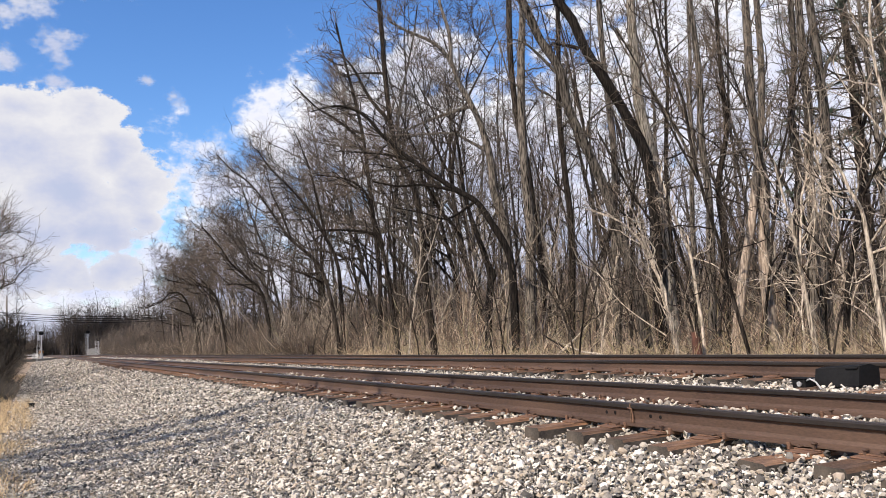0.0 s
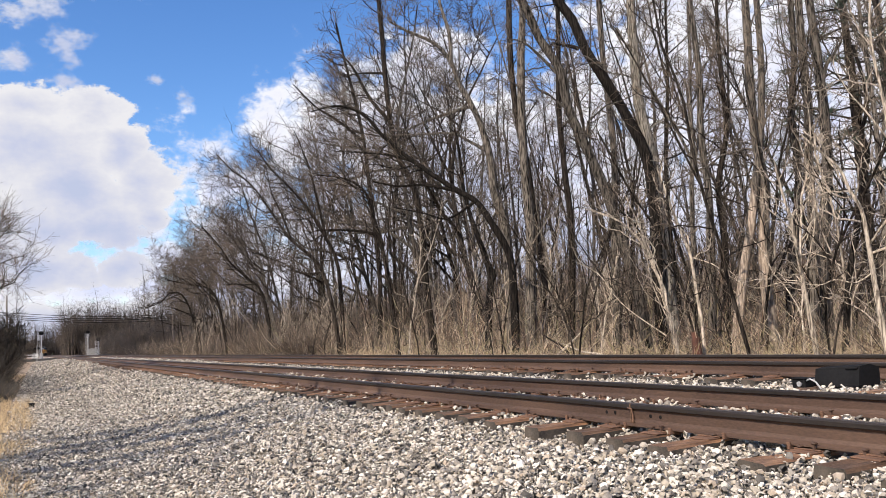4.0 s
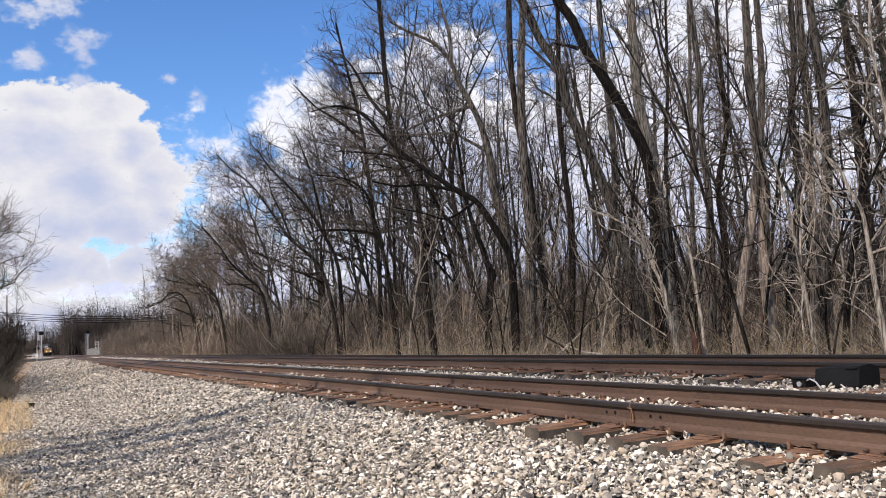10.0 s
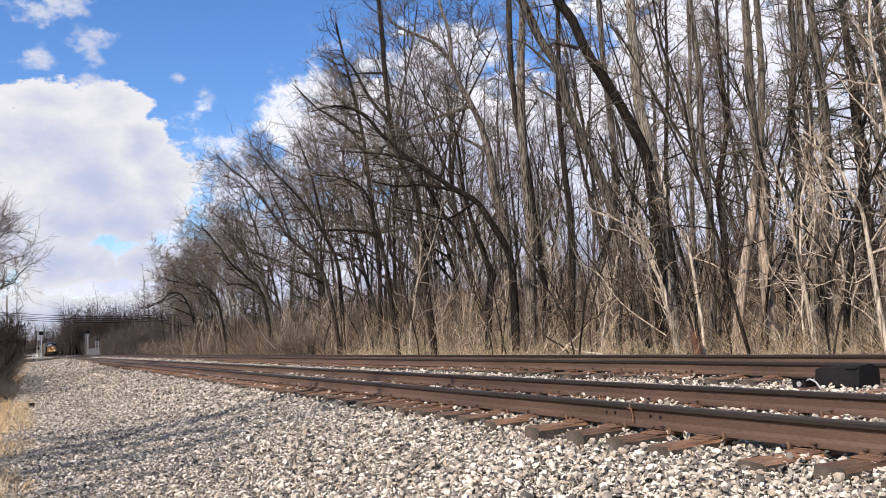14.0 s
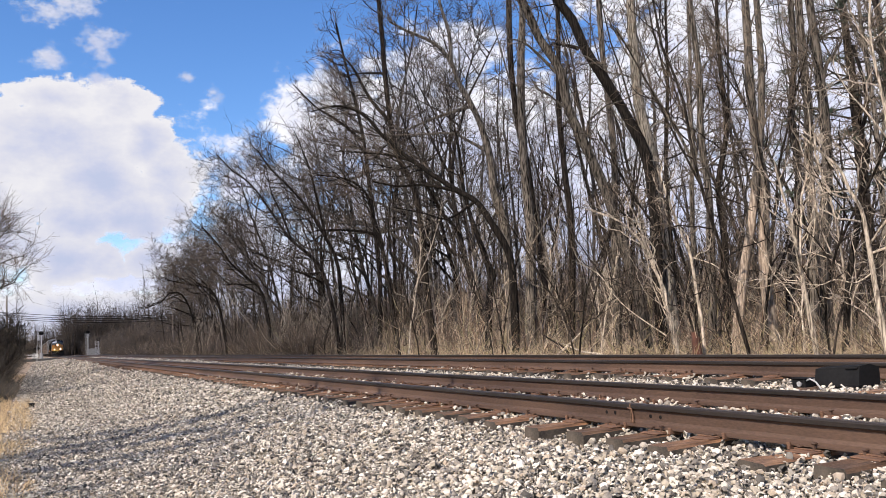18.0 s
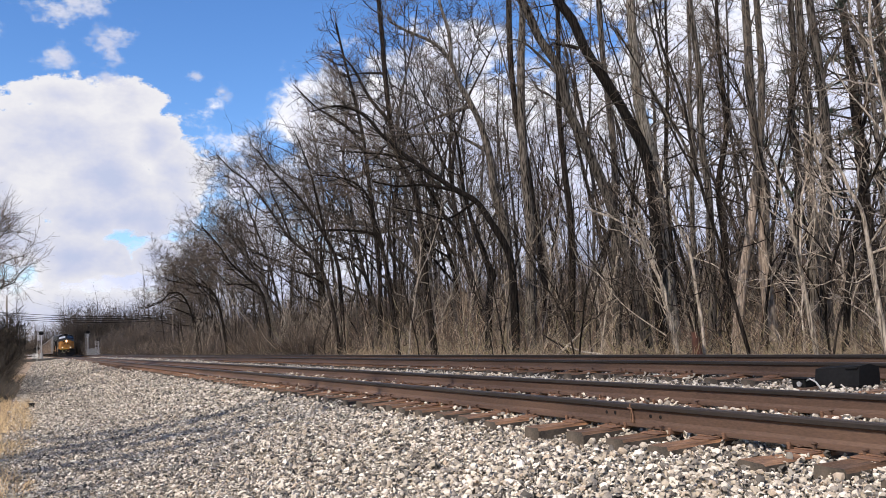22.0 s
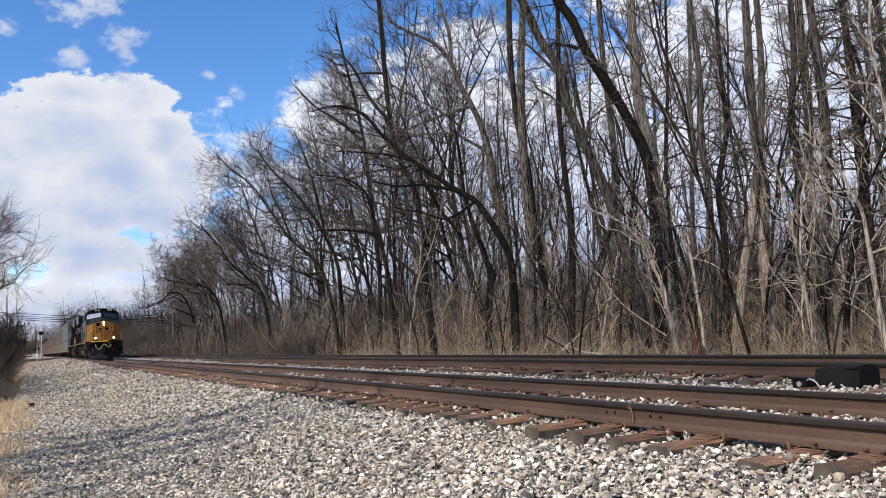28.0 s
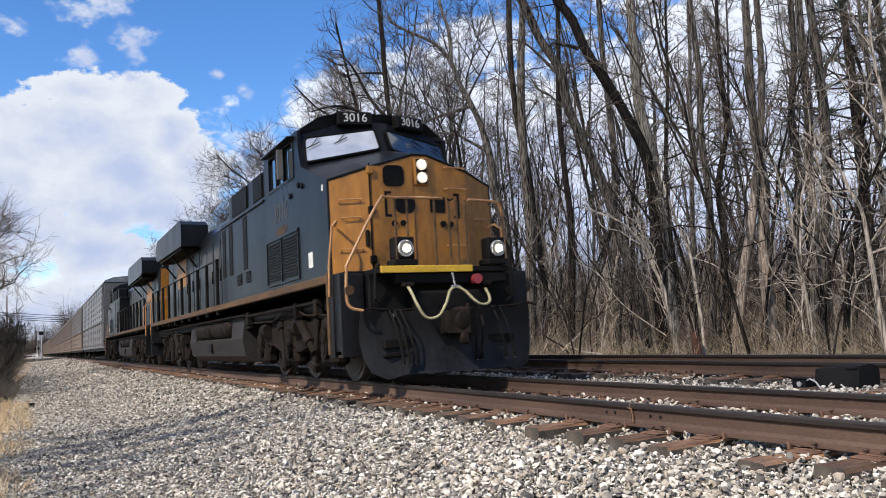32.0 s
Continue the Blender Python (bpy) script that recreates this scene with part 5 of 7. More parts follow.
def utility_pole(x, y, h, label):
    t = thing("utility_pole", None, label, "utility pole", m=pose(x, y, ground_z(x)))
    part("pole", Shape().tube([(0, 0, -0.5), (0, 0, h)], [0.17, 0.11], 10).mesh("pole", M_POLE, smooth=True), t)
    part("crossarm", Shape().box(-0.08, 0.08, -1.2, 1.2, h - 0.7, h - 0.58, 0.01).mesh("crossarm", M_POLE), t)
    for q in (-1.0, -0.4, 0.4, 1.0):
        part("insulator", Shape().cyl((0, q, h - 0.58), (0, q, h - 0.42), 0.05, 8).mesh("insulator", M_CABINET), t)


utility_pole(-4.5, 150, 11.4, "weathered wooden pole carrying wires over the line")
utility_pole(22.0, 152, 9.0, "weathered wooden pole among the trees")
for i, (z0, z1, y) in enumerate(((7.9, 6.6, 149.8), (7.5, 6.3, 150.2), (7.2, 6.0, 150.0), (6.9, 5.6, 150.4))):
    pts = [(-45 + 67 * k / 24, y, (z0 + 3.6 * max(0, (-4.5 + 45 - 67 * k / 24)) / 40 if k < 14.5 else z0 + (z1 - z0) * (-45 + 67 * k / 24 + 4.5) / 26.5) - 0.5 * math.sin(math.pi * min(1, max(0, (-45 + 67 * k / 24 + 4.5) / 26.5)))) for k in range(25)]
    thing("overhead_wire", Shape().tube(pts, 0.045, 5).mesh("overhead_wire", M_BLK), "black sagging wire strung over the tracks", "wire", "wires over the line")

# ---------- beside and between the near tracks ----------
# black wedge-shaped cover lying between the tracks, with its small fitting in front
c_ = thing("trackside_cover", None, "black wedge-shaped steel cover lying between the tracks", "equipment cover")
prof = [(8.08, -0.18), (8.46, -0.18), (8.46, 0.0), (8.30, 0.045), (8.13, 0.03)]
s = Shape()
s.loft([[(x, 6.45, z) for x, z in prof], [(x, 5.88, z + (0.04 if z > -0.1 else 0.03)) for x, z in prof]])
part("cover", s.mesh("cover", M_BLK), c_)
part("rim", Shape().box(8.06, 8.48, 6.45, 6.48, -0.19, -0.12, 0.006).mesh("rim", M_BLK), c_)
part("hinge", Shape().cyl((8.115, 5.9, 0.045), (8.115, 6.05, 0.04), 0.012, 6).mesh("hinge", M_BLK), c_)
for y in (5.58, 6.40):
    thing("timber_block", Shape().box(7.75, 8.5, y - 0.09, y + 0.09, -0.34, -0.165, 0.015).mesh("timber_block", M_TIE), "dark weathered timber under the steel cover", "timber")
d_ = thing("junction_box", None, "small black junction box with a curved cable", "junction box", m=pose(0, 0, 0.045))
part("box", Shape().box(7.86, 8.02, 6.40, 6.58, -0.24, -0.115, 0.012).mesh("box", M_BLK), d_)
part("lid", Shape().box(7.85, 8.03, 6.39, 6.59, -0.115, -0.105, 0.004).mesh("lid", M_BLK), d_)
part("cable", Shape().tube([(7.9, 6.42, -0.14), (7.88, 6.34, -0.11), (7.88, 6.27, -0.14), (7.9, 6.22, -0.22)], 0.011, 6).mesh("cable", M_ALU, smooth=True), d_, "pale metal conduit")
part("flange", Shape().cyl((7.86, 6.47, -0.17), (7.845, 6.47, -0.17), 0.03, 12).mesh("flange", M_ALU), d_)

# insulated joint in the near rail
j_ = thing("rail_joint", None, "rust-brown bonded joint in the near rail", "rail joint")
xj = X1 - 0.7525
# no holes are cut: black discs paint the shade inside them
for y in (5.16, 5.28, 5.74, 5.86):
    part("bolt_hole", Shape().cyl((xj - 0.012, y, -0.098), (xj - 0.0085, y, -0.098), 0.016, 10).mesh("bolt_hole", M_BLK), j_, "black disc as the shade in a bolt hole")
part("end_post", Shape().box(xj - 0.040, xj + 0.040, 5.495, 5.507, -0.17, 0.0015).mesh("end_post", M_TIE), j_, "dark insulating end post")
part("bond_wire", Shape().tube([(xj - 0.03, 5.54, -0.055), (xj - 0.045, 5.53, -0.04), (xj - 0.045, 5.48, -0.045), (xj - 0.04, 5.47, -0.10), (xj - 0.06, 5.45, -0.155)], 0.006, 5).mesh("bond_wire", M_RUST), j_)

# small dark stub on the verge
thing("marker_stub", Shape().tube([(-0.12, 21.4, -0.7), (-0.12, 21.4, -0.46), (-0.12, 21.4, -0.42)], [0.055, 0.055, 0.075], 10).mesh("marker_stub", M_BLK), "short black pipe stub on the verge", "marker post")

# red-brown rotten stump and fallen boughs at the wood's edge
M_ROT = mottled("rotten_red_wood", (0.03, 0.013, 0.009), (0.13, 0.055, 0.036), 6, 0.9, fine=30, bump_d=0.01, stretch=(3, 3, 0.6))
rng_ = random.Random(71)
st = Shape()
ring_a = [(0.115 * math.cos(a * 0.785), 0.115 * math.sin(a * 0.785)) for a in range(8)]
st.loft([[(x * 1.25, y * 1.25, -0.3) for x, y in ring_a], [(x, y, 0.35) for x, y in ring_a], [(x * 0.95, y * 0.95, 0.62 + rng_.uniform(-0.05, 0.22)) for x, y in ring_a], [(x * 0.6, y * 0.6, 0.5) for x, y in ring_a]])
thing("tree_stump", st.mesh("tree_stump", M_ROT), "red-brown rotten broken stump in the brush", "stump", m=pose(15.2, 15.55, ground_z(15.2)))
for i, (x, y, pts) in enumerate(((15.0, 21.4, [(0, 0.35, 0.1), (0.1, -0.1, 0.42), (0.1, -0.75, 0.75), (0.2, -1.5, 1.25)]), (15.1, 21.3, [(0, -0.5, 0.0), (0.05, 0.0, 0.45), (0.0, 0.6, 0.7), (0.1, 1.4, 0.95)]), (14.9, 19.6, [(0, -1.2, 0.1), (0, -0.3, 0.3), (0.1, 0.6, 0.36), (0, 1.5, 0.65)]))):
    thing("fallen_bough", Shape().tube(pts, [0.045, 0.038, 0.028, 0.012], 7).mesh("fallen_bough", M_BARKL if i != 1 else M_BARKD, smooth=True), "weathered fallen bough leaning in the weeds", "bough", "fallen boughs", m=pose(x, y, ground_z(x)))
# ---------- train: materials ----------
M_BLUE = mottled("blue_grey_paint", (0.0028, 0.0031, 0.0039), (0.0092, 0.0102, 0.0126), 1.3, 0.32, 0.0, fine=14, bump_d=0.002, stretch=(1, 1, 0.35))
M_ORANGE = mottled("weathered_orange_paint", (0.20, 0.080, 0.008), (0.38, 0.158, 0.015), 1.6, 0.42, 0.0, fine=9, bump_d=0.001, stretch=(1, 1, 0.4))
M_SILL = mottled("rust_stained_yellow_paint", (0.030, 0.019, 0.012), (0.135, 0.078, 0.038), 2.5, 0.6, 0.0, fine=30, bump_d=0.002, stretch=(1, 0.6, 3))
M_YELLOW = mottled("yellow_edge_paint", (0.46, 0.27, 0.015), (0.62, 0.39, 0.03), 3, 0.5, fine=30, bump_d=0.001)
M_RAILING = mottled("orange_handrail_paint", (0.26, 0.125, 0.045), (0.44, 0.235, 0.10), 5, 0.5, fine=60, bump_d=0)
M_BLACK = mottled("black_grimy_steel", (0.004, 0.0038, 0.0038), (0.013, 0.012, 0.0115), 3, 0.6, 0.1, fine=40, bump_d=0.002)
M_PLOW = mottled("scuffed_black_plow", (0.005, 0.005, 0.006), (0.018, 0.018, 0.0205), 1.4, 0.45, 0.2, fine=18, bump_d=0.002, stretch=(1, 1, 0.4))
M_TRUCK = mottled("dusty_grey_truck_steel", (0.005, 0.004, 0.0035), (0.026, 0.020, 0.0165), 3, 0.7, 0.1, fine=35, bump_d=0.003)
M_TANK = mottled("grey_tank_steel", (0.014, 0.0125, 0.0125), (0.040, 0.036, 0.036), 1.2, 0.6, 0.1, fine=20, bump_d=0.001)
M_WHEEL = mottled("wheel_steel", (0.05, 0.045, 0.04), (0.12, 0.105, 0.095), 4, 0.5, 0.5, fine=40, bump_d=0.001)
M_HOSE = mottled("pale_hose", (0.29, 0.255, 0.14), (0.44, 0.39, 0.23), 12, 0.7, fine=80, bump_d=0.001)
M_WHITE = mottled("off_white_paint", (0.55, 0.54, 0.50), (0.72, 0.70, 0.66), 4, 0.6, fine=40, bump_d=0)
M_RED = mottled("red_paint", (0.22, 0.02, 0.03), (0.32, 0.04, 0.05), 6, 0.5, fine=40, bump_d=0)
M_STEEL = mottled("galvanised_steel", (0.17, 0.175, 0.19), (0.30, 0.305, 0.32), 1.0, 0.45, 0.45, fine=14, bump_d=0.002, stretch=(1, 1, 0.3))
M_STEELD = mottled("grimy_steel_panel", (0.08, 0.077, 0.08), (0.18, 0.172, 0.175), 0.8, 0.6, 0.2, fine=12, bump_d=0.002, stretch=(1, 1, 0.3))
M_FADED = mottled("faded_number_paint", (0.02, 0.02, 0.022), (0.13, 0.125, 0.12), 6.0, 0.6, fine=25, bump_d=0)
M_TAN = mottled("faded_red_brown_paint", (0.075, 0.052, 0.038), (0.165, 0.118, 0.086), 0.8, 0.6, 0.0, fine=10, bump_d=0.002, stretch=(1, 1, 0.3))


for m_, k_ in ((M_BLUE, 0.15), (M_BLACK, 0.1), (M_PLOW, 0.2), (M_TRUCK, 0.06), (M_TANK, 0.12), (M_SILL, 0.15)):
    m_.node_tree.nodes["Principled BSDF"].inputs["Specular IOR Level"].default_value = k_


def glass_build(nt, b):
    b.inputs["Base Color"].default_value = (0.02, 0.025, 0.03, 1)
    b.inputs["Specular IOR Level"].default_value = 0.9
    b.inputs["Coat Weight"].default_value = 1.0


M_GLASS = mat("cab_window_glass", glass_build, 0.05)


def sky_pane_build(nt, b):
    glass_build(nt, b)
    v = coords(nt)
    # the bright sky reflection is painted in as a pale base colour
    nt.links.new(ramp(nt, tex(nt, v, 3.0, 5), [(0.3, (0.36, 0.38, 0.43)), (0.7, (0.55, 0.57, 0.64))]), b.inputs["Base Color"])


M_SKYPANE = mat("sky_pale_windscreen_glass", sky_pane_build, 0.12)


def lamp_build(strength, colour):
    def build(nt, b):
        b.inputs["Base Color"].default_value = (0.22, 0.21, 0.19, 1)
        b.inputs["Emission Color"].default_value = (*colour, 1)
        b.inputs["Emission Strength"].default_value = strength
    return build


M_LAMP = mat("lit_headlight", lamp_build(0.62, (1.0, 0.74, 0.54)), 0.2)
M_BULB = mat("lit_bulb", lamp_build(60.0, (1.0, 0.80, 0.52)), 0.2)
M_LAMP_OFF = mat("unlit_headlight", lamp_build(0.0, (0, 0, 0)), 0.15)


M_REFLECT = mottled("lamp_reflector", (0.16, 0.145, 0.12), (0.40, 0.36, 0.30), 20, 0.25, 0.6, fine=60, bump_d=0)


def curve_through(pts, n=5):
    return curve_along([Vector(a) for a in pts], n)


def text_mesh(words, size, material, depth=0.004):
    cu = bpy.data.curves.new("lettering", "FONT")
    cu.body, cu.size, cu.extrude, cu.align_x, cu.align_y = words, size, depth, "CENTER", "CENTER"
    ob = new("lettering", cu)
    me = bpy.data.meshes.new_from_object(ob)
    bpy.data.objects.remove(ob)
    me.materials.clear()
    me.materials.append(material)
    return me


# ---------- running gear ----------
def wheelset_mesh(r):
    s = Shape()
    for q in (-1, 1):
        x0, x1 = q * 0.70, q * 0.83
        s.cyl((x0, 0, 0), (x1, 0, 0), r, 28)
        s.cyl((q * 0.675, 0, 0), (q * 0.71, 0, 0), r + 0.03, 28)
        s.cyl((x1, 0, 0), (q * 0.845, 0, 0), r * 0.86, 28)
        s.cyl((x1, 0, 0), (q * 0.90, 0, 0), r * 0.34, 14)
        for a in range(3):
            t = 2 * math.pi * a / 3
            s.cyl((q * 0.84, r * 0.6 * math.cos(t), r * 0.6 * math.sin(t)), (q * 0.856, r * 0.6 * math.cos(t), r * 0.6 * math.sin(t)), r * 0.13, 8)
    s.cyl((-1.0, 0, 0), (1.0, 0, 0), 0.1, 12)
    return s.mesh("wheelset", M_WHEEL, smooth=True)


R_LOCO, R_CAR = 0.533, 0.42
WS_LOCO, WS_CAR = wheelset_mesh(R_LOCO), wheelset_mesh(R_CAR)
# side frame of a three-axle truck, its centre at y 0
FRAME = [(-2.75, 0.62), (-2.75, 0.82), (-2.4, 0.98), (-1.75, 0.98), (-1.4, 1.08), (-0.6, 1.12), (0.6, 1.12), (1.4, 1.08), (1.75, 0.98), (2.4, 0.98), (2.75, 0.82), (2.75, 0.62),
         (2.45, 0.45), (1.75, 0.45), (1.5, 0.70), (0.65, 0.70), (0.4, 0.45), (-0.4, 0.45), (-0.65, 0.70), (-1.5, 0.70), (-1.75, 0.45), (-2.45, 0.45)]
S_FRAME = Shape().prism(FRAME, 0, -0.08, 0.08).mesh("side_frame", M_TRUCK)
S_AXLEBOX = Shape().box(-0.14, 0.14, -0.32, 0.32, -0.27, 0.34, 0.07).cyl((-0.12, 0, 0), (-0.2, 0, 0), 0.15, 14).cyl((-0.2, 0, 0), (-0.215, 0, 0), 0.09, 10).mesh("axle_box", M_TRUCK)
S_SPRING = Shape()
S_SPRING.tube([(0.075 * math.cos(a * 0.7), 0.075 * math.sin(a * 0.7), a * 0.0062) for a in range(56)], 0.016, 5)
S_SPRING = S_SPRING.mesh("spring", M_TRUCK)
S_BRAKE = Shape().cyl((0, 0, 0), (0, 0.34, 0), 0.14, 14).cyl((0, 0.34, 0), (0, 0.56, -0.04), 0.04, 8).box(-0.06, 0.06, 0.5, 0.6, -0.3, 0.08, 0.02).mesh("brake_cylinder", M_TRUCK, smooth=True)
S_STRUT = Shape().cyl((0, -0.42, -0.3), (0, 0.42, 0.3), 0.06, 8).cyl((0, -0.2, -0.14), (0, 0.42, 0.3), 0.085, 10).mesh("damper", M_TRUCK, smooth=True)
S_LINK = Shape().box(-0.05, 0.05, -0.07, 0.07, -0.42, 0.42, 0.02).box(-0.07, 0.07, -0.12, 0.12, -0.46, -0.3, 0.03).box(-0.07, 0.07, -0.12, 0.12, 0.3, 0.46, 0.03).mesh("brake_link", M_TRUCK)
S_BEAM = Shape().prism([(-2.5, 0.72), (-2.3, 0.95), (-1.0, 1.0), (-0.5, 1.18), (0.5, 1.18), (1.0, 1.0), (2.3, 0.95), (2.5, 0.72), (1.2, 0.62), (0.6, 0.5), (-0.6, 0.5), (-1.2, 0.62)], 0, -0.07, 0.07).box(-0.1, 0.1, -0.3, 0.3, 0.55, 0.95, 0.04).mesh("journal_beam", M_TRUCK)
S_PIPE = Shape().tube([(0, -2.3, 0), (0, -1.2, 0.05), (0, -0.8, 0.16), (0, 0.2, 0.14), (0, 0.8, 0.02), (0, 2.3, 0.04)], 0.022, 6).mesh("sand_pipe", M_TRUCK)
S_BOLSTER = Shape().box(-0.95, 0.95, -0.5, 0.5, 0.6, 1.15, 0.08).box(-0.9, 0.9, -2.4, -1.5, 0.55, 0.85, 0.05).box(-0.9, 0.9, 1.5, 2.4, 0.55, 0.85, 0.05).mesh("bolster", M_BLACK)
spinning = []


def loco_truck(body, yc):
    t = part("truck", S_BOLSTER, body, m=pose(0, yc, 0))
    for q in (-1, 1):
        flip = 0 if q < 0 else 180
        part("side_frame", S_FRAME, t, m=pose(q * 1.12, 0, 0))
        for a in (-2.05, 0, 2.05):
            part("axle_box", S_AXLEBOX, t, m=pose(q * 1.14, a, R_LOCO, 0, 0, flip))
        for a in (-1.25, -0.85, 0.85, 1.25):
            part("spring", S_SPRING, t, m=pose(q * 1.13, a, 0.62))
        for a, b in ((-2.65, 0), (-0.75, 0), (1.3, 0)):
            part("brake_cylinder", S_BRAKE, t, m=pose(q * 1.3, a, 0.92, 0, 0, 0))
        part("damper", S_STRUT, t, m=pose(q * 1.33, -1.15, 0.78))
        part("journal_beam", S_BEAM, t, m=pose(q * 1.2, 0, 0))
        for a, b in ((-1.55, 18), (0.45, -16)):
            part("brake_link", S_LINK, t, m=pose(q * 1.27, a, 0.62, b))
        part("sand_pipe", S_PIPE, t, m=pose(q * 1.36, 0, 1.06))
    for a in (-2.05, 0, 2.05):
        w = part("wheelset", WS_LOCO, body, m=pose(0, yc + a, R_LOCO))
        spinning.append((w, (0, yc + a, R_LOCO), R_LOCO))


# ---------- locomotive ----------
def plate(s, corners, t, k=0):
    """A sheet of thickness t behind the given corners (three or more, in one plane)."""
    c = [Vector(p) for p in corners]
    n = (c[1] - c[0]).cross(c[2] - c[0]).normalized() * t
    m = len(c)
    s.add(c + [p - n for p in c], [tuple(range(m)), tuple(range(2 * m - 1, m - 1, -1))] + [(i, m + i, m + (i + 1) % m, (i + 1) % m) for i in range(m)], k)


def on_face(a, b, c, u, v, off=0.0):
    """The pose of a flat piece on the face through a (origin), b (its x way) and c (its y way): u, v metres along."""
    a, b, c = Vector(a), Vector(b), Vector(c)
    ex = (b - a).normalized()
    n = ex.cross(c - a).normalized()
    ey = n.cross(ex)
    m = Matrix((ex, ey, n)).transposed().to_4x4()
    m.translation = a + ex * u + ey * v + n * off
    return m


def rounded(w, h, r, t, n=4):
    pts = []
    for cx, cy, a0 in ((w / 2 - r, h / 2 - r, 0), (-w / 2 + r, h / 2 - r, 90), (-w / 2 + r, -h / 2 + r, 180), (w / 2 - r, -h / 2 + r, 270)):
        for i in range(n + 1):
            a = radians(a0 + 90 * i / n)
            pts.append((cx + r * math.cos(a), cy + r * math.sin(a)))
    return Shape().prism(pts, 2, 0.0, t)


def ring(w, h, r, wide, t, n=4):
    """A rounded window frame, open in the middle."""
    s = Shape()
    loops = []
    for g in (0.0, wide):
        pts = []
        for cx, cy, a0 in ((w / 2 - r, h / 2 - r, 0), (-w / 2 + r, h / 2 - r, 90), (-w / 2 + r, -h / 2 + r, 180), (w / 2 - r, -h / 2 + r, 270)):
            for i in range(n + 1):
                a = radians(a0 + 90 * i / n)
                pts.append((cx + (r + g) * math.cos(a), cy + (r + g) * math.sin(a)))
        loops.append(pts)
    m = len(loops[0])
    for i in range(m):
        j = (i + 1) % m
        quad = [loops[0][i], loops[1][i], loops[1][j], loops[0][j]]
        s.add([(x, y, 0) for x, y in quad] + [(x, y, t) for x, y in quad], [(3, 2, 1, 0), (4, 5, 6, 7), (0, 1, 5, 4), (2, 3, 7, 6)])
    return s


def louvre(w, h, n, t=0.02):
    s = Shape()
    for i in range(n):
        y = -h / 2 + h * (i + 0.5) / n
        s.box(-w / 2, w / 2, y - 0.35 * h / n, y + 0.1 * h / n, 0, t, 0.0, m=pose(0, 0, 0, 0, 0, 0))
        s.box(-w / 2, w / 2, y + 0.1 * h / n, y + 0.3 * h / n, 0, t * 0.4)
    return s


def locomotive(lit, label):
    lo = thing("locomotive", None, label, "locomotive", "pair of locomotives")
    lamp = M_LAMP if lit else M_LAMP_OFF
    W = 1.42
    # frame, sill, decks
    s = Shape().box(-1.3, 1.3, 0.3, 20.6, 1.12, 1.34, 0.03).box(-0.6, 0.6, -0.9, 21.2, 0.85, 1.3, 0.04)
    s.box(-1.3, 1.3, 6.2, 13.4, 1.0, 1.2, 0.02)
    fr = part("main_frame", s.mesh("main_frame", M_BLACK), lo, "black grimy frame")
    for q in (-1, 1):
        part("side_sill", Shape().box(min(q * 1.46, q * 1.58), max(q * 1.46, q * 1.58), 0.1, 20.7, 1.50, 1.63, 0.015).mesh("side_sill", M_SILL), lo, "rust-stained yellow side sill")
    part("walkway", Shape().box(-1.46, 1.46, 0.3, 20.9, 1.56, 1.62, 0.0).mesh("walkway", M_BLACK), lo)
    part("front_platform", Shape().box(-1.16, 0.95, -0.92, -0.36, 1.56, 1.64, 0.01).box(-1.45, 1.45, -0.36, 0.32, 1.56, 1.64, 0.01).mesh("front_platform", M_BLACK), lo)
    part("edge_stripe", Shape().box(-1.15, 0.30, -0.965, -0.92, 1.555, 1.655, 0.008).mesh("edge_stripe", M_YELLOW), lo, "yellow edge of the platform")
    # nose
    zs = lambda u: 3.5 - 0.4 * max(0.0, abs(u) - 0.1) / 1.32
    plan = [(-W, 0.32), (-0.84, 0.06), (-0.12, 0.0), (0.12, 0.0), (0.84, 0.06), (W, 0.32)]
    s = Shape()
    front_low = [(u, y, 1.64) for u, y in plan]
    front_top = [(u, y + 0.02, zs(u)) for u, y in plan]
    s.add(front_low + front_top, [(i, i + 1, i + 7, i + 6) for i in range(5)])
    part("nose_front", s.mesh("nose_front", M_ORANGE, fix=True), lo, "weathered orange nose front")
    # sloping hood from the nose up to the windscreens, and the nose sides
    cab = [(-W, 1.66, 3.59), (-0.75, 1.50, 3.73), (-0.09, 1.35, 3.87), (0.09, 1.35, 3.87), (0.75, 1.50, 3.73), (W, 1.66, 3.59)]
    s = Shape()
    s.add(front_top + cab, [(i, i + 1, i + 7, i + 6) for i in range(5)])
    for q in (0, 5):
        s.add([front_low[q], front_top[q], cab[q], (cab[q][0], 1.8, 3.96), (cab[q][0], 1.8, 1.64)], [(0, 1, 2, 3, 4)])
    part("nose_hood", s.mesh("nose_hood", M_BLUE), lo, "blue-grey nose sides and sloping hood")
    trim = Shape()
    for a, b in zip(front_top, front_top[1:]):
        trim.tube([a, b], 0.022, 6)
    for q in (0, 5):
        trim.tube([front_low[q], front_top[q]], 0.018, 6)
    part("nose_trim", trim.mesh("nose_trim", M_BLUE), lo)
    # cab: front with two windscreens, sides, roof
    top = [(-1.36, 1.92, 4.27), (-0.75, 1.82, 4.42), (-0.09, 1.70, 4.46), (0.09, 1.70, 4.46), (0.75, 1.82, 4.42), (1.36, 1.92, 4.27)]
    s = Shape()
    s.add(cab + top, [(i, i + 1, i + 7, i + 6) for i in range(5)])
    part("cab_front", s.mesh("cab_front", M_BLUE), lo)
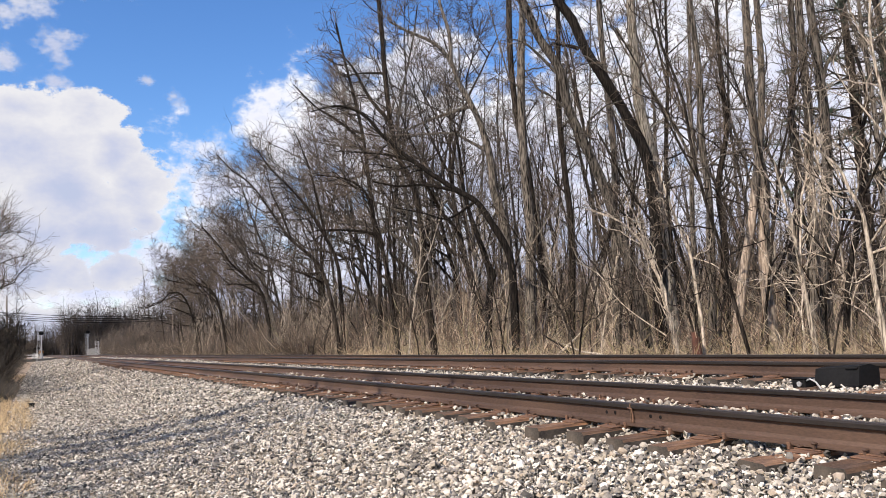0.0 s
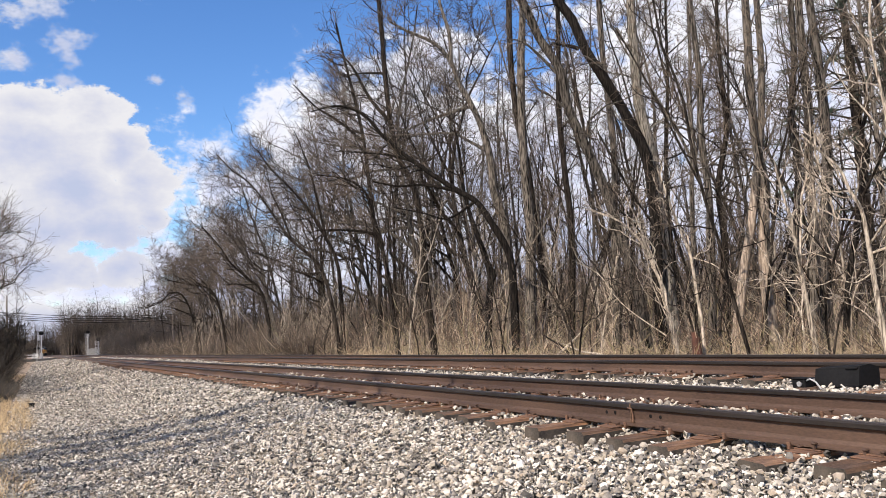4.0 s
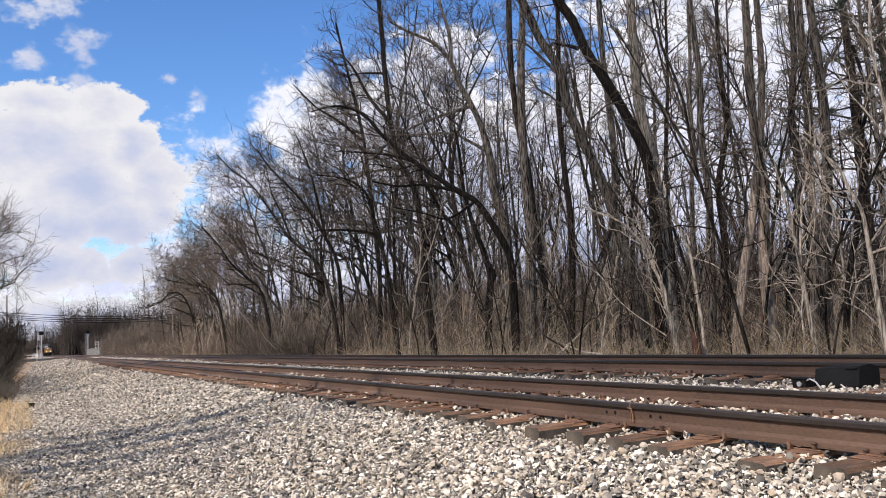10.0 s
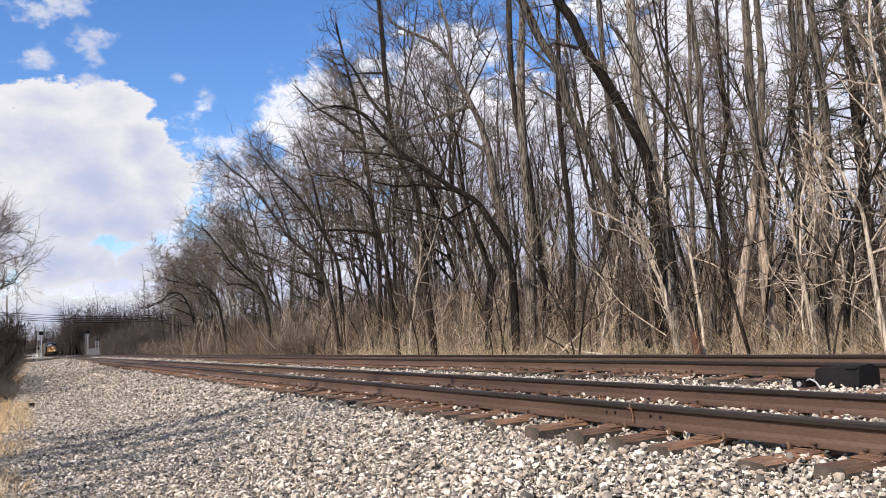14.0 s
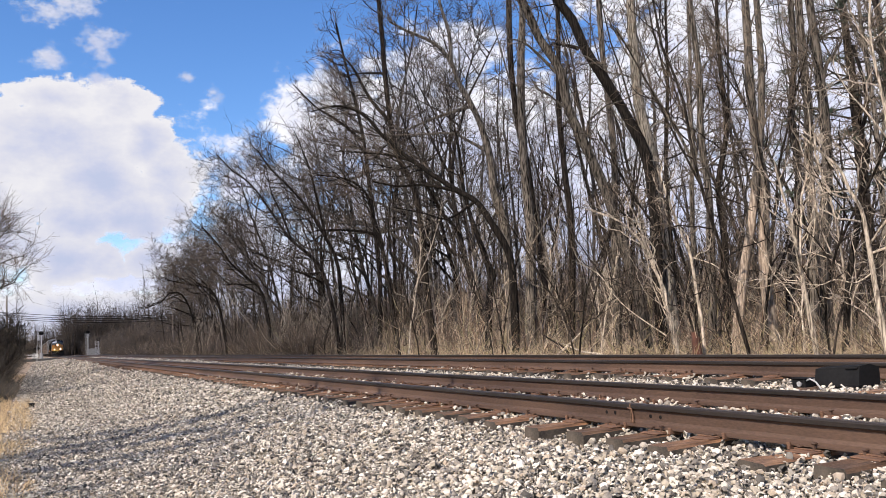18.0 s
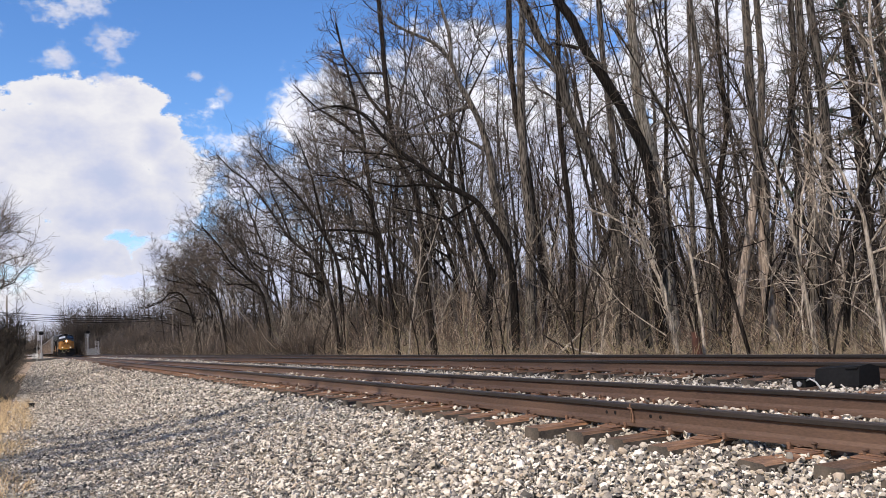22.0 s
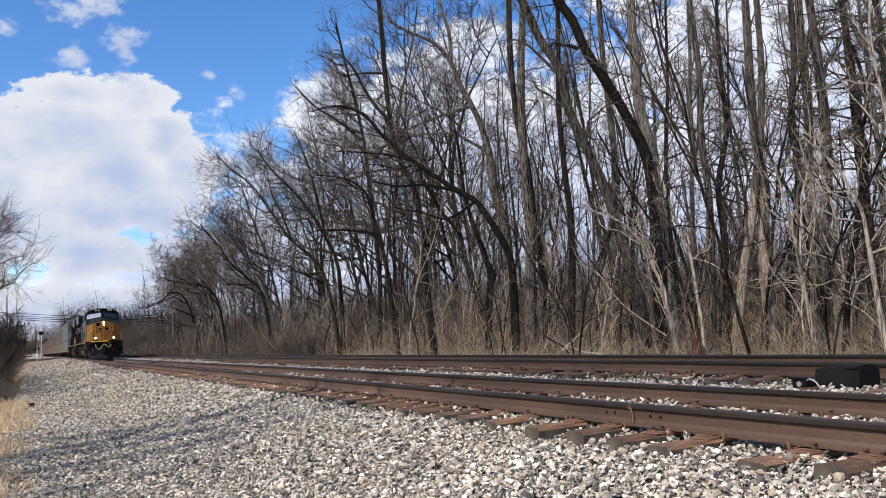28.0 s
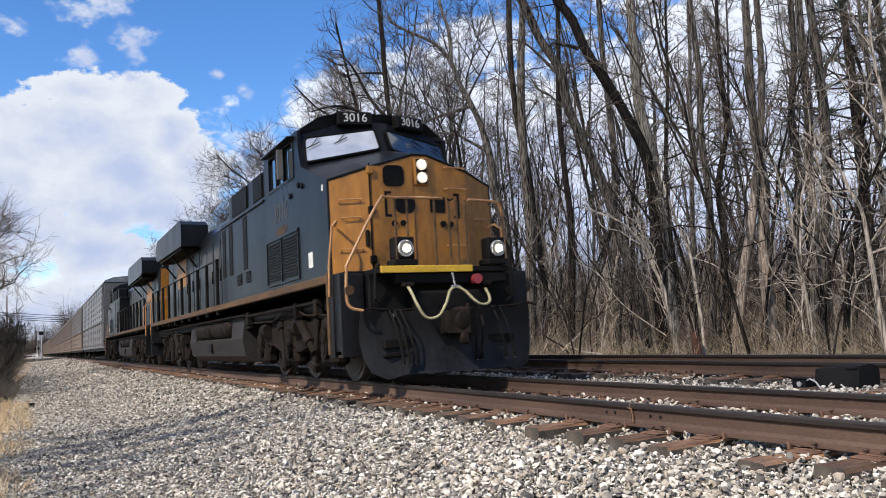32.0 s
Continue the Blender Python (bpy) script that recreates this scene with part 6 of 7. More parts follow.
    roof = lambda y: [(-1.42, y, 4.22), (-1.36, y, 4.32), (-1.05, y, 4.52), (-0.6, y, 4.62), (0.6, y, 4.62), (1.05, y, 4.52), (1.36, y, 4.32), (1.42, y, 4.22)]
    s = Shape()
    head = [(-1.40, 1.86, 4.24), (-1.34, 1.86, 4.30), (-1.05, 1.78, 4.50), (-0.6, 1.72, 4.62), (0.6, 1.72, 4.62), (1.05, 1.78, 4.50), (1.34, 1.86, 4.30), (1.40, 1.86, 4.24)]
    s.loft([head, roof(2.2), roof(4.05)])
    part("cab_roof", s.mesh("cab_roof", M_BLUE), lo, "blue-grey peaked cab roof")
    for q in (-1, 1):
        s = Shape()
        # cab side with a window opening
        ya, yb, za, zb = 2.05, 3.72, 3.5, 4.14
        x = q * W
        def side(y0, y1, z0, z1):
            s.box(min(x, x - q * 0.06), max(x, x - q * 0.06), y0, y1, z0, z1)
        side(1.8, ya, 1.63, 4.25), side(yb, 4.05, 1.63, 4.25), side(ya, yb, 1.63, za), side(ya, yb, zb, 4.25)
        body = part("cab_side", s.mesh("cab_side", M_BLUE), lo)
        wn_ = part("side_window", Shape().box(min(x - q * 0.03, x - q * 0.045), max(x - q * 0.03, x - q * 0.045), ya, yb, za, zb).mesh("side_window", M_GLASS), lo, "dark cab side window")
        s2 = Shape()
        for y0 in (ya, ya + 0.62, ya + 1.1, yb - 0.05):
            s2.box(min(x + q * 0.015, x - q * 0.03), max(x + q * 0.015, x - q * 0.03), y0, y0 + 0.05, za, zb, 0.008)
        s2.box(min(x + q * 0.015, x - q * 0.03), max(x + q * 0.015, x - q * 0.03), ya, yb, za - 0.03, za + 0.03, 0.008)
        s2.box(min(x + q * 0.015, x - q * 0.03), max(x + q * 0.015, x - q * 0.03), ya, yb, zb - 0.02, zb + 0.03, 0.008)
        part("window_frame", s2.mesh("window_frame", M_BLUE), wn_)
        part("wind_deflector", Shape().box(min(x + q * 0.02, x + q * 0.14), max(x + q * 0.02, x + q * 0.14), 2.62, 2.66, 3.56, 4.1, 0.01).mesh("wind_deflector", M_STEELD), wn_, "pale glass wind deflector")
        part("sun_visor", Shape().box(min(x, x + q * 0.12), max(x, x + q * 0.12), 2.0, 3.8, 4.17, 4.2, 0.008).mesh("sun_visor", M_BLUE), lo)
        # auxiliary cab behind: lower wall, upper housing with screens
        s = Shape().box(min(x, x - q * 0.06), max(x, x - q * 0.06), 4.05, 8.2, 1.63, 3.52).box(min(x - q * 0.02, x - q * 0.5), max(x - q * 0.02, x - q * 0.5), 4.05, 7.4, 3.45, 4.08, 0.05)
        s.box(min(x, x - q * 0.5), max(x, x - q * 0.5), 8.1, 8.2, 1.63, 3.4)
        s.box(min(x - q * 0.04, x - q * 0.55), max(x - q * 0.04, x - q * 0.55), 7.4, 8.2, 3.4, 3.56, 0.03)
        part("equipment_housing", s.mesh("equipment_housing", M_BLUE), lo, "blue-grey equipment housing")
        for y0, y1 in ((4.25, 4.95), (5.55, 6.95)):
            sc = part("intake_screen", Shape().box(min(x - q * 0.04, x + q * 0.015), max(x - q * 0.04, x + q * 0.015), y0, y1, 3.52, 4.02, 0.01).mesh("intake_screen", M_BLACK), lo, "dark intake screen")
        part("drip_rail", Shape().box(min(x, x + q * 0.035), max(x, x + q * 0.035), 4.1, 8.2, 3.42, 3.46, 0.008).mesh("drip_rail", M_BLUE), lo)
        # raised black plates stand in for the shade between doors
        for y0, y1 in ((5.6, 5.95), (7.0, 7.35), (7.75, 8.05)):
            part("door_recess", Shape().box(min(x - q * 0.02, x + q * 0.012), max(x - q * 0.02, x + q * 0.012), y0, y1, 2.25, 3.38, 0.008).mesh("door_recess", M_BLACK), lo, "black plate as the shade between doors")
        for y0, y1, z0, z1, n in ((2.0, 2.9, 1.80, 2.52, 13), (3.05, 3.9, 1.80, 2.52, 13), (5.35, 5.75, 1.95, 2.2, 5), (6.15, 6.6, 1.95, 2.2, 5)):
            lv = louvre(y1 - y0, z1 - z0, n).mesh("louvre", M_BLACK)
            part("louvre", lv, lo, "dark slatted louvre", m=Matrix.Translation((x + q * 0.001, (y0 + y1) / 2, (z0 + z1) / 2)) @ Matrix(((0, 0, q), (q, 0, 0), (0, 1, 0))).to_4x4())
        frame_ = Shape()
        for y0, y1, z0, z1 in ((1.9, 4.0, 2.55, 2.6), (1.9, 4.0, 1.72, 1.76), (1.9, 1.95, 1.72, 2.6), (3.95, 4.0, 1.72, 2.6), (2.95, 3.0, 1.76, 2.55)):
            frame_.box(min(x - q * 0.01, x + q * 0.025), max(x - q * 0.01, x + q * 0.025), y0, y1, z0, z1, 0.006)
        part("louvre_frame", frame_.mesh("louvre_frame", M_BLUE), lo)
        for y0, z0 in ((1.25, 3.25), (1.45, 3.3), (1.95, 3.2)):
            part("class_lamp", Shape().cyl((x - q * 0.01, y0 + 0.35, z0), (x + q * 0.03, y0 + 0.35, z0), 0.05, 10).mesh("class_lamp", M_BLACK), lo)
        part("placard", Shape().box(min(x, x + q * 0.006), max(x, x + q * 0.006), 1.18, 1.4, 1.85, 2.1).mesh("placard", M_WHITE), lo, "small pale notice plate")
        part("placard", Shape().box(min(x, x + q * 0.006), max(x, x + q * 0.006), 0.55, 0.62, 2.98, 3.08).mesh("placard", M_WHITE), lo, "small pale notice plate")
        num = text_mesh("3016", 0.46, M_FADED, 0.003)
        part("side_number", num, lo, "pale worn road number", m=Matrix.Translation((x + q * 0.004, 2.95, 3.0)) @ Matrix(((0, 0, q), (q, 0, 0), (0, 1, 0))).to_4x4())
        part("emblem", Shape().prism([(-0.42, 0.0), (-0.2, 0.07), (0.1, 0.1), (0.42, 0.05), (0.2, -0.07), (-0.15, -0.08)], 2, 0, 0.004).mesh("emblem", M_SILL), lo, "plain tan emblem", m=Matrix.Translation((x + q * 0.002, 2.95, 2.68)) @ Matrix(((0, 0, q), (q, 0, 0), (0, 1, 0))).to_4x4())
        # step well and corner panel
        s = Shape().box(min(q * 1.5, q * 1.56), max(q * 1.5, q * 1.56), -0.1, 0.12, 0.42, 1.62, 0.01).box(min(q * 1.2, q * 1.56), max(q * 1.2, q * 1.56), -0.42, -0.36, 0.42, 1.6, 0.01)
        s.box(min(q * 1.12, q * 1.18), max(q * 1.12, q * 1.18), -0.40, 0.1, 0.42, 1.58)
        s.box(min(q * 1.15, q * 1.5), max(q * 1.15, q * 1.5), 0.06, 0.12, 0.42, 1.6)
        s.box(min(q * 1.5, q * 1.54), max(q * 1.5, q * 1.54), -0.37, -0.1, 0.5, 1.62, 0.01)
        part("step_well", s.mesh("step_well", M_PLOW), lo, "black corner step well")
        for z in (0.42, 0.78, 1.16):
            part("step", Shape().box(min(q * 1.18, q * 1.52), max(q * 1.18, q * 1.52), -0.40, 0.05, z, z + 0.035, 0.005).mesh("step", M_SILL if z < 0.5 else M_BLACK), lo, "pale edged step" if z < 0.5 else "")
        part("corner_post", Shape().box(min(q * 1.53, q * 1.585), max(q * 1.53, q * 1.585), 0.06, 0.13, 0.45, 1.66, 0.01).mesh("corner_post", M_SILL), lo, "rust-stained corner edge")
        # front handrails
        part("handrail", Shape().tube([(q * 1.36, 0.25, 2.38), (q * 1.42, 0.02, 2.42), (q * 1.53, -0.1, 2.33), (q * 1.58, -0.05, 1.75), (q * 1.58, -0.02, 1.3)] if q < 0 else [(1.3, 0.25, 2.38), (1.34, 0.1, 2.42), (1.42, 0.02, 2.33), (1.46, 0.04, 1.75), (1.46, 0.05, 1.64)], 0.02, 8).mesh("handrail", M_RAILING, smooth=True), lo, "orange handrail")
        part("handrail", Shape().tube(curve_through([(-0.12, -0.93, 2.63), (-0.95, -0.93, 2.62), (-1.12, -0.93, 2.56), (-1.58, -0.88, 1.74), (-1.62, -0.88, 1.6), (-1.62, -0.88, 1.15), (-1.42, -0.92, 1.05)] if q < 0 else [(0.3, -0.93, 2.62), (0.74, -0.93, 2.60), (0.84, -0.92, 2.54), (0.88, -0.91, 2.40), (0.9, -0.9, 1.9), (0.92, -0.9, 1.6)]), 0.021, 8).mesh("handrail", M_RAILING, smooth=True), lo, "orange handrail")
        for u in (0.86, 0.24):
            part("rail_post", Shape().box(min(q * u, q * (u + 0.03)), max(q * u, q * (u + 0.03)), -0.93, -0.9, 1.64, 2.62, 0.006).mesh("rail_post", M_SILL), lo)
        part("grab_iron", Shape().tube([(q * 1.25, 0.24, 2.5), (q * 1.25, 0.19, 2.5), (q * 1.0, 0.09, 2.5), (q * 1.0, 0.14, 2.5)], 0.012, 6).mesh("grab_iron", M_RAILING), lo)
        if q < 0:
            for z_ in (2.78, 2.02):
                part("grab_iron", Shape().tube([(-1.28, 0.26, z_ - 0.05), (-1.28, 0.21, z_), (-0.98, 0.08, z_), (-0.98, 0.13, z_ - 0.05)], 0.010, 6).mesh("grab_iron", M_RAILING), lo)
            part("door_latch", Shape().box(-0.93, -0.89, 0.03, 0.12, 2.05, 2.3, 0.01).mesh("door_latch", M_BLACK), lo)
        for z in (2.70, 2.36, 1.45):
            if q > 0:
                part("grab_iron", Shape().tube([(0.42, 0.04, z + 0.6), (0.42, -0.06, z + 0.6), (0.78, -0.03, z + 0.6), (0.78, 0.06, z + 0.6)], 0.013, 6).mesh("grab_iron", M_RAILING), lo)
        part("marker_disc", Shape().cyl((q * 1.61, -0.9 if q < 0 else -0.3, 1.33), (q * 1.61, -0.95 if q < 0 else -0.35, 1.33), 0.065, 12).mesh("marker_disc", M_SILL), lo)
        # ditch lights
        dl = part("ditch_light", Shape().box(q * 0.75 - 0.15, q * 0.75 + 0.15, -0.93, -0.70, 1.75, 2.07, 0.02).box(q * 0.75 - 0.18, q * 0.75 + 0.18, -0.95, -0.66, 1.66, 1.75, 0.015).mesh("ditch_light", M_BLACK), lo, "black ditch light housing")
        part("lens", Shape().cyl((q * 0.75, -0.96, 1.90), (q * 0.75, -0.925, 1.90), 0.098, 18).mesh("lens", M_REFLECT), dl, "lit round lamp" if lit else "unlit round lamp")
        part("bulb", Shape().cyl((q * 0.75 + 0.01, -0.968, 1.90), (q * 0.75 + 0.01, -0.955, 1.90), 0.052, 14).mesh("bulb", M_BULB if lit else M_LAMP_OFF), dl)
        rim = Shape()
        rim.tube([(q * 0.75 + 0.11 * math.cos(a * math.pi / 9), -0.95, 1.90 + 0.11 * math.sin(a * math.pi / 9)) for a in range(19)], 0.014, 5)
        part("bezel", rim.mesh("bezel", M_STEEL), dl, "bright metal bezel")
        # windscreens
        a, b, c = (cab[0], cab[2], top[0]) if q < 0 else (cab[3], cab[5], top[3])
        a, b, c = Vector(a), Vector(b), Vector(c)
        ex = (b - a).normalized()
        n_ = ex.cross(c - a).normalized()
        if n_.y > 0:
            n_ = -n_
        inner, outer = (cab[2], cab[0]) if q < 0 else (cab[3], cab[5])
        it, ot = (top[2], top[0]) if q < 0 else (top[3], top[5])
        I, O, IT, OT = Vector(inner), Vector(outer), Vector(it), Vector(ot)
        def at(u, v):
            return I.lerp(O, u).lerp(IT.lerp(OT, u), v)
        quad = []
        for cu, cv, a0 in ((0.88, 0.64, 0), (0.05, 0.60, 90), (0.05, 0.09, 180), (0.88, 0.13, 270)):
            quad += [at(cu + 0.05 * math.cos(radians(a0 + 22.5 * i)), cv + 0.09 * math.sin(radians(a0 + 22.5 * i))) for i in range(5)]
        g = Shape()
        plate(g, [p + n_ * 0.045 for p in (quad if q > 0 else quad[::-1])], 0.02)
        # only the left pane carries the painted reflection
        ws_ = part("windscreen", g.mesh("windscreen", M_SKYPANE if q < 0 else M_GLASS), lo, "reflective cab windscreen")
        fr_ = Shape()
        for p0, p1 in zip(quad, quad[1:] + quad[:1]):
            fr_.tube([p0 + n_ * 0.045, p1 + n_ * 0.045], 0.022, 6)
        part("frame", fr_.mesh("frame", M_BLACK), ws_)
        for u0, u1 in ((0.25, 0.5), (0.62, 0.85)):
            wp = Shape().tube([at(u0, 0.98) + n_ * 0.08, at(u1, 0.45) + n_ * 0.08], 0.007, 5)
            wp.tube([at(u1 - 0.12, 0.52) + n_ * 0.085, at(u1 + 0.06, 0.4) + n_ * 0.085], 0.008, 5)
            part("wiper", wp.mesh("wiper", M_BLACK), ws_)
        # number boards
        bx = -0.42 if q < 0 else 0.66
        ang = -9 if q < 0 else 16
        base = Matrix.Translation((bx, 1.62 if q < 0 else 1.68, 4.49)) @ pose(0, 0, 0, 84, 0, ang)
        nb = part("number_board", Shape().box(-0.31, 0.31, -0.125, 0.125, -0.16, 0.0, 0.02).mesh("number_board", M_BLACK), lo, "black number board", m=base)
        part("lettering", text_mesh("3016", 0.215, M_WHITE), nb, "white road number", m=pose(0, 0, 0.006))
    # nose door, window, lamps, details
    dw = part("nose_door", rounded(0.66, 1.6, 0.03, 0.02).mesh("nose_door", M_ORANGE), lo, "orange nose door", m=on_face((-0.84, 0.06, 1.64), (-0.12, 0.0, 1.64), (-0.84, 0.08, 3.3), 0.36, 0.85, 0.004))
    nw = on_face((-0.84, 0.06, 1.64), (-0.12, 0.0, 1.64), (-0.84, 0.08, 3.3), 0.38, 1.50, 0.026)
    w_ = part("nose_window", rounded(0.28, 0.27, 0.06, 0.012).mesh("nose_window", M_BLACK), lo, "small dark window in the nose door", m=nw)
    part("gasket", ring(0.28, 0.27, 0.06, 0.03, 0.02).mesh("gasket", M_BLACK), w_)
    hb = part("headlight", Shape().box(-0.115, 0.125, -0.035, 0.1, 3.0, 3.44, 0.015).mesh("headlight", M_ORANGE), lo, "twin headlight housing in the nose")
    part("backing", Shape().box(-0.09, 0.10, -0.042, 0.0, 3.02, 3.42, 0.01).mesh("backing", M_BLACK), hb)
    for z in (3.12, 3.325):
        part("lens", Shape().cyl((0.003, -0.06, z), (0.003, -0.04, z), 0.088, 18).mesh("lens", lamp), hb, "lit round headlamp" if lit else "unlit round headlamp")
        part("bulb", Shape().cyl((0.003, -0.066, z), (0.003, -0.055, z), 0.05, 14).mesh("bulb", M_BULB if lit else M_LAMP_OFF), hb)
    # plain shapes in place of the emblem on the nose
    f0, f1, f2 = (-0.84, 0.06, 1.64), (-0.12, 0.0, 1.64), (-0.84, 0.08, 3.3)
    em = Shape().box(-0.02, 0.02, -0.2, 0.2, 0, 0.004).box(-0.02, 0.09, 0.16, 0.2, 0, 0.004).box(-0.02, 0.09, -0.2, -0.16, 0, 0.004)
    part("emblem", em.mesh("emblem", M_BLACK), lo, "plain dark bracket shape", m=on_face(f0, f1, f2, 0.24, 1.06, 0.026))
    em = rounded(0.34, 0.28, 0.13, 0.005)
    part("emblem", em.mesh("emblem", M_BLACK), lo, "plain dark rounded shape", m=on_face(f0, f1, f2, 0.55, 1.05, 0.026))
    g0, g1, g2 = (0.12, 0.0, 1.64), (0.84, 0.06, 1.64), (0.12, 0.02, 3.3)
    part("emblem", Shape().box(-0.14, 0.14, -0.13, 0.13, 0, 0.005, 0.0).mesh("emblem", M_BLACK), lo, "plain dark block shape", m=on_face(g0, g1, g2, 0.16, 1.07, 0.004))
    part("emblem", Shape().box(-0.02, 0.02, -0.2, 0.2, 0, 0.004).box(-0.09, 0.02, 0.16, 0.2, 0, 0.004).box(-0.09, 0.02, -0.2, -0.16, 0, 0.004).mesh("emblem", M_BLACK), lo, "plain dark bracket shape", m=on_face(g0, g1, g2, 0.55, 1.06, 0.004))
    for u, ff in ((0.36, 0), (0.50, 0), (0.24, 1), (0.38, 1)):
        a = (f0, f1, f2) if ff == 0 else (g0, g1, g2)
        part("plug_cover", Shape().cyl((0, 0, 0), (0, 0, 0.03), 0.048, 12).mesh("plug_cover", M_BLACK), lo, m=on_face(*a, u, 0.76, 0.022 if ff == 0 else 0.0))
    for u, z in ((-0.84, 1.85), (-0.84, 2.6), (-0.84, 3.22)):
        part("hinge", Shape().box(u - 0.05, u + 0.05, 0.0, 0.07, z - 0.06, z + 0.06, 0.012).mesh("hinge", M_BLACK if z < 3 else M_ORANGE), lo)
    part("door_seam", Shape().box(-0.852, -0.838, 0.045, 0.075, 1.66, 3.34).mesh("door_seam", M_BLACK), lo)
    for u in (-0.70, -0.03, 0.10, 0.66):
        part("platform_post", Shape().box(u, u + 0.028, -0.92, -0.89, 1.64, 2.62, 0.006).mesh("platform_post", M_SILL), lo)
    part("chain", Shape().tube([(-0.05, -0.93, 2.63), (0.0, -0.93, 2.6), (0.05, -0.93, 2.63)], 0.014, 5).mesh("chain", M_BLACK), lo)
    # pilot, plow, coupler, hoses
    part("pilot", Shape().box(-1.2, 1.2, -0.62, -0.54, 0.5, 1.56, 0.01).box(-0.9, 0.9, -0.9, -0.62, 1.4, 1.56, 0.02).mesh("pilot", M_BLACK), lo, "black pilot plate")
    rows_ = []
    for z, fy, wd in ((1.02, -0.75, 1.37), (0.86, -0.71, 1.39), (0.62, -0.69, 1.39), (0.40, -0.73, 1.36), (0.25, -0.79, 1.27), (0.15, -0.87, 1.06)):
        row = []
        for i in range(11):
            u = -1 + i / 5
            row.append((u * wd, fy - 0.30 * (1 - abs(u) ** 1.5) + 0.10 * max(0, abs(u) - 0.8), z - (0.06 if abs(u) > 0.95 and z < 0.3 else 0) + (0.03 if abs(u) > 0.9 and z > 0.9 else 0)))
        rows_.append(row)
    s = Shape()
    back = [[(x, y + 0.03, z) for x, y, z in r_] for r_ in rows_]
    n = 11
    vs = [p for r_ in rows_ for p in r_] + [p for r_ in back for p in r_]
    h = len(rows_) * n
    fs = []
    for i in range(len(rows_) - 1):
        for j in range(n - 1):
            a = i * n + j
            if 0 < i < 0:
                continue
            fs += [(a, a + 1, a + n + 1, a + n), (h + a, h + a + n, h + a + n + 1, h + a + 1)]
    for j in range(n - 1):
        fs += [(j, h + j, h + j + 1, j + 1), (h - n + j, h - n + j + 1, 2 * h - n + j + 1, 2 * h - n + j)]
    for i in range(len(rows_) - 1):
        for e in (0, n - 1):
            a = i * n + e
            fs.append((a, a + n, h + a + n, h + a))
    s.add(vs, fs)
    part("snow_plow", s.mesh("snow_plow", M_PLOW, smooth=True), lo, "scuffed black steel snow plow")
    part("plow_step", Shape().box(-1.12, -0.66, -0.91, -0.80, 0.52, 0.64, 0.01).box(-1.12, -0.66, -0.91, -0.80, 0.40, 0.46, 0.01).mesh("plow_step", M_BLACK), lo)
    part("plow_step", Shape().box(0.50, 0.95, -0.93, -0.80, 0.52, 0.64, 0.01).mesh("plow_step", M_BLACK), lo)
    cp = Shape().tube([(0, -0.8, 0.85), (0, -1.2, 0.85), (0, -1.36, 0.85), (0, -1.5, 0.85), (0.02, -1.6, 0.85), (0.03, -1.64, 0.85)], [0.13, 0.14, 0.19, 0.2, 0.15, 0.06], 12)
    cp.prism([(-0.22, -1.55), (-0.2, -1.2), (0.2, -1.15), (0.24, -1.35), (0.1, -1.4), (0.06, -1.5), (0.16, -1.58), (0.05, -1.64)], 2, 0.68, 1.0)
    cp.cyl((0.1, -1.5, 0.64), (0.1, -1.5, 1.04), 0.105, 14).cyl((-0.12, -1.42, 0.70), (-0.12, -1.42, 0.98), 0.12, 14).cyl((0.1, -1.5, 0.60), (0.1, -1.5, 1.09), 0.03, 8)
    cp.box(-0.08, 0.05, -1.62, -1.5, 0.52, 0.7, 0.03)
    cp.v = [(x - 0.08, y + 0.25, z) for x, y, z in cp.v]
    part("coupler", cp.mesh("coupler", M_TRUCK, smooth=True), lo, "heavy blackened knuckle coupler")
    part("mu_cable", Shape().tube(curve_through([(-0.76, -0.93, 1.38), (-0.74, -1.01, 1.30), (-0.71, -1.14, 1.10), (-0.62, -1.15, 0.95), (-0.52, -1.15, 0.90), (-0.38, -1.15, 0.94), (-0.26, -1.14, 1.1), (-0.16, -1.07, 1.27), (-0.04, -1.03, 1.33),
                                   (0.08, -1.07, 1.28), (0.20, -1.14, 1.13), (0.31, -1.15, 1.07), (0.43, -1.14, 1.09), (0.51, -1.03, 1.18), (0.50, -0.94, 1.31)]), 0.019, 8).mesh("mu_cable", M_HOSE, smooth=True), lo, "pale looped connecting cable")
    part("cable_hanger", Shape().tube([(-0.04, -1.02, 1.35), (-0.04, -0.95, 1.55)], 0.009, 5).box(-0.1, 0.03, -1.05, -1.0, 1.33, 1.36, 0.005).mesh("cable_hanger", M_STEEL), lo)
    for u in (-0.74, 0.52):
        part("cable_socket", Shape().box(u - 0.08, u + 0.08, -0.98, -0.8, 1.36, 1.42, 0.01).mesh("cable_socket", M_TRUCK), lo)
    for u, du in ((-1.02, 0.10), (-0.95, 0.12), (-0.86, 0.14), (0.26, -0.02), (0.40, -0.08), (0.62, 0.10), (0.74, 0.12)):
        part("air_hose", Shape().tube([(u, -0.62, 1.0), (u, -0.90, 1.04), (u + 0.3 * du, -1.04, 0.8), (u + du, -1.05, 0.42), (u + du, -1.05, 0.34)], 0.017, 6).cyl((u + du, -1.05, 0.36), (u + du, -1.05, 0.29), 0.028, 8).mesh("air_hose", M_BLACK if abs(u) > 0.5 else M_TRUCK, smooth=True), lo, "hanging black air hose")
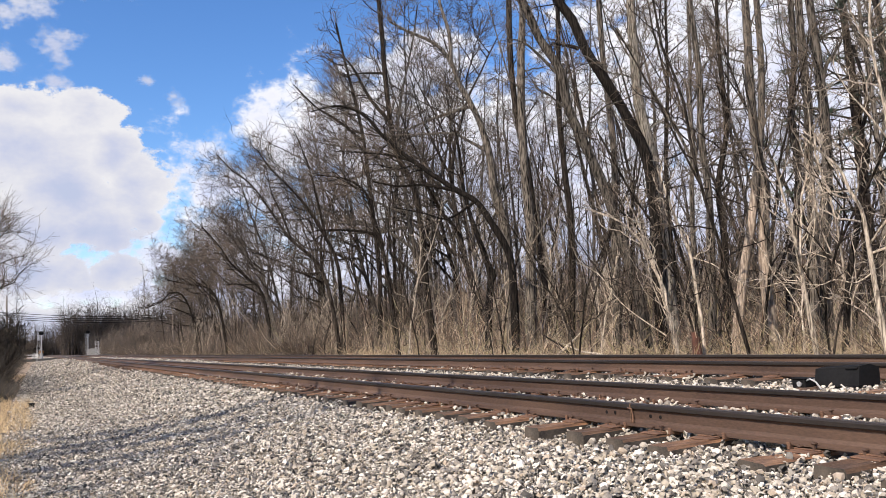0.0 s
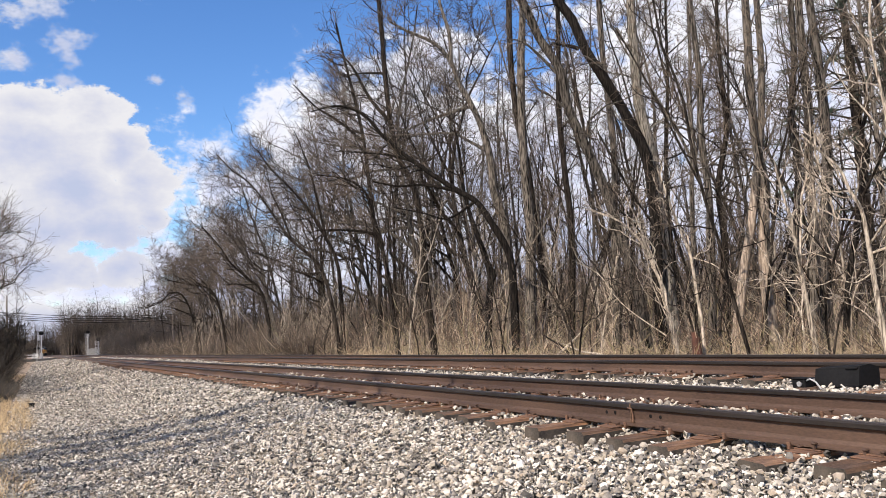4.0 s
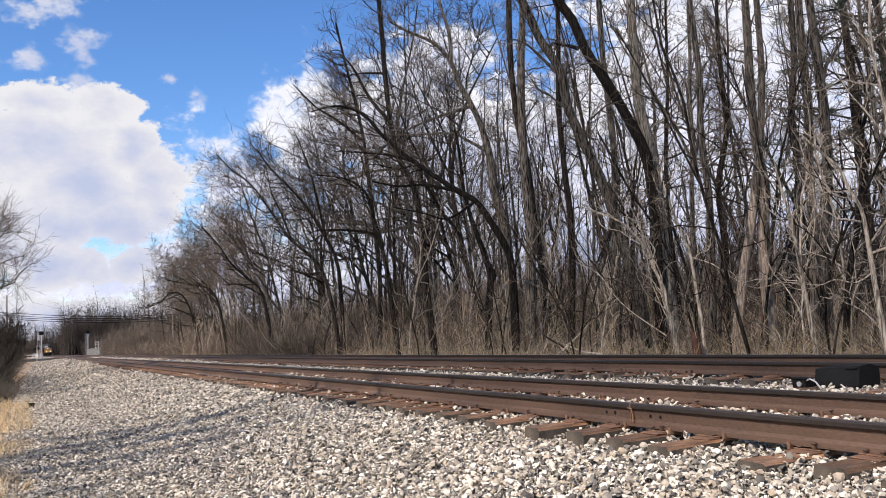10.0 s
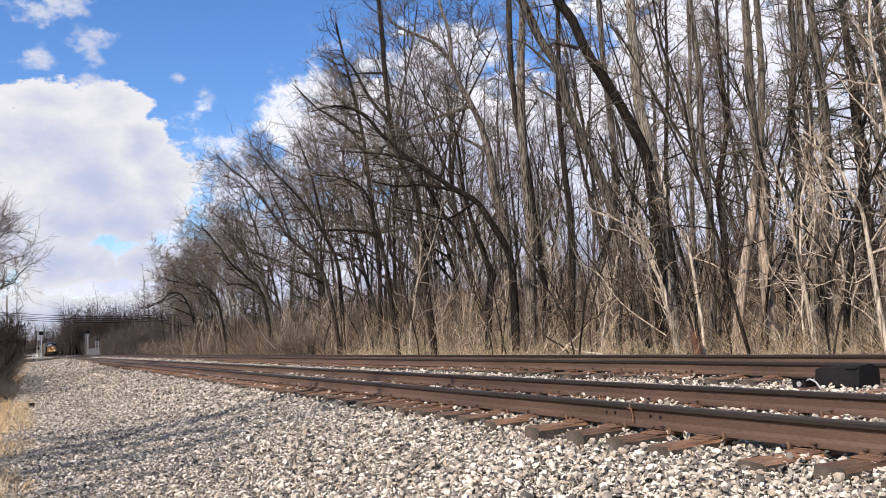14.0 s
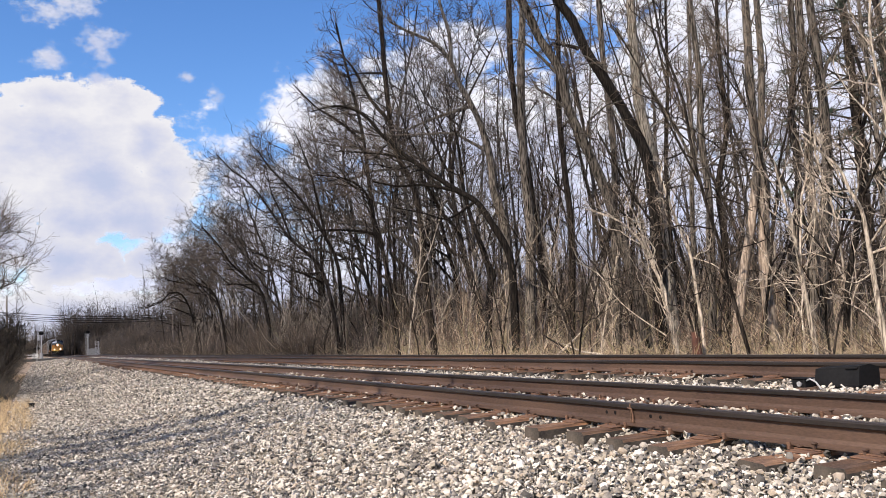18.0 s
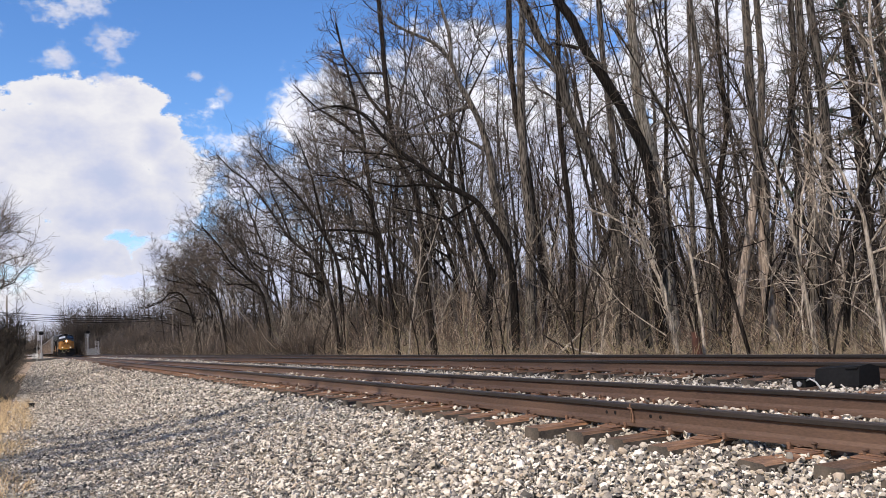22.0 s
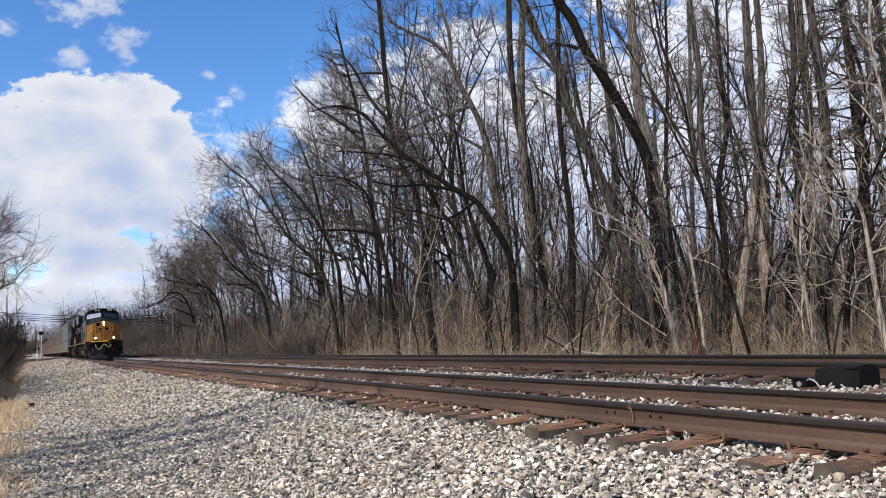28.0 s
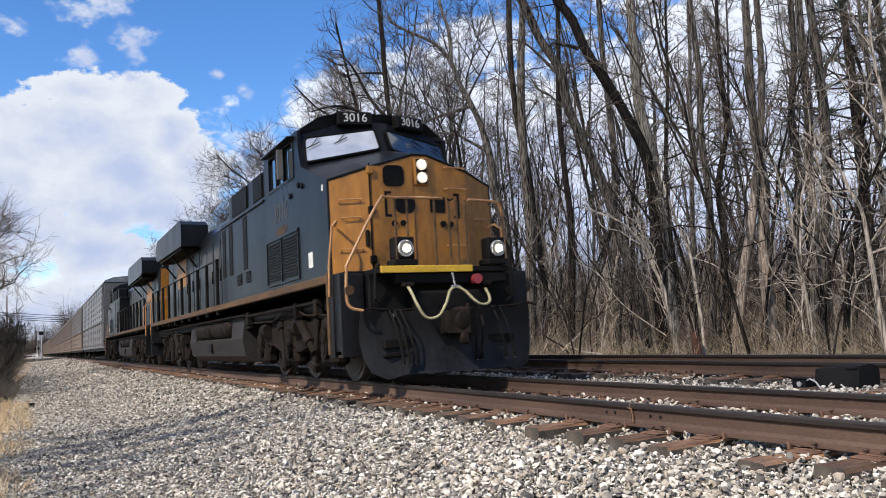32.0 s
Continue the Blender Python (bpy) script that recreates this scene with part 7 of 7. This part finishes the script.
        part("hose_coupling", Shape().box(u + du - 0.018, u + du + 0.018, -1.07, -1.03, 0.28, 0.31, 0.008).mesh("hose_coupling", M_STEEL), lo, "bright metal hose coupling")
    part("drop_pin", Shape().cyl((-0.98, -0.9, 0.93), (-0.98, -0.9, 0.99), 0.02, 6).mesh("drop_pin", M_WHITE), lo)
    for q in (-1, 1):
        part("uncoupling_lever", Shape().tube([(q * 0.25, -0.85, 1.05), (q * 0.9, -0.84, 1.04), (q * 1.3, -0.84, 1.08), (q * 1.42, -0.86, 1.04)], 0.016, 6).mesh("uncoupling_lever", M_TRUCK), lo)
        part("side_lever", Shape().tube([(q * 1.02 - 0.14, -0.93, 1.68), (q * 1.08 - 0.16, -0.97, 1.60), (q * 1.1 - 0.16, -0.97, 1.2), (q * 1.0 - 0.14, -0.94, 1.12)], 0.02, 6).mesh("side_lever", M_BLACK), lo)
    part("red_marker", Shape().cyl((0.36, -0.82, 1.45), (0.36, -0.99, 1.45), 0.075, 14).mesh("red_marker", M_RED), lo, "dull red round marker")
    part("grey_marker", Shape().cyl((0.98, -0.80, 1.26), (0.98, -0.87, 1.26), 0.07, 14).mesh("grey_marker", M_TRUCK), lo)
    # long hood
    hd = lambda y: [(-0.92, y, 1.62), (-0.92, y, 3.80), (-0.74, y, 4.08), (0.74, y, 4.08), (0.92, y, 3.80), (0.92, y, 1.62)]
    part("long_hood", Shape().loft([hd(4.0), hd(20.4)]).mesh("long_hood", M_BLUE), lo, "blue-grey engine hood")
    part("rear_panel", Shape().box(-0.9, 0.9, 20.4, 20.42, 1.7, 3.9).mesh("rear_panel", M_ORANGE), lo, "orange rear hood panel")
    for q in (-1, 1):
        part("side_patch", Shape().box(min(q * 0.95, q * 0.962), max(q * 0.95, q * 0.962), 16.2, 18.0, 2.7, 3.6).mesh("side_patch", M_ORANGE), lo, "orange patch on the hood side")
    for q in (-1, 1):
        for i in range(11):
            y = 8.5 + i * 1.06
            part("hood_door", Shape().box(min(q * 0.92, q * 0.955), max(q * 0.92, q * 0.955), y, y + 0.98, 1.75, 3.55, 0.012).mesh("hood_door", M_BLUE), lo)
            if i < 8:
                part("door_latch", Shape().box(min(q * 0.955, q * 0.985), max(q * 0.955, q * 0.985), y + 0.06, y + 0.1, 2.4, 2.75, 0.006).mesh("door_latch", M_BLACK), lo)
        # plain blocks in place of the lettering
        for i in range(5):
            part("letter_block", Shape().box(min(q * 0.956, q * 0.962), max(q * 0.956, q * 0.962), 9.0 + i * 0.9, 9.6 + i * 0.9, 2.6, 3.35).mesh("letter_block", M_FADED), lo, "plain faded grey block")
        # radiator wing, braces
        rad = Shape().prism([(13.7, 3.72), (13.7, 4.38), (14.0, 4.52), (19.0, 4.52), (19.3, 4.36), (19.3, 3.86), (18.9, 3.78)], 0, min(q * 0.7, q * 1.5), max(q * 0.7, q * 1.5))
        rd = part("radiator", rad.mesh("radiator", M_BLUE), lo, "overhanging blue-grey radiator wing")
        part("screen", Shape().box(min(q * 0.95, q * 1.45), max(q * 0.95, q * 1.45), 14.0, 18.8, 3.66, 3.72, 0.01).mesh("screen", M_BLACK), rd)
        for y in (14.3, 16.4, 18.5):
            part("brace", Shape().tube([(q * 0.93, y, 3.1), (q * 1.4, y, 3.72)], 0.03, 6).mesh("brace", M_BLUE), rd)
        # side handrail
        part("side_handrail", Shape().tube([(q * 1.52, 8.25, 2.72), (q * 1.52, 20.3, 2.72), (q * 1.5, 20.6, 2.5)], 0.019, 6).mesh("side_handrail", M_BLACK), lo)
        for i in range(10):
            y = 8.3 + i * 1.32
            part("stanchion", Shape().box(min(q * 1.49, q * 1.56), max(q * 1.49, q * 1.56), y - 0.05, y + 0.05, 1.4, 2.74, 0.008).mesh("stanchion", M_BLACK), lo)
        part("rear_handrail", Shape().tube([(q * 1.55, 20.75, 1.2), (q * 1.55, 20.8, 2.3), (q * 1.45, 20.85, 2.62), (q * 0.5, 20.95, 2.66)], 0.021, 6).mesh("rear_handrail", M_RAILING), lo, "orange handrail")
        part("rear_post", Shape().tube([(q * 1.55, 20.2, 1.65), (q * 1.55, 20.25, 2.4), (q * 1.3, 20.3, 2.6)], 0.021, 6).mesh("rear_post", M_RAILING), lo, "orange handrail")
        part("rear_steps", Shape().box(min(q * 1.15, q * 1.56), max(q * 1.15, q * 1.56), 20.62, 20.68, 0.42, 1.6, 0.01).box(min(q * 1.15, q * 1.54), max(q * 1.15, q * 1.54), 20.3, 20.65, 0.42, 0.46).box(min(q * 1.15, q * 1.54), max(q * 1.15, q * 1.54), 20.3, 20.65, 0.9, 0.94).mesh("rear_steps", M_PLOW), lo)
        # air tanks and pipes along the side
        for y0, y1 in ((7.9, 9.85), (10.05, 12.1)):
            at_ = Shape().tube([(q * 1.22, y0, 1.06), (q * 1.22, y0 + 0.1, 1.06), (q * 1.22, y1 - 0.1, 1.06), (q * 1.22, y1, 1.06)], [0.12, 0.215, 0.215, 0.12], 16)
            tk = part("air_reservoir", at_.mesh("air_reservoir", M_TRUCK, smooth=True), lo, "grey cylindrical air reservoir")
            part("strap", Shape().tube([(q * 1.22, y0 + 0.5, 1.06), (q * 1.22, y0 + 0.56, 1.06)], 0.225, 16).mesh("strap", M_BLACK), tk)
        part("side_pipe", Shape().tube([(q * 1.42, 1.0, 1.28), (q * 1.42, 5.6, 1.26), (q * 1.4, 6.3, 1.3), (q * 1.4, 13.6, 1.3), (q * 1.4, 19.8, 1.27)], 0.025, 6).mesh("side_pipe", M_TRUCK), lo)
        for y in (1.1, 2.2, 5.7):
            part("valve", Shape().box(min(q * 1.3, q * 1.45), max(q * 1.3, q * 1.45), y, y + 0.12, 1.06, 1.34, 0.02).mesh("valve", M_TRUCK), lo)
    # fuel tank: outer section with recess for the reservoirs
    tp = lambda y, z1: [(-1.3, y, z1), (-1.36, y, 0.80), (-1.30, y, 0.42), (-1.05, y, 0.27), (1.05, y, 0.27), (1.30, y, 0.42), (1.36, y, 0.80), (1.3, y, z1)]
    s = Shape().loft([tp(6.55, 1.25), tp(6.9, 1.30), tp(7.7, 1.30)]).loft([tp(7.7, 0.84), tp(12.3, 0.84)]).loft([tp(12.3, 1.30), tp(13.0, 1.30), tp(13.3, 1.2)])
    s.box(-0.95, 0.95, 7.7, 12.3, 0.8, 1.3)
    part("fuel_tank", s.mesh("fuel_tank", M_TANK), lo, "long grey fuel tank")
    part("fuel_gauge", Shape().box(-1.39, -1.35, 10.0, 10.35, 0.5, 0.74, 0.01).box(1.35, 1.39, 10.0, 10.35, 0.5, 0.74, 0.01).mesh("fuel_gauge", M_BLACK), lo)
    # roof fittings
    part("exhaust_stack", Shape().box(-0.35, 0.35, 11.4, 12.1, 4.05, 4.32, 0.04).mesh("exhaust_stack", M_BLACK), lo)
    part("roof_hatch", Shape().box(-0.7, 0.7, 8.6, 10.9, 4.06, 4.2, 0.05).mesh("roof_hatch", M_BLUE), lo)
    part("horn", Shape().cyl((-0.4, 8.2, 4.3), (-0.4, 7.7, 4.3), 0.03, 8, r2=0.09).cyl((-0.4, 8.2, 4.15), (-0.4, 8.2, 4.33), 0.03, 6).cyl((-0.25, 8.2, 4.3), (-0.25, 7.8, 4.3), 0.03, 8, r2=0.08).mesh("horn", M_BLACK), lo)
    part("antenna", Shape().cyl((-0.5, 3.0, 4.6), (-0.5, 3.0, 4.78), 0.02, 6).cyl((0.3, 3.3, 4.6), (0.3, 3.3, 4.72), 0.09, 10).mesh("antenna", M_BLACK), lo)
    part("air_conditioner", Shape().box(-0.5, 0.5, 2.6, 3.9, 4.6, 4.72, 0.04).mesh("air_conditioner", M_BLUE), lo)
    part("rear_coupler", Shape().box(-0.14, 0.14, 20.9, 21.6, 0.72, 0.98, 0.05).box(-0.2, 0.2, 21.3, 21.75, 0.66, 1.02, 0.05).mesh("rear_coupler", M_TRUCK), lo)
    part("rear_pilot", Shape().box(-1.4, 1.4, 20.95, 21.05, 0.45, 1.6, 0.02).mesh("rear_pilot", M_BLACK), lo)
    loco_truck(lo, 3.13)
    loco_truck(lo, 16.9)
    return lo


# ---------- autorack cars ----------
def panel_mesh(w, h, rows, holes, material):
    """A corrugated side panel."""
    line = [(0.02, 0.0), (0.02, h)]
    for i in reversed(range(rows)):
        z, d = h * (i + 0.5) / rows, h / rows
        line += [(-0.015, z + 0.32 * d), (-0.042, z + 0.2 * d), (-0.042, z - 0.2 * d), (-0.015, z - 0.32 * d)]
    return Shape().prism(line, 1, 0.0, w).mesh("side_panel", material)


LEN = 27.6
NP = 12
PW = (LEN - 1.0) / NP


def autorack(upper, lower, label):
    car = thing("autorack_car", None, label, "rail car", "automobile rail cars")
    s = Shape().box(-1.35, 1.35, 0.2, LEN - 0.2, 0.85, 1.1, 0.03).box(-1.45, -1.3, 0.4, LEN - 0.4, 0.72, 1.1, 0.02).box(1.3, 1.45, 0.4, LEN - 0.4, 0.72, 1.1, 0.02).box(-0.3, 0.3, -0.45, LEN + 0.45, 0.75, 0.95, 0.03)
    part("underframe", s.mesh("underframe", M_BLACK), car, "dark steel underframe")
    rp = lambda y: [(-1.52, y, 5.12), (-1.42, y, 5.30), (-0.9, y, 5.5), (0, y, 5.58), (0.9, y, 5.5), (1.42, y, 5.30), (1.52, y, 5.12)]
    part("roof", Shape().loft([rp(0.3), rp(LEN - 0.3)]).mesh("roof", M_STEEL), car, "curved pale metal roof")
    up, low = panel_mesh(PW - 0.08, 2.45, 6, 0, upper), panel_mesh(PW - 0.08, 1.5, 3, 0, lower)
    post = Shape().box(-0.06, 0.05, -0.05, 0.05, 1.0, 5.14, 0.01).mesh("post", lower)
    for q in (-1, 1):
        r_ = 0 if q < 0 else 180
        for i in range(NP + 1):
            part("post", post, car, m=pose(q * 1.46, 0.5 + i * PW, 0, 0, 0, r_))
        for i in range(NP):
            y = 0.5 + i * PW + (0.04 if q < 0 else PW - 0.04)
            part("side_panel", up, car, m=pose(q * 1.46, y, 2.66, 0, 0, r_))
            part("side_panel", low, car, m=pose(q * 1.46, y, 1.1, 0, 0, r_))
        part("top_chord", Shape().box(min(q * 1.4, q * 1.53), max(q * 1.4, q * 1.53), 0.3, LEN - 0.3, 5.08, 5.2, 0.015).mesh("top_chord", M_STEEL), car)
        part("side_sill", Shape().box(min(q * 1.4, q * 1.53), max(q * 1.4, q * 1.53), 0.3, LEN - 0.3, 0.92, 1.1, 0.015).mesh("side_sill", lower), car)
        part("ladder", Shape().tube([(q * 1.56, 0.42, 1.0), (q * 1.56, 0.42, 5.0)], 0.02, 5).tube([(q * 1.56, 0.85, 1.0), (q * 1.56, 0.85, 5.0)], 0.02, 5).mesh("ladder", M_STEELD), car)
    for y in (0.3, LEN - 0.36):
        part("end_door", Shape().box(-1.46, -0.01, y, y + 0.06, 1.0, 5.2, 0.01).box(0.01, 1.46, y, y + 0.06, 1.0, 5.2, 0.01).mesh("end_door", lower), car)
    for yc in (2.6, LEN - 2.6):
        t = part("truck", Shape().box(-0.95, 0.95, -0.25, 0.25, 0.4, 0.8, 0.05).mesh("truck", M_BLACK), car, m=pose(0, yc, 0))
        for q in (-1, 1):
            part("side_frame", Shape().prism([(-1.15, 0.35), (-1.15, 0.55), (-0.6, 0.72), (0.6, 0.72), (1.15, 0.55), (1.15, 0.35), (0.7, 0.35), (0.35, 0.22), (-0.35, 0.22), (-0.7, 0.35)], 0, min(q * 1.0, q * 1.12), max(q * 1.0, q * 1.12)).mesh("side_frame", M_TRUCK), t)
        for a in (-0.89, 0.89):
            part("wheelset", WS_CAR, car, m=pose(0, yc + a, R_CAR))
    return car


# ---------- the train: each vehicle and how far it runs behind the leader's headlight ----------
X_TRAIN = X1 + 0.02
lead = locomotive(True, "blue-grey diesel locomotive with orange nose and lit headlights")
second = locomotive(False, "second blue-grey diesel locomotive coupled backwards behind the leader")
train = [(lead, 0.0, 0), (second, 43.15, 180)]
grey_car = autorack(M_STEEL, M_STEELD, "tall silver-grey enclosed rail car for automobiles")
tan_car = autorack(M_TAN, M_TAN, "tall faded reddish-brown enclosed rail car for automobiles")
mixed_car = autorack(M_STEELD, M_TAN, "tall grey and brown enclosed rail car for automobiles")
KINDS = [grey_car, mixed_car, tan_car]
for i in range(13):
    c = KINDS[i] if i < 3 else copy_thing(tan_car if i % 4 else mixed_car, pose(0, 0, 0))
    train.append((c, 44.85 + 28.7 * i, 0))

SPEED, FRONT32 = 16.986, 10.79
LAGS = [(27.5, 0.0), (29.5, -0.004), (30, -0.008), (31, -0.003), (31.5, 0.002), (32, 0.016)]


def headway(t):
    """Where the leading headlight is along the line at t seconds."""
    lag = 0.0
    for (t0, a), (t1, b) in zip(LAGS, LAGS[1:]):
        if t0 <= t <= t1:
            lag = a + (b - a) * (t - t0) / (t1 - t0)
    return FRONT32 + SPEED * (32 - t + lag)


def motions():
    sky_motions()
    times = [float(i) for i in range(28)] + [27.5 + 0.25 * i for i in range(1, 19)]
    times = sorted(set(times))
    for ob, back, turn in train:
        rows = []
        for t in times:
            y = headway(t) + back
            mid = y + (11 if turn == 0 else -11)
            slope = math.degrees(math.atan2(bend(mid + 5) - bend(mid - 5), 10))
            rows.append((t, pose(X_TRAIN + bend(mid) - math.tan(radians(slope)) * (mid - y), y, 0, 0, 0, turn - slope)))
        walk(ob, rows)
    for n, (w, (x, y, z), r) in enumerate(spinning):
        way = -1 if n >= 6 else 1
        rows = []
        for i in range(0, 32 * FPS + 1):
            t = i / FPS
            a = way * (FRONT32 + SPEED * 32 - headway(t)) / r
            rows.append((t, pose(x, y, z, math.degrees(a) % 360)))
        walk(w, rows)

motions()
